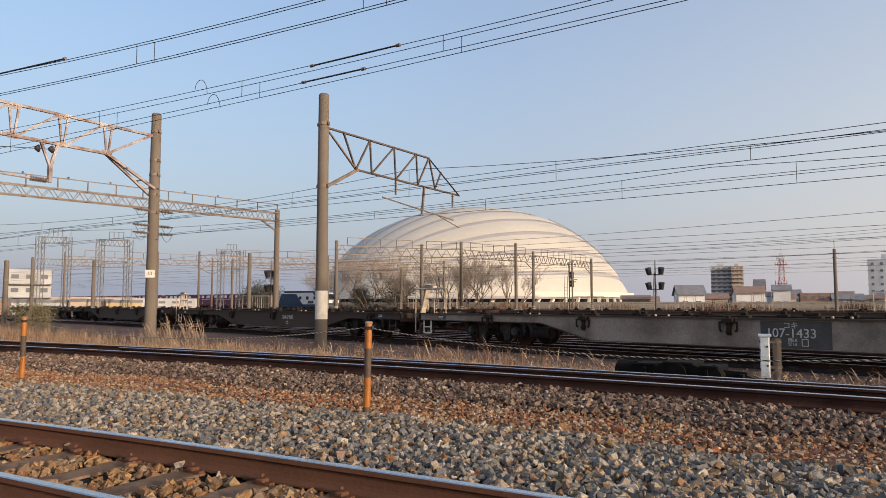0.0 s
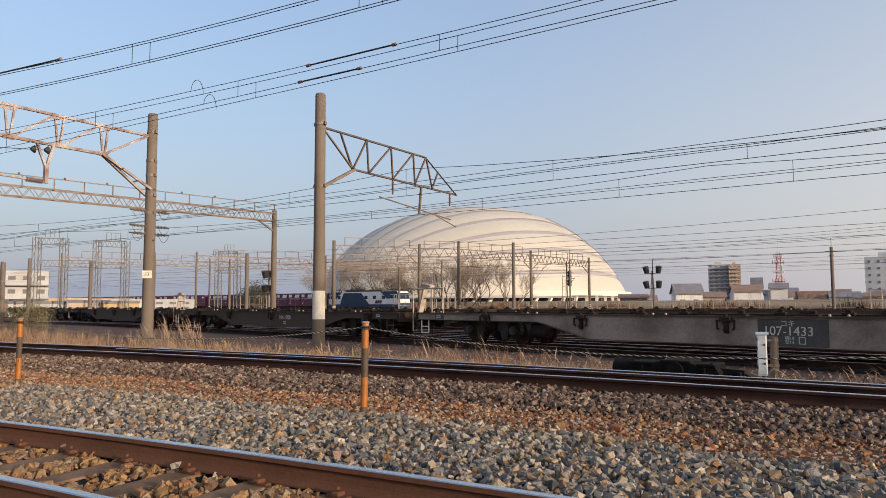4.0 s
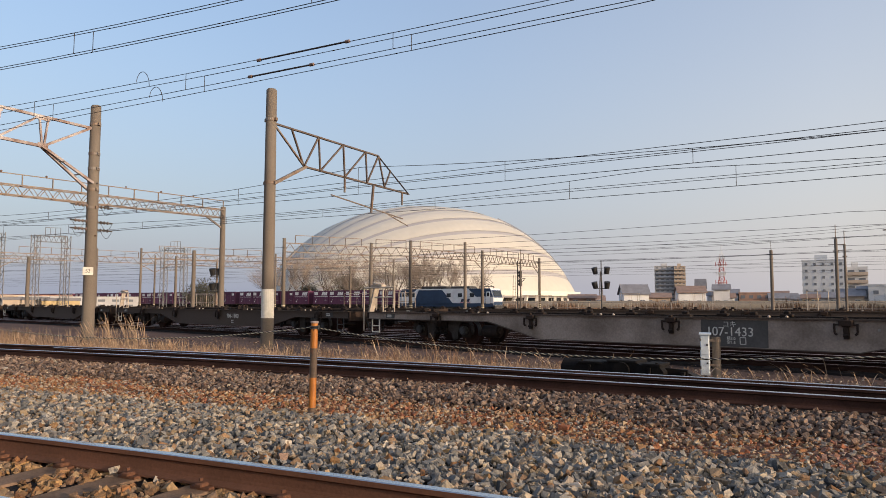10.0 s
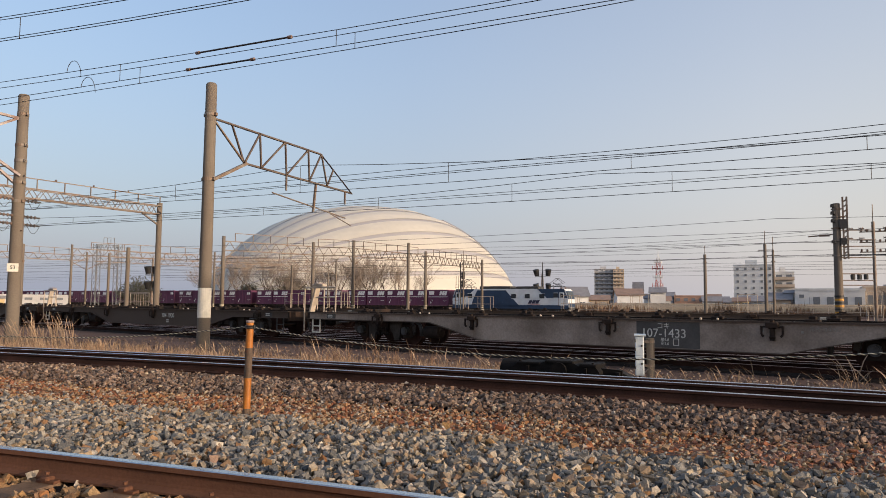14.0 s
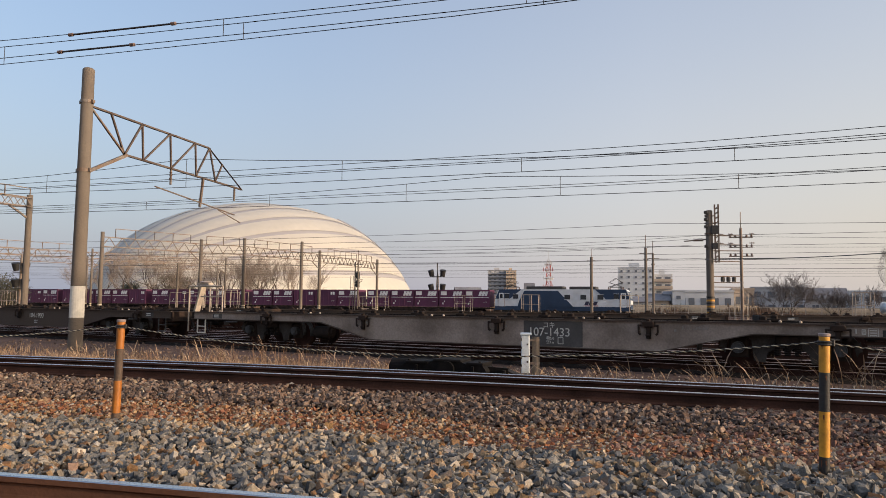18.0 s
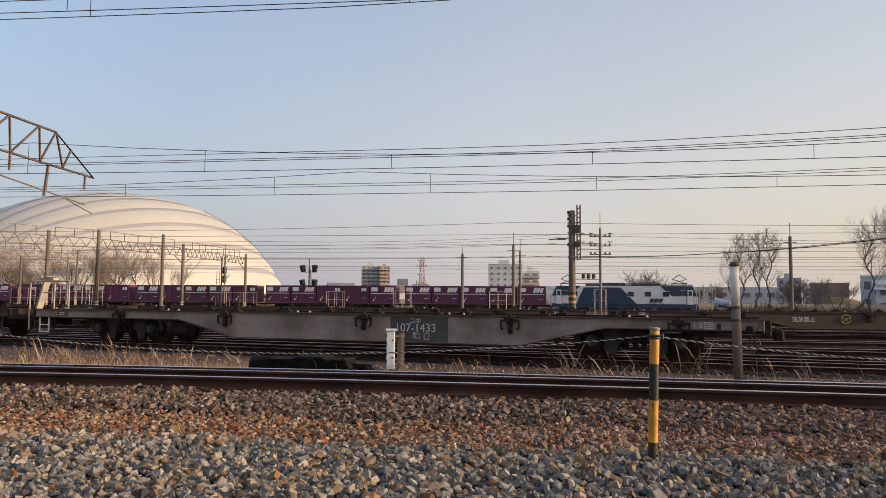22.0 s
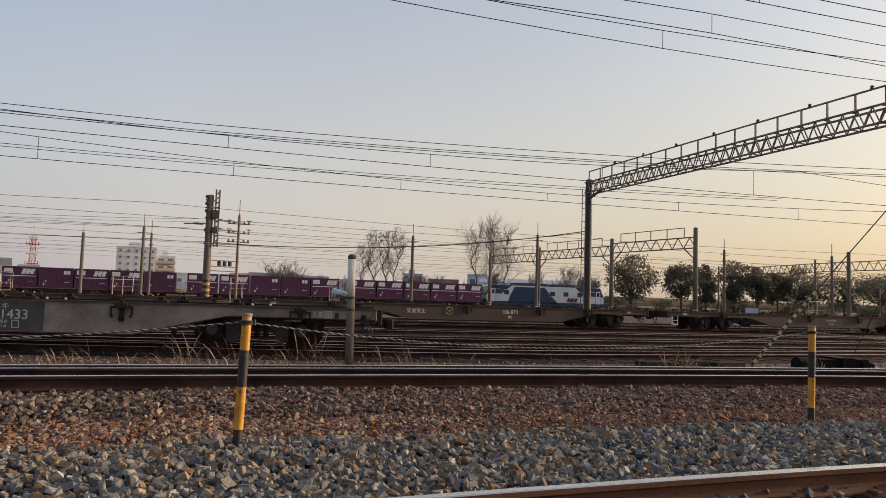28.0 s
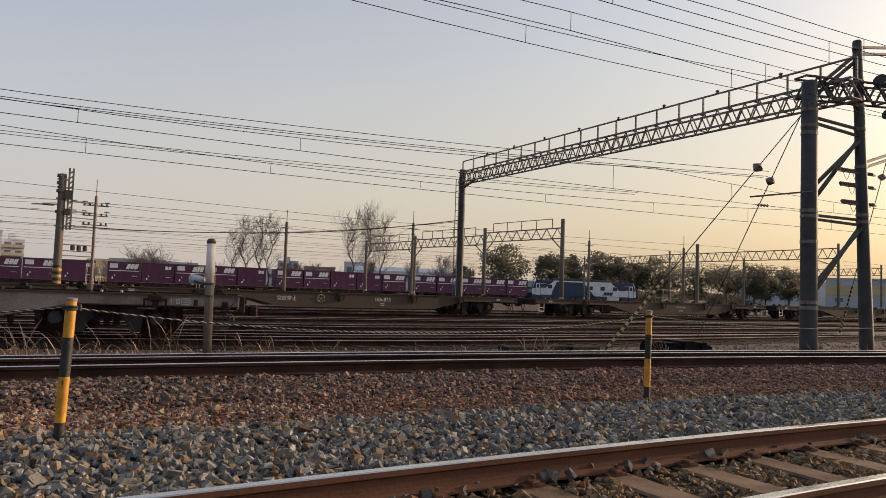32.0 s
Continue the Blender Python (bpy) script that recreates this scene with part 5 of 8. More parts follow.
def left_mast():
    x, y = -21.9, 14.5
    e = pole("catenary_mast", x, y, 8.1, 0.2, 0.16, 0.2, "tall grey concrete mast carrying a girder over the running lines", (7.4, 5.2, 6.4, 5.9, 4.6), group="catenary masts")
    part("number_plate", Geo().box(-0.16, 0.16, -0.215, -0.205, 2.2, 2.46), WHITE_BAND, e, "small white number plate", at=pose(0, 0, 0, 0, 0, 40))
    lettering("number", "53", 0.16, BLACK, e, pose(0.14, -0.165, 2.33, 90, 0, 40))
    zt, zb, L = 7.3 - 0.2, 6.38 - 0.2, 14.5
    gd = part("girder", Geo().angle((0, -0.15, zt), (0, -L, zt + 0.1), 0.08), RUST_STEEL, e, "rusty upper girder over the running lines")
    part("lower_chord", Geo().angle((0, -1.75, zb), (0, -L, zb + 0.1), 0.09), RUST_STEEL, gd)
    ys = [-1.75 - i * 1.45 for i in range(9)]
    for i, a in enumerate(ys):
        part("lattice_post", Geo().bar((0.0, a - 0.03, zb), (-0.02, a - 0.13, zt), 0.055), RUST_STEEL, gd)
        part("lattice_post", Geo().bar((0.0, a + 0.03, zb), (0.02, a + 0.13, zt), 0.055), RUST_STEEL, gd)
        part("gusset", Geo().box(-0.012, 0.012, a - 0.16, a + 0.16, zb - 0.06, zb + 0.1), RUST_STEEL, gd)
        part("gusset", Geo().box(-0.012, 0.012, a - 0.2, a + 0.2, zt - 0.1, zt + 0.04), RUST_STEEL, gd)
        if i < 8:
            part("diagonal", Geo().bar((0, a - 1.4, zb), (0, a - 0.16, zt), 0.065), RUST_STEEL, gd)
    part("diagonal", Geo().bar((0, -0.15, zt), (0, -1.75, zb), 0.075), RUST_STEEL, gd)
    for o in (-0.1, 0.1):
        part("knee_brace", Geo().bar((o * 1.4, -0.1, 5.15 + o), (o * 0.3, -1.8, zb), 0.08), RUST_STEEL, e)
    for q in (0.3, 0.62):
        part("step_iron", Geo().bar((-0.22, -0.1 - 1.7 * q, 5.15 + (zb - 5.15) * q), (0.22, -0.1 - 1.7 * q, 5.15 + (zb - 5.15) * q), 0.04), STEEL, e)
    for yy in (-3.55, -9.4):
        part("drop_bracket", Geo().bar((0, yy + 0.2, zb), (0, yy, zb - 0.75), 0.085).bar((0, yy - 0.3, zb), (0, yy, zb - 0.75), 0.07).bar((0, yy, zb - 0.7), (0, yy, zb - 1.2), 0.11), RUST_STEEL, e)
        part("registration_tube", Geo().cyl((0, yy, zb - 1.16), (0, yy - 3.4, zb - 1.08), 0.032, n=8), RUST_STEEL, e)
        insulator(e, (0, yy - 0.12, zb - 1.16), (0, -0.5, 0.01), 7, 0.085)
        part("strain_wire", Geo().cyl((0, yy + 0.2, zb - 0.16), (0, yy - 3.0, zb - 0.55), 0.012, n=6), WIRE, e)
        for q in (0.32, 0.72):
            part("disc_insulator", Geo().cyl((0, yy - q + 0.36, zb - 0.15 - 0.1 * q), (0, yy - q + 0.26, zb - 0.16 - 0.1 * q), 0.12, 0.05, n=14), DARK_STEEL, e)
    for z in (3.72, 3.98, 4.5):
        for s in (-1, 1):
            part("insulator_arm", Geo().bar((0, s * 0.15, z), (0, s * 0.75, z), 0.05), DARK_STEEL, e)
            insulator(e, (0, s * 0.2, z), (0, s * 0.5, 0), 4, 0.06)
            pts = [(0.05, s * (0.3 + 0.4 * i / 8), z - 0.05 - 0.22 * math.sin(math.pi * i / 8)) for i in range(9)]
            part("jumper_wire", Geo().sweep([(0.008, 0), (-0.004, 0.007), (-0.004, -0.007)], pts, up=(1, 0, 0)), WIRE, e)
    for z in (6.25, 5.75, 5.25, 3.5):
        part("step_bolt", Geo().bar((-0.28, 0, z), (0.28, 0, z), 0.035), STEEL, e)
    return e


cantilever_pole()
left_mast()


def steel_gantry(x0, y0, x1, y1, z, label, n=26, dep=0.55, rail_h=0.62, m=STEEL, knee=True):
    """A portal: two posts and a boxed lattice beam with a pipe rail above."""
    e = thing("gantry", pose(0, 0, 0), label, "gantry", "gantries over the tracks")
    lattice(e, (x0, y0, z - dep), (x1, y1, z - dep), dep, n, m, width=0.5, w=0.06, lace=0.032)
    top_rail(e, (x0, y0, z), (x1, y1, z), rail_h, n // 2, m)
    for i in range(1, 9):
        p = Vector((x0, y0, z + rail_h)).lerp(Vector((x1, y1, z + rail_h)), i / 9)
        part("rail_insulator", Geo().lathe([(0.03, 0), (0.07, 0.03), (0.03, 0.06), (0.07, 0.09), (0.03, 0.13)], p, 10), PORCELAIN, e)
    return e


gr = steel_gantry(20.3, 10.4, 21.03, 31.17, 7.72, "long galvanised lattice gantry spanning the sidings", 40)
for (x, y, r0) in ((21.03, 31.17, 0.2),):
    part("post", Geo().lathe([(r0, 0), (r0 * 0.85, 7.8)], (x, y, 0.1), 18), DARK_STEEL, gr, "round dark steel post")
    lad = Geo()
    for s in (-0.15, 0.15):
        lad.bar((x - 0.3, y + s, 0.5), (x - 0.3, y + s, 7.4), 0.03)
    for i in range(20):
        lad.bar((x - 0.3, y - 0.15, 0.6 + i * 0.34), (x - 0.3, y + 0.15, 0.6 + i * 0.34), 0.025)
    part("ladder", lad, STEEL, gr)
    part("knee_brace", Geo().bar((x, y, 6.9), (x - 0.03, y - 1.2, 7.25), 0.1), STEEL, gr)
gl = steel_gantry(-37.0, 34.3, -40.2, 14.0, 7.8, "long pale lattice gantry spanning the sidings", 26)
part("post", Geo().lathe([(0.2, 0), (0.17, 7.9)], (-37.0, 34.3, 0.1), 18), CONCRETE, gl)
part("knee_brace", Geo().bar((-37.0, 34.3, 6.5), (-37.2, 33.0, 7.25), 0.1), STEEL, gl)
part("post", Geo().lathe([(0.2, 0), (0.17, 7.9)], (-40.2, 14.0, 0.1), 18), CONCRETE, gl)


def near_masts():
    x, y = 19.24, 11.12
    e = pole("catenary_mast", x, y, 7.62, 0.225, 0.205, 0.3, "thick round dark steel mast with clamp bands", (6.75, 6.3, 6.1, 3.95, 3.8, 3.1, 1.45, 1.3), m=DARK_STEEL, group="catenary masts")
    x2, y2 = 21.5, 10.75
    dx, dy, z0 = x - x2, y - y2, 0.3
    f = pole("catenary_mast", x2, y2, 9.2, 0.19, 0.125, z0, "slim dark steel mast with braces and insulators", (8.9, 7.9, 7.2, 6.5, 5.4, 4.0, 3.8), m=DARK_STEEL, group="catenary masts")
    f.matrix_basis = pose(x2, y2, z0, -1.4, -0.7, 0)
    for za, zb in ((6.75, 6.55), (6.6, 6.35), (3.95, 3.9), (3.85, 3.75), (1.4, 1.35)):
        part("cross_tie", Geo().bar((dx, dy, za - z0), (0, 0, zb - z0), 0.07), DARK_STEEL, f)
    for za, zb, o in ((4.6, 6.3, 0), (4.2, 6.25, 0.12), (1.9, 3.8, 0), (1.7, 3.75, 0.12), (7.3, 8.85, 0), (7.1, 8.6, 0.12)):
        part("brace", Geo().bar((dx + 0.2, dy, za - z0), (0, o - 0.06, zb - z0), 0.085), DARK_STEEL, f)
    for z, zz in ((5.55, 6.3), (5.4, 6.15), (9.0, 9.5), (8.8, 9.3)):
        part("stay_arm", Geo().bar((0, 0, z - z0), (2.6, 0, zz - z0), 0.075), DARK_STEEL, f)
    for z, l in ((5.28, 1.35), (4.88, 1.1), (4.38, 1.05)):
        part("insulator_arm", Geo().bar((-l, 0, z - 0.05 - z0), (0.75, 0, z - z0), 0.05), DARK_STEEL, f)
        insulator(f, (-l, 0, z - z0), (l - 0.25, 0, 0.02), 7, 0.055)
        insulator(f, (0.2, 0, z - z0), (0.5, 0, 0.02), 4, 0.055)
        for q in (0.3, 0.8):
            pts = [(-l + q + 0.35 * i / 8, -0.05, z - z0 - 0.06 - 0.22 * math.sin(math.pi * i / 8)) for i in range(9)]
            part("jumper_wire", Geo().sweep([(0.008, 0), (-0.004, 0.007), (-0.004, -0.007)], pts), WIRE, f)
    part("hinged_arm", Geo().cyl((-0.2, -0.2, 4.2), (-2.9, -0.2, 3.78), 0.022, n=8), WAGON_DARK, e)
    insulator(e, (-2.2, -0.2, 3.62), (-0.5, 0, -0.02), 4, 0.04)
    lattice(f, (dx, dy, 6.95), (4.2, -0.6, 7.3), 0.55, 8, DARK_STEEL, 0.4)
    for k in range(3):
        part("strain_insulator", Geo().cyl((0.6 + 0.35 * k, -0.3, 8.05 - z0), (0.75 + 0.35 * k, -0.3, 8.0 - z0), 0.2, 0.12, n=14), DARK_STEEL, f)
        part("strain_insulator", Geo().cyl((0.8 + 0.3 * k, -0.4, 7.05 - z0), (0.95 + 0.3 * k, -0.4, 7.0 - z0), 0.18, 0.1, n=14), DARK_STEEL, f)


near_masts()


def guy(x0, y0, x1, y1, z1, z0=0.15, guard=True):
    e = thing("guy_wire", pose(0, 0, 0), "steel guy wire with a striped yellow and black guard", "guy wire", "guy wires")
    a, b = Vector((x0, y0, z0)), Vector((x1, y1, z1))
    part("cable", Geo().cyl(a, b, 0.014, n=6), WIRE, e)
    n = 26 if guard else 0
    for i in range(n):
        t0, t1_ = 0.265 * i / n, 0.265 * (i + 1) / n
        part("guard_band", Geo().cyl(a.lerp(b, t0), a.lerp(b, t1_), 0.036, n=10), GUARD_YELLOW if i % 2 else BLACK, e)
    m = a.lerp(b, 0.73)
    d = (b - a).normalized()
    part("guy_insulator", Geo().cyl(m - d * 0.12, m, 0.05, 0.15, n=12).cyl(m, m + d * 0.1, 0.15, 0.06, n=12), PORCELAIN, e)


guy(13.4, 12.87, 19.0, 11.0, 6.85)
guy(19.83, 15.24, 19.05, 11.2, 6.75, guard=False)
guy(30.78, 16.61, 25.4, 11.6, 8.2)

# portal line before the dome, and further portals
def portal_line(pts, label, z=6.9, dep=0.75, m=STEEL, r=0.17, rail_h=0.7):
    e = thing("gantry", pose(0, 0, 0), label, "gantry", "gantries over the tracks")
    for (x, y, h) in pts:
        p = part("post", Geo().lathe([(r, 0), (r * 0.85, h)], (x, y, 0.05), 14), CONCRETE, e, smooth=True)
        for i in range(5):
            part("warning_band", Geo().lathe([(r + 0.01, 0), (r + 0.01, 0.1)], (x, y, 0.3 + i * 0.22), 12), ROPE_Y, p)
    for (xa, ya, ha), (xb, yb, hb) in zip(pts, pts[1:]):
        L = math.hypot(xb - xa, yb - ya)
        zz = min(ha, hb) - 0.35
        n = max(4, int(L / 0.95))
        lattice(e, (xa, ya, zz - dep), (xb, yb, zz - dep), dep, n, m, 0, 0.08, lace=0.05)
        t0, t1_ = 0.12, 0.88
        if rail_h:
            top_rail(e, (xa + (xb - xa) * t0, ya + (yb - ya) * t0, zz), (xa + (xb - xa) * t1_, ya + (yb - ya) * t1_, zz), rail_h, n // 2, m)
        part("knee_brace", Geo().bar((xa, ya, zz - 1.6), (xa + (xb - xa) * 0.12, ya + (yb - ya) * 0.12, zz - dep), 0.07), m, e)
        part("knee_brace", Geo().bar((xb, yb, zz - 1.6), (xb - (xb - xa) * 0.12, yb - (yb - ya) * 0.12, zz - dep), 0.07), m, e)


portal_line([(-41.6, 45.5, 6.9), (-37.82, 52.9, 6.9), (-35.37, 55.81, 7.23), (-33.2, 66.5, 6.9), (-33.0, 82, 6.95)], "row of concrete posts joined by lattice beams before the dome")
portal_line([(-62, 47, 6.9), (-56, 60, 6.9), (-50, 75, 6.9)], "row of concrete posts joined by thin lattice beams", r=0.12, dep=0.6)
portal_line([(-75, 40, 6.9), (-70, 55, 6.9), (-66, 70, 6.9), (-60, 88, 6.9)], "row of concrete posts joined by thin lattice beams", r=0.11, dep=0.6)
portal_line([(34.58, 38.44, 6.85), (33.8, 46.95, 6.6), (33.0, 57.0, 6.4), (32.4, 66.0, 6.3)], "row of dark posts joined by lattice beams beyond the sidings", m=STEEL)
portal_line([(60.6, 33.0, 6.55), (62.0, 52.0, 6.55), (65.6, 69.0, 6.55)], "distant row of posts joined by lattice beams", r=0.12, rail_h=0, dep=0.85)
portal_line([(90, 44, 6.3), (96, 70, 6.3)], "further row of posts joined by lattice beams", r=0.12, rail_h=0, dep=0.85)

# ---- wires ----
def wire(p0, p1, sag=0.0, r=0.009, n=10):
    g = Geo()
    p0, p1 = Vector(p0), Vector(p1)
    pts = [p0.lerp(p1, i / n) - Vector((0, 0, sag * 4 * (i / n) * (1 - i / n))) for i in range(n + 1)]
    g.sweep([(r, 0), (-r * 0.5, r * 0.87), (-r * 0.5, -r * 0.87)], pts)
    return g


def catenary(line, zc, hi, lo, x0, span, spans, label, drop0, drop, r=0.01, steps=8):
    """Contact wire, carrier wire and droppers along a line; hi and lo: the carrier's height over the contact wire at its supports and in mid-span."""
    e = thing("overhead_wire", pose(0, 0, 0), label, "overhead wire", "overhead wires")
    tri = [(r, 0), (-r * 0.5, r * 0.87), (-r * 0.5, -r * 0.87)]

    def lift(x):
        t = ((x - x0) / span) % 1.0
        return lo + (hi - lo) * (2 * t - 1) ** 2

    for k in range(spans):
        xs = [x0 + span * (k + i / steps) for i in range(steps + 1)]
        part("contact_wire", Geo().sweep(tri, [(x, line(x), zc) for x in xs]), WIRE, e)
        part("carrier_wire", Geo().sweep(tri, [(x, line(x), zc + lo + (hi - lo) * (2 * i / steps - 1) ** 2) for i, x in enumerate(xs)]), WIRE, e)
    n0, n1 = math.ceil((x0 - drop0) / drop), math.floor((x0 + span * spans - drop0) / drop)
    for n in range(n0, n1 + 1):
        x = drop0 + n * drop
        part("dropper", Geo().cyl((x, line(x), zc), (x, line(x), zc + lift(x)), r * 0.8, n=5), WIRE, e)


def ease(x, a, b):
    t = max(0.0, min(1.0, (x - a) / (b - a)))
    return t * t * (3 - 2 * t)


def wire_b(x):
    return 9.31 - (0.00115 if x < 2.0 else 0.0065) * (max(-30.0, min(14.0, x)) - 2.0) ** 2 - (0.15 * (x - 14.0) if x > 14 else 0.0)


def wire_b2(x):
    return bend(x, 9.42, -0.012, -0.0015) - 1.0 * ease(x, -3.0, 9.0)


def wire_a(x):
    return bend(x, 7.42, 0.0, -0.0047)


def wire_a2(x):
    return bend(x, 7.50, 0.0, -0.0047) - 0.45 * ease(x, -3.0, 8.0)


for line_, off, lab in ((wire_b, 0.0, "over the second line"), (wire_b2, 0.22, "over the second line")):
    catenary(line_, 5.6, 0.52, 0.25, -64.0, 42, 4, "contact and carrier wires with paired droppers " + lab, -6.45 + off, 4.7, 0.0075, 24)
for line_, off in ((wire_a, 0.0), (wire_a2, 0.33)):
    catenary(line_, 5.6, 0.40, 0.30, -64.9, 25, 6, "contact and carrier wires with paired droppers beside the second line", -6.45 + off, 4.7, 0.0075, 16)


def wire_c(x):
    return bend(x, 19.7, -0.045, -0.002, 30)


def wire_d(x):
    return bend(x, 24.5, -0.045, -0.0018, 30)


catenary(wire_c, 5.31, 0.95, 0.32, -14.9 - 35.6 * 3, 35.6, 7, "contact and carrier wires over a siding", 1.94, 5.65, 0.011, 12)
catenary(wire_d, 5.33, 0.80, 0.30, -19.0 - 35.6 * 3, 40.0, 6, "contact and carrier wires over a siding", -3.2, 5.75, 0.012, 12)
for y0, dy, z, sl, lab in ((19.45, 0, 5.80, -0.006, "single"), (19.5, 0.0, 5.64, -0.006, "twin"), (19.55, 0.12, 5.62, -0.006, "twin"), (24.2, 0, 5.66, -0.004, "twin"), (24.25, 0.12, 5.60, -0.004, "twin")):
    e = thing("overhead_wire", pose(0, 0, 0), "plain feeder wire strung over the sidings", "overhead wire", "overhead wires")
    part("wire", Geo().sweep([(0.01, 0), (-0.005, 0.009), (-0.005, -0.009)], [(x, y0 + dy + (-0.11 * x + sl * x * abs(x) if x > 0 else -0.04 * x), z) for x in range(-110, 25, 3)]), WIRE, e)


def plain_wires(rows, label):
    e = thing("overhead_wire", pose(0, 0, 0), label, "overhead wire", "overhead wires")
    for (p0, p1, sag, r) in rows:
        part("wire", wire(p0, p1, sag, r, 16), WIRE, e)


# sleeves and slack loops on the twin wires
def wire_fittings():
    for xa, xb, line, z in ((-9.3, -7.35, wire_b, 5.88), (-9.5, -8.1, wire_b, 5.605), (-15.0, -13.06, wire_a, 6.0)):
        e = thing("splice_sleeve", pose(0, 0, 0), "dark splice sleeve clamped along a twin wire", "wire fitting", "wire fittings")
        part("sleeve", Geo().cyl((xa, line(xa), z), (xb, line(xb), z + 0.0), 0.016, n=8), WIRE, e)
        for x in (xa, xb):
            part("clamp", Geo().cyl((x - 0.04, line(x), z), (x + 0.04, line(x), z), 0.03, n=8), PORCELAIN, e)
    for x, z in ((-12.6, 5.97), (-12.2, 5.6)):
        pts = [(x + 0.2 * (1 - math.cos(a)), wire_b(x) + 0.04, z + 0.26 * math.sin(a) - 0.05 * a) for a in [i * 0.22 for i in range(15)]]
        e = thing("slack_loop", pose(0, 0, 0), "thin slack jumper loop joining two wires", "wire fitting", "wire fittings")
        part("loop", Geo().sweep([(0.007, 0), (-0.004, 0.006), (-0.004, -0.006)], pts, up=(0, 1, 0)), WIRE, e)


wire_fittings()
rows = []
rng = random.Random(3)
for y, z in ((40, 5.3), (40, 6.0), (47, 5.3), (54, 5.3), (54, 5.9), (61, 5.3), (68, 5.3), (68, 5.9), (76, 5.3), (84, 5.4), (84, 6.0), (95, 5.3), (95, 6.0)):
    for k in range(-4, 4):
        rows.append(((k * 52.0, y - 0.03 * k * 52, z), ((k + 1) * 52.0, y - 0.03 * (k + 1) * 52, z), 0.0 if z < 5.5 else 0.35, 0.012))
plain_wires(rows, "thin overhead wires over the further sidings")
plain_wires([((-120, 56, 7.2), (-19.4, 50, 5.8), 0.5, 0.012), ((-19.4, 50, 5.8), (3.6, 50, 6.3), 0.25, 0.012), ((5.5, 50, 6.14), (140, 47, 7.0), 1.3, 0.012), ((-120, 56, 7.0), (-19.4, 50, 5.5), 0.5, 0.010), ((-19.4, 50, 5.5), (3.6, 50, 6.1), 0.2, 0.010)], "dark power cables strung from the transformer pole")
plain_wires([((-120, 57, 6.3), (-19.4, 50, 5.24), 0.4, 0.012), ((-19.4, 50, 5.24), (2.4, 50, 5.62), 0.15, 0.012), ((-60, 54, 5.2), (-19.2, 50, 4.55), 0.3, 0.014), ((-19.2, 50, 4.55), (3.6, 50, 4.75), 0.1, 0.014)], "thin power wires strung along the yard")
plain_wires([((3.9, 49.8, 4.72), (11.6, 42.0, 4.42), 0.12, 0.026), ((11.6, 42.0, 4.42), (20.8, 31.1, 5.18), 0.25, 0.026), ((3.9, 49.8, 4.66), (20.8, 31.1, 5.1), 0.5, 0.014)], "thick sagging black cable between pole and gantry")

# ---- distance: trees, houses, towers ----


def bare_tree(x, y, h, spread, seed, label="leafless tree with fine bare twigs", z=0.1, stems=1, low=0.3, wide=1.0):
    """Forking limbs that bend upwards, ending in a brush of fine straight twigs."""
    rng = random.Random(seed)
    e = thing("bare_tree", pose(x, y, z), label, "tree", "bare trees")
    limbs, fine = Geo(), Geo()
    up = Vector((0, 0, 1))

    def aside():
        return Vector((rng.uniform(-1, 1), rng.uniform(-1, 1), rng.uniform(-0.15, 0.45)))

    def grow(p, d, length, r, level):
        q, joints = p, []
        n = 5 if level < 2 else 3
        for i in range(n):
            d = (d + aside() * (0.30 if level < 1 else 0.2 if level < 2 else 0.14) + up * 0.07).normalized()
            nx = q + d * (length / n)
            (limbs if level < 2 else fine).cyl(q, nx, r * (1 - 0.1 * i), r * (1 - 0.1 * (i + 1)), n=6 if level < 2 else 3, caps=False)
            q = nx
            joints.append((q, d))
        if level >= 3:
            for q, d in joints:
                for k in range(2):
                    w = (d * 0.9 + aside() * 0.55 + up * 0.2).normalized()
                    m = q + w * (h * rng.uniform(0.02, 0.05))
                    fine.cyl(q, m, 0.008, 0.006, n=3, caps=False)
                    fine.cyl(m, m + (w + aside() * 0.4).normalized() * (h * rng.uniform(0.02, 0.05)), 0.006, 0.004, n=3, caps=False)
            return
        for k in range((4, 4, 5)[level]):
            q, d = joints[-1] if k == 0 else joints[rng.choice((1, 2, 2, 3, 4) if level < 2 else (0, 1, 2))]
            t = aside()
            t = (t - d * t.dot(d)).normalized()
            grow(q, (d * 0.85 + t * spread + up * 0.14).normalized(), length * rng.uniform(0.5, 0.78), max(0.010, r * rng.uniform(0.42, 0.58)), level + 1)

    for s in range(stems):
        a = 6.28 * s / stems + 0.5
        d0 = Vector((0.5 * math.cos(a), 0.5 * math.sin(a), 1)) if stems > 1 else Vector((0, 0, 1))
        grow(Vector((0.2 * math.cos(a) * (stems > 1), 0.2 * math.sin(a) * (stems > 1), -0.2)), d0.normalized(), h * low * rng.uniform(0.85, 1.15), h * 0.013 / (stems ** 0.5), 0)
    tz = max(v[2] for v in limbs.v + fine.v)
    k = h / tz
    for g in (limbs, fine):
        g.v = [(a * k * wide, b * k * wide, c * k if c > 0 else c) for a, b, c in g.v]
    part("trunk", limbs, BARK, e)
    part("twig_mass", fine, TWIG, e)
    return e


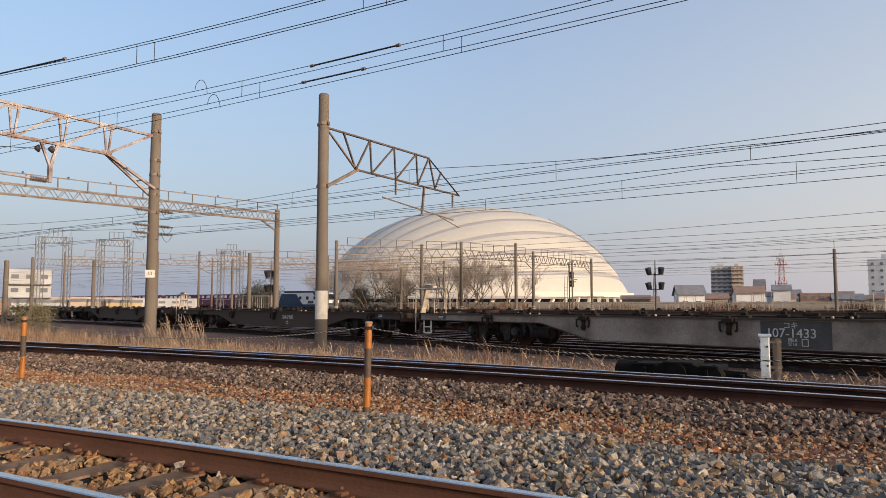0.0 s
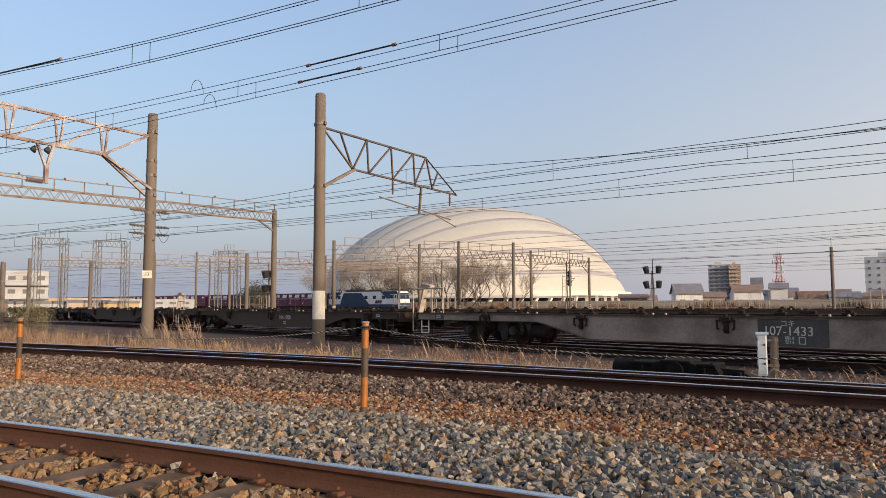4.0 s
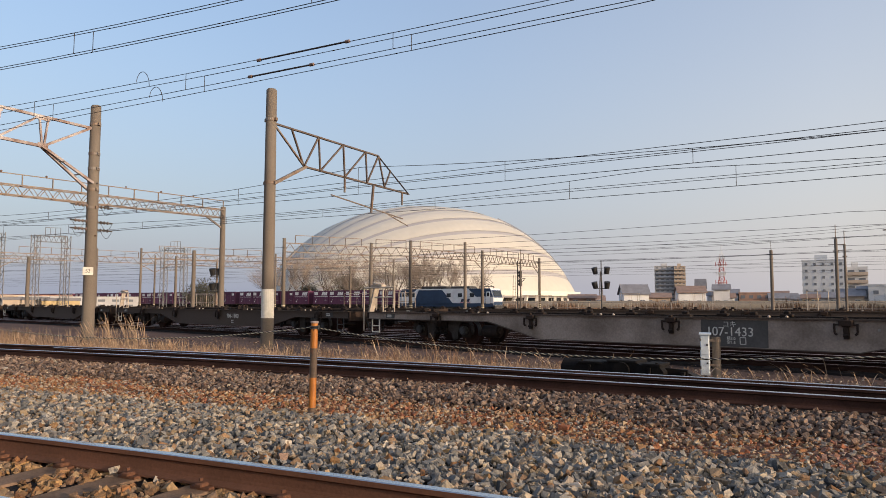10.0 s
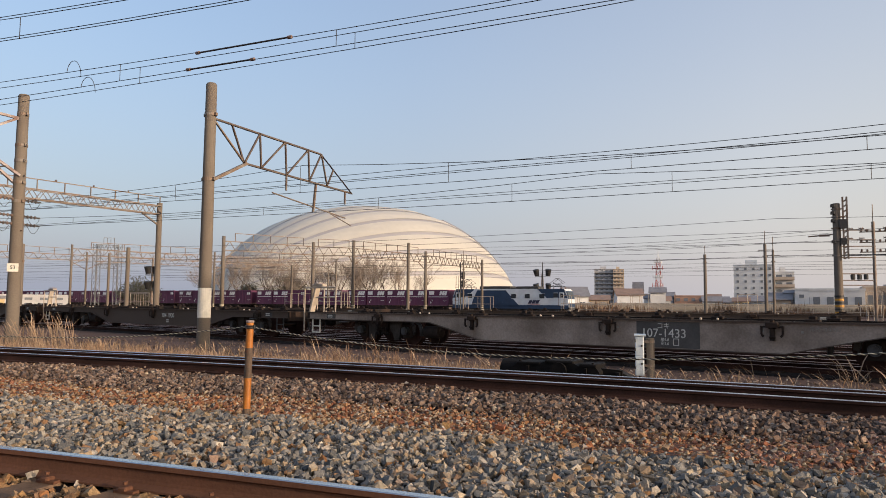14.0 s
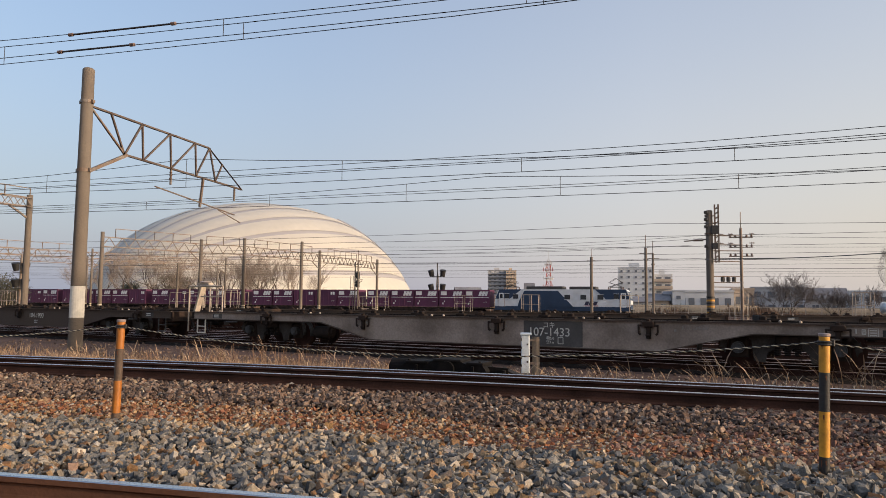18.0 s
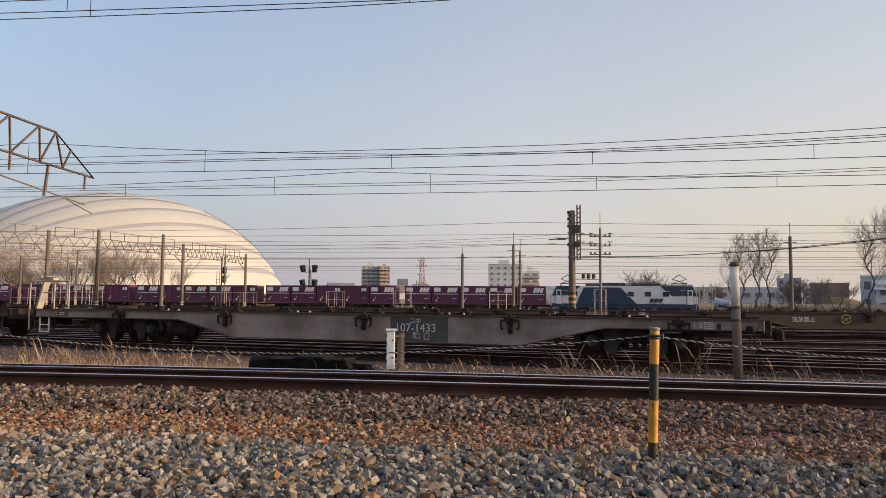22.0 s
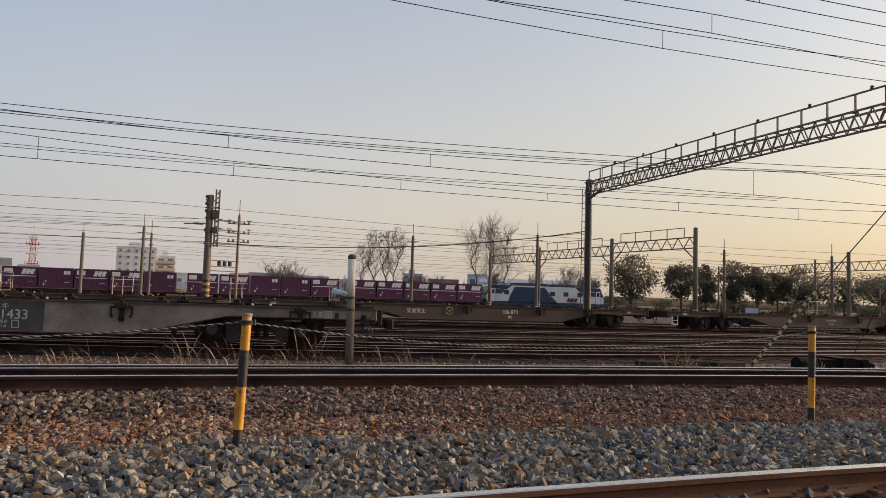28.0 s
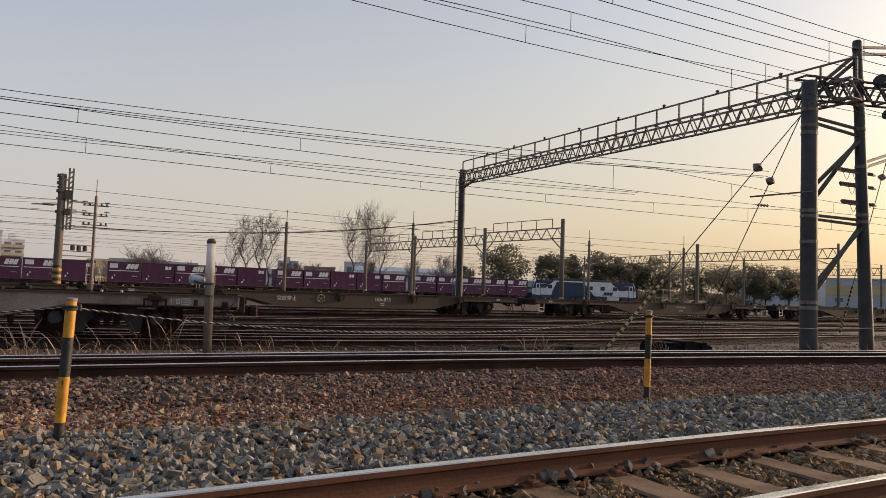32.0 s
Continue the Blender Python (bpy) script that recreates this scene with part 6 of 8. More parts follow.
def sinuous_tree(x, y, h, w, seed, label, z=0.1):
    """A winding trunk with rising side limbs, an airy rounded crown of fine twigs and hanging seed balls."""
    rng = random.Random(seed)
    e = thing("bare_tree", pose(x, y, z), label, "tree", "bare trees")
    limbs, fine = Geo(), Geo()
    up = Vector((0, 0, 1))

    def aside():
        return Vector((rng.uniform(-1, 1), rng.uniform(-1, 1), rng.uniform(-0.3, 0.5)))

    def shoot(p, d, length, r, level):
        n = (6, 4, 3)[level]
        for i in range(n):
            d = (d + aside() * (0.34, 0.38, 0.42)[level] + up * 0.12).normalized()
            q = p + d * (length / n)
            (limbs if level == 0 else fine).cyl(p, q, r * (1 - i / n * 0.7), r * (1 - (i + 1) / n * 0.7), n=5 if level == 0 else 3, caps=False)
            p = q
            if level < 2:
                for k in range(2):
                    t = aside()
                    t = (t - d * t.dot(d)).normalized()
                    shoot(p, (d * 0.6 + t * 0.8 + up * 0.15).normalized(), length * rng.uniform(0.3, 0.55), r * 0.42, level + 1)

    ph, amp = rng.uniform(0, 6.28), 0.035 * h
    lean = rng.uniform(-0.05, 0.05)
    pts = [Vector((amp * math.sin(ph + i * 1.05) * min(1, i / 3) + lean * h * i / 12, amp * 0.8 * math.cos(ph * 2 + i * 0.8) * min(1, i / 3), h * 0.90 * i / 12 - 0.2 * (i == 0))) for i in range(13)]
    for i, (a, b) in enumerate(zip(pts, pts[1:])):
        limbs.cyl(a, b, h * 0.0115 * (1 - i / 13.5), h * 0.0115 * (1 - (i + 1) / 13.5), n=8, caps=False)
        f = (i + 1) / 12
        if f > 0.33:
            for k in range(2):
                az = rng.uniform(0, 6.283)
                shoot(b, Vector((math.cos(az), math.sin(az), rng.uniform(0.5, 1.2))).normalized(), w * (0.62 - 0.40 * abs(f - 0.58)) * rng.uniform(0.75, 1.1) * (0.55 if f > 0.9 else 1), h * 0.0034, 0)
    part("trunk", limbs, BARK, e)
    part("twig_mass", fine, TWIG, e)
    balls = Geo()
    for q in rng.sample(fine.v, 160):
        b = rng.uniform(0.035, 0.06)
        c = (q[0], q[1], q[2] - 0.12)
        balls.add([(c[0] + b, c[1], c[2]), (c[0] - b, c[1], c[2]), (c[0], c[1] + b, c[2]), (c[0], c[1] - b, c[2]), (c[0], c[1], c[2] + b * 1.3), (c[0], c[1], c[2] - b * 1.3)], [(0, 2, 4), (2, 1, 4), (1, 3, 4), (3, 0, 4), (2, 0, 5), (1, 2, 5), (3, 1, 5), (0, 3, 5)])
    tagged(part("seed_ball", balls, DRY_BANK, e, "pale dry seed balls"), kind="stuff")


def evergreen(x, y, h, w, seed, label="dense dark evergreen street tree", m=None, z=0.1, bare=0.22):
    rng = np.random.default_rng(seed)
    e = thing("evergreen_tree", pose(x, y, z), label, "tree", "evergreen trees")
    tr = Geo().cyl((0, 0, -0.2), (0.1, 0, h * 0.55), 0.022 * h, 0.012 * h, n=7)
    for k in range(7):
        a = k * 2.4
        tr.cyl((0.05, 0, h * (0.25 + 0.04 * k)), (math.cos(a) * w * 0.33, math.sin(a) * w * 0.33, h * (0.45 + 0.06 * k)), 0.010 * h, 0.004 * h, n=5)
    part("trunk", tr, BARK, e)
    lob = []
    while len(lob) < 64:
        q = rng.uniform(-1, 1, 3)
        if q[0] ** 2 + q[1] ** 2 + (q[2] if q[2] > 0 else 0.7 * q[2]) ** 2 > 1:
            continue
        mid = (1 + bare) / 2 + 0.04
        t = 1 - 0.35 * max(0.0, -q[2])
        lob.append((q[0] * w * 0.46 * t, q[1] * w * 0.44 * t, h * (mid + q[2] * (0.95 - mid)), rng.uniform(0.09, 0.20) * w))
    V, F = [], []
    per = 78
    for (a, b, c, r) in lob:
        d = rng.normal(size=(per, 3))
        d /= np.linalg.norm(d, axis=1)[:, None]
        rr = r * rng.uniform(0.4, 1.25, (per, 1))
        p = np.array([a, b, c]) + d * rr * np.array([1, 1, 0.85])
        for q in p:
            if q[2] > h or q[2] < h * bare:
                continue
            u = rng.normal(size=3)
            u /= np.linalg.norm(u)
            v = np.cross(u, rng.normal(size=3))
            v /= np.linalg.norm(v)
            s = rng.uniform(0.10, 0.22) * (h / 8)
            k = len(V)
            V += [tuple(q - u * s), tuple(q + v * s * 0.6), tuple(q + u * s), tuple(q - v * s * 0.6)]
            F.append((k, k + 1, k + 2, k + 3))
    me = bpy.data.meshes.new("crown")
    me.from_pydata(V, [], F)
    part("crown", me, m or HAZY_LEAF, e)
    return e


TREES = ((17.9, 113.5, 7.0, 0.95, 6), (24.8, 112.3, 4.8, 0.95, 6), (40.2, 107.9, 5.4, 0.85, 4), (51.5, 106, 7.0, 0.6, 1), (30, 112, 5.0, 0.7, 2), (63, 101, 8.2, 0.6, 2), (68, 103, 7.2, 0.6, 2), (59, 104, 6.6, 0.6, 2),
         (-89.8, 107.6, 11.4, 0.55, 3), (-85.0, 111.4, 12.4, 0.55, 4), (-80.0, 115.0, 11.0, 0.55, 3), (-76.3, 117.5, 11.6, 0.55, 4), (-71.0, 120.7, 13.0, 0.5, 4), (-66.2, 123.4, 11.2, 0.55, 3), (-96.0, 103.0, 10.6, 0.55, 3), (-82.5, 113.0, 8.2, 0.55, 3), (-73.5, 119.5, 10.4, 0.55, 3), (118, 106, 7.0, 0.6, 1), (43, 104, 5.6, 0.7, 3), (38.5, 108, 5.4, 0.7, 3))
for i, (x, y, h, sp, st) in enumerate(TREES):
    bare_tree(x, y, h, sp, 40 + i, "round-headed leafless tree with fine bare twigs" if h < 7.1 else "leafless tree with fine bare twigs", stems=st, low=0.3, wide=1.3 if (st > 4 and h < 7.1) or x < 0 else 1.0)
for i, (x, y, h, w) in enumerate(((31.4, 110.6, 9.4, 4.8), (32.9, 110.3, 11.6, 6.0), (34.7, 109.8, 11.9, 5.6), (36.2, 109.3, 12.2, 6.0), (48.6, 105.2, 12.6, 8.4), (51.2, 104.6, 13.8, 9.0), (53.8, 104.2, 12.6, 8.4))):
    sinuous_tree(x, y, h, w, 140 + i, "tall winding bare tree with pale seed balls on its twigs")
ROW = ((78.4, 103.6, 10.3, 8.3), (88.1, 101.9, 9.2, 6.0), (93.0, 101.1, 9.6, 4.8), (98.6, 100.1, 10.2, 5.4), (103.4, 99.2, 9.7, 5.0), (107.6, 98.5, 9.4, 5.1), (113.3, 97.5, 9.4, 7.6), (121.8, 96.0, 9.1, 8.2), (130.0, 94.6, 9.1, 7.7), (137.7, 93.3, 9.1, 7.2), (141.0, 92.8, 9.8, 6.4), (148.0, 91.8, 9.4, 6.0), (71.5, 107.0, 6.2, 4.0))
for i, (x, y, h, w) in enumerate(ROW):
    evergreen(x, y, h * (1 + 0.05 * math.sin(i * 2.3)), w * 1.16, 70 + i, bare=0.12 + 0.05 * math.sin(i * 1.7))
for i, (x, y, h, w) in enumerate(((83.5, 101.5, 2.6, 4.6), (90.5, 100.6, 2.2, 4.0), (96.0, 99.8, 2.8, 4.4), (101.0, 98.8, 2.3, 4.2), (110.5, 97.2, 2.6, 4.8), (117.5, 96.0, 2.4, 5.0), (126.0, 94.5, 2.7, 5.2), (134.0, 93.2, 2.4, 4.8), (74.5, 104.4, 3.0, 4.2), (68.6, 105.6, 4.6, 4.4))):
    evergreen(x, y, h, w, 170 + i, "low dusty green shrub under the street trees", bare=0.02, m=HAZY_LEAF if i % 2 else BUSH_LEAF)
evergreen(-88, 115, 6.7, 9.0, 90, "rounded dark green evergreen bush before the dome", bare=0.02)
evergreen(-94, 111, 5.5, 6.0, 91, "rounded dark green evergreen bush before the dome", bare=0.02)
evergreen(-64, 57, 4.2, 4.6, 92, "rounded dark green evergreen bush behind the sidings", bare=0.02)
evergreen(-34.8, 17.0, 1.5, 2.6, 93, "low yellowish green bush at the siding's edge", bare=0.02, m=BUSH_LEAF)


def block(name, x, y, w, d, h, turn, wall, label, floors, cols, win=(0.5, 0.45), roof=None, balcony=False, base=0.05, category="building", band=None):
    """A flat-roofed building with its windows, parapet and, if wanted, balconies."""
    e = thing(name, pose(x, y, base, 0, 0, turn), label, category, "distant buildings")
    part("wall", Geo().box(-w / 2, w / 2, -d / 2, d / 2, 0, h), wall, e)
    part("parapet", Geo().box(-w / 2 - 0.1, w / 2 + 0.1, -d / 2 - 0.1, d / 2 + 0.1, h, h + 0.35), roof or wall, e)
    if h > 8:
        part("roof_house", Geo().box(-w * 0.2, w * 0.1, -d * 0.2, d * 0.2, h + 0.35, h + 2.0), wall, e)
    fh, cw = h / floors, w / cols
    pane = Geo().box(-cw * win[0] / 2, cw * win[0] / 2, -0.05, 0.05, 0, fh * win[1]).mesh("window")
    sill = Geo().box(-cw * win[0] / 2 - 0.08, cw * win[0] / 2 + 0.08, -0.14, 0.05, -0.1, 0.0).mesh("sill")
    for f in range(floors):
        for c in range(cols):
            p = part("window", pane, HAZY_GLASS, e, at=pose(-w / 2 + (c + 0.5) * cw, -d / 2 - 0.02, f * fh + fh * 0.3))
            part("sill", sill, wall, p)
        if balcony:
            part("balcony", Geo().box(-w / 2, w / 2, -d / 2 - 1.1, -d / 2, f * fh, f * fh + 0.15).box(-w / 2, w / 2, -d / 2 - 1.1, -d / 2 - 1.0, f * fh, f * fh + 1.05), balcony, e)
    sp = Geo().box(-0.05, 0.05, -d / cols * 0.2, d / cols * 0.2, 0, fh * win[1]).mesh("window")
    for s in (-1, 1):
        for f in range(floors):
            for c in range(2):
                part("window", sp, HAZY_GLASS, e, at=pose(s * (w / 2 + 0.02), -d / 4 + c * d / 2, f * fh + fh * 0.3))
    return e


def house(x, y, w, d, h, rise, turn, wall, roof, label, base=0.05):
    e = thing("house", pose(x, y, base, 0, 0, turn), label, "house", "distant houses")
    part("wall", Geo().box(-w / 2, w / 2, -d / 2, d / 2, 0, h), wall, e)
    part("gable", Geo().add([(-w / 2, -d / 2, h), (-w / 2, d / 2, h), (-w / 2, 0, h + rise), (w / 2, -d / 2, h), (w / 2, d / 2, h), (w / 2, 0, h + rise)], [(0, 2, 1), (3, 4, 5), (0, 3, 5, 2), (1, 2, 5, 4)]), wall, e)
    r = Geo()
    for s in (-1, 1):
        r.add([(-w / 2 - 0.4, s * (d / 2 + 0.5), h - 0.25), (w / 2 + 0.4, s * (d / 2 + 0.5), h - 0.25), (w / 2 + 0.4, 0, h + rise + 0.12), (-w / 2 - 0.4, 0, h + rise + 0.12), (-w / 2 - 0.4, s * (d / 2 + 0.5), h - 0.1), (w / 2 + 0.4, s * (d / 2 + 0.5), h - 0.1), (w / 2 + 0.4, 0, h + rise + 0.27), (-w / 2 - 0.4, 0, h + rise + 0.27)], [(0, 1, 2, 3), (4, 5, 6, 7), (0, 1, 5, 4), (1, 2, 6, 5), (3, 0, 4, 7)])
    part("roof", r, roof, e, "tiled roof")
    n = max(2, int(w / 2.5))
    pane = Geo().box(-0.5, 0.5, -0.05, 0.05, 0, 1.1).mesh("window")
    for f in range(max(1, int(h / 2.7))):
        for c in range(n):
            p = part("window", pane, HAZY_GLASS, e, at=pose(-w / 2 + (c + 0.5) * w / n, -d / 2 - 0.02, 0.9 + f * 2.7))
            part("frame", Geo().box(-0.56, 0.56, -0.03, 0.03, -0.07, 0.0).box(-0.56, 0.56, -0.03, 0.03, 1.1, 1.17).box(-0.03, 0.03, -0.08, 0.0, 0, 1.1), WALL_WHITE, p)
        for s in (-1, 1):
            part("window", pane, HAZY_GLASS, e, at=pose(s * (w / 2 + 0.02), 0, 0.9 + f * 2.7, 0, 0, 90))
    return e


block("apartment_block", -95.8, 446, 12, 14, 23.2, 12, WALL_GREY, "tall grey apartment block", 10, 4, balcony=WALL_GREY)
block("apartment_block", -86.4, 443, 6.4, 14, 22.8, 12, WALL_TAN, "tall apartment block with tan tiled balconies", 10, 3, balcony=WALL_TAN)
b = block("apartment_block", -5.9, 262, 12.2, 12, 14.8, 2, WALL_BLUE, "pale blue-white apartment block of seven storeys", 7, 5, win=(0.3, 0.36))
block("stair_tower", 3.3, 262, 6.0, 9, 12.4, 2, WALL_WHITE, "white block with open stairs and pale balconies", 5, 2, win=(0.6, 0.4), balcony=WALL_TAN)
block("low_building", 8.6, 258, 7, 9, 4.0, 0, WALL_WHITE, "low white annexe beside the apartment block", 1, 3)
block("warehouse", 14, 181, 19, 14, 5.0, -2, WALL_WHITE, "long low white warehouse", 2, 7, win=(0.35, 0.3))
block("white_building", 9.2, 131, 7.6, 9, 3.9, -3, WALL_WHITE, "small white works building with tan end wall", 1, 4)
block("white_building", 14.6, 132, 3.4, 8, 4.3, -3, WALL_TAN, "small tan works building", 1, 2)
block("low_building", 41.5, 146, 15, 8, 4.3, -8, WALL_BLUE, "pale two-storey site office with a row of windows", 2, 7, win=(0.6, 0.35))
b = block("school_building", 79.5, 145, 21.5, 11, 5.0, -20, WALL_WHITE, "long white two-storey building with a pale blue roof", 2, 9, win=(0.55, 0.42), roof=WALL_BLUE)
part("roof_slope", Geo().add([(-11.2, -6.3, 4.3), (11.2, -6.3, 4.3), (11.2, -3.0, 6.3), (-11.2, -3.0, 6.3), (11.2, 6.3, 4.3), (-11.2, 6.3, 4.3)], [(0, 1, 2, 3), (3, 2, 4, 5), (0, 3, 5), (1, 4, 2), (0, 5, 4, 1)]), WALL_BLUE, b, "pale blue metal roof")
block("low_building", 71.0, 152, 4.6, 8, 6.9, -25, WALL_BLUE, "narrow pale blue industrial building with few windows", 2, 2)
block("apartment_block", 94, 262, 7.5, 9, 10.2, -18, WALL_GREY, "pale apartment building far behind the trees", 4, 3)
block("low_building", 102, 258, 9, 9, 6.4, -18, WALL_GREY, "pale grey low-rise building far behind the trees", 2, 4)
block("low_building", 64.0, 156, 7.0, 8, 5.5, -22, WALL_BRICK, "brown low-rise building with square windows", 2, 3, win=(0.4, 0.35))
block("low_building", 26, 168, 11, 10, 5.5, -8, WALL_GREY, "grey low-rise building with square windows", 2, 4)
block("warehouse", 168, 101, 30, 14, 6.2, -58, WALL_WHITE, "big pale warehouse behind the trees", 1, 6, win=(0.3, 0.15))
block("warehouse", 160, 75, 26, 14, 5.6, -60, WALL_WHITE, "long pale warehouse with small high windows", 1, 6, win=(0.3, 0.15))
b = block("storage_hall", 152, 72, 24, 6, 6.4, -62, WALL_GREY, "pale grey storage hall with a broad yellow band", 1, 5, win=(0.3, 0.12))
part("painted_band", Geo().box(-12.02, 12.02, -3.08, -2.9, 3.2, 5.2), WALL_YELLOW, b, "broad yellow painted band")
block("grey_building", -139.0, 68, 7.0, 9, 7.4, 62, WALL_GREY, "pale grey three-storey building with open balconies", 3, 3, balcony=WALL_GREY)
block("low_building", -160, 84, 14, 8, 2.6, 60, WALL_TAN, "low tan railway building", 1, 5)
block("low_building", -170, 100, 16, 6, 2.8, 58, WALL_BRICK, "low tan railway shed", 1, 6)
block("low_building", -150, 100, 26, 10, 2.3, 58, WALL_GREY, "distant grey apartment building", 2, 9)
block("low_building", -128, 120, 16, 10, 3.2, 50, WALL_GREY, "distant pale grey apartment building", 3, 5)
for (x, y, w, h, m, lab) in ((-87.5, 38.0, 4.2, 1.75, WALL_BRICK, "low reddish railway shed"), (-88.5, 44.5, 5.6, 1.6, WALL_BLUE, "low pale grey-green railway shed"), (-86, 49.5, 4.6, 1.7, WALL_TAN, "low cream railway shed"), (-83, 52.0, 4.0, 1.6, WALL_YELLOW, "low cream railway shed")):
    block("railway_shed", x, y, w, 4.0, h, 57, m, lab, 1, 3, win=(0.4, 0.35), roof=ROOF_GREY, category="shed")
house(-41, 158, 5.4, 6, 3.4, 1.8, 25, WALL_WHITE, ROOF_GREY, "white two-storey house with a grey gable roof")
house(-36.5, 200, 7.0, 7, 4.2, 1.5, 18, WALL_WHITE, ROOF_BROWN, "white house with a brown gable roof")
house(-29, 203, 4, 5, 5.0, 1.1, 10, WALL_WHITE, ROOF_GREY, "narrow white house with a pointed roof")
block("brick_building", -22.8, 223, 8.5, 8, 4.0, 8, WALL_BRICK, "brick-coloured low-rise building with square windows", 2, 4)
house(-16.0, 222, 4, 6, 3.4, 1.1, 4, WALL_TAN, ROOF_BROWN, "orange-tan house with a brown roof")
house(-30.5, 226, 6, 7, 4.2, 1.0, 4, WALL_WHITE, ROOF_GREY, "low white house with a grey roof")
house(1, 178, 5, 6, 3.0, 1.3, 0, WALL_TAN, ROOF_GREY, "low tan house with a grey roof")
house(-54, 170, 5, 6, 1.7, 1.2, 20, WALL_TAN, ROOF_BROWN, "low house with a brown roof")
house(-42.2, 185.2, 6.7, 6.0, 2.8, 0.9, 15, WALL_TAN, ROOF_BROWN, "low wide house with a brown roof")
house(-53.9, 161.2, 6.0, 5.4, 2.6, 0.5, 18, WALL_BRICK, ROOF_BROWN, "low brown storage house with a flat brown roof")
house(-34.2, 227.4, 4.4, 4.0, 3.6, 1.1, 5, WALL_WHITE, ROOF_GREY, "small white house with a grey roof")
house(-28.7, 213.0, 3.4, 3.1, 2.9, 0.9, 12, WALL_WHITE, ROOF_BROWN, "small white house with a brown roof")
house(-35.8, 212.0, 2.4, 2.2, 5.5, 2.4, 4, WALL_WHITE, ROOF_GREY, "narrow white house with a steep pointed roof")
house(-14.5, 209.4, 6.7, 6.0, 2.7, 1.0, 8, WALL_GREY, ROOF_GREY, "grey house with a low dark roof")
house(-9.7, 199.7, 4.2, 3.7, 2.4, 0.8, 0, WALL_WHITE, ROOF_GREY, "small pale house with a grey roof")
house(-3.6, 169.9, 6.0, 5.4, 2.6, 0.8, 0, WALL_GREY, ROOF_GREY, "grey house with a dark hipped roof")
house(-6.1, 159.9, 2.8, 2.5, 2.5, 0.4, 0, WALL_YELLOW, ROOF_BROWN, "small cream house with a flat brown roof")
house(5.5, 179.9, 5.8, 5.2, 4.5, 0.4, -4, WALL_BLUE, ROOF_GREY, "pale blue-grey works house with a grey roof")
house(22.7, 183.6, 5.0, 4.5, 2.8, 0.7, -4, WALL_TAN, ROOF_GREY, "tan house with a grey roof")
house(41.6, 185.4, 7.6, 6.8, 2.2, 0.6, -6, WALL_WHITE, ROOF_GREY, "low white house with a grey roof")
house(28, 135, 6, 7, 3.0, 1.6, -8, WALL_GREY, ROOF_GREY, "grey house with a dark roof")


def radio_mast(x, y, h, w0, w1, label, red=True):
    e = thing("radio_mast", pose(x, y, 0), label, "mast", "lattice masts")
    n = 11
    for i in range(n):
        z0, z1 = h * i / n, h * (i + 1) / n
        a, b = w0 + (w1 - w0) * i / n, w0 + (w1 - w0) * (i + 1) / n
        g = Geo()
        for sx, sy in ((-1, -1), (1, -1), (1, 1), (-1, 1)):
            g.bar((sx * a, sy * a, z0), (sx * b, sy * b, z1), 0.3)
        for s in (-1, 1):
            g.bar((-a, s * a, z0), (b, s * b, z1), 0.18).bar((a, s * a, z0), (-b, s * b, z1), 0.18)
            g.bar((s * a, -a, z0), (s * b, b, z1), 0.18).bar((s * a, a, z0), (s * b, -b, z1), 0.18)
            g.bar((-b, s * b, z1), (b, s * b, z1), 0.2).bar((s * b, -b, z1), (s * b, b, z1), 0.2)
        tagged(part("mast_section", g, (MAST_RED if i % 2 else MAST_WHITE) if red else STEEL, e), kind="stuff")
    if red:
        for z, q in ((h * 0.42, 4.6), (h * 0.6, 4.2), (h * 0.78, 4.4), (h * 0.9, 3.2)):
            pf = Geo().box(-q, q, -q, q, z, z + 0.35)
            for k in range(5):
                a = -q + k * q / 2
                pf.box(a - 0.25, a + 0.25, -q - 0.4, -q + 0.1, z - 1.2, z + 2.4)
            part("platform", pf, MAST_RED if q > 4.3 else MAST_WHITE, e, "antenna platform")
        part("spire", Geo().cyl((0, 0, h), (0, 0, h + 9), 0.25, n=6), MAST_WHITE, e)


radio_mast(-97.6, 693, 46, 3.0, 1.5, "red and white lattice radio mast")
radio_mast(-250, 820, 38, 2.4, 0.6, "faint grey lattice pylon far off", False)


def lattice_portal(x0, y0, x1, y1, h, label):
    e = thing("lattice_portal", pose(0, 0, 0.05), label, "gantry", "lattice portals")
    s = 0.35
    for (x, y) in ((x0, y0), (x1, y1)):
        g = Geo()
        for sx, sy in ((-s, -s), (s, -s), (s, s), (-s, s)):
            g.bar((x + sx, y + sy, 0), (x + sx, y + sy, h), 0.07)
        n = int(h / 0.8)
        for i in range(n):
            z0, z1 = h * i / n, h * (i + 1) / n
            for q in (-s, s):
                g.bar((x - s, y + q, z0), (x + s, y + q, z1), 0.03).bar((x + q, y + s, z0), (x + q, y - s, z1), 0.03)
        part("lattice_leg", g, LATTICE_GREY, e)
    for z in (h - 0.8, h - 3.4):
        lattice(e, (x0, y0, z), (x1, y1, z), 0.7, 6, LATTICE_GREY, 0.6, 0.06, lace=0.035)
    top_rail(e, (x0 * 0.7 + x1 * 0.3, y0 * 0.7 + y1 * 0.3, h), (x0 * 0.2 + x1 * 0.8, y0 * 0.2 + y1 * 0.8, h), 0.9, 3, LATTICE_GREY)


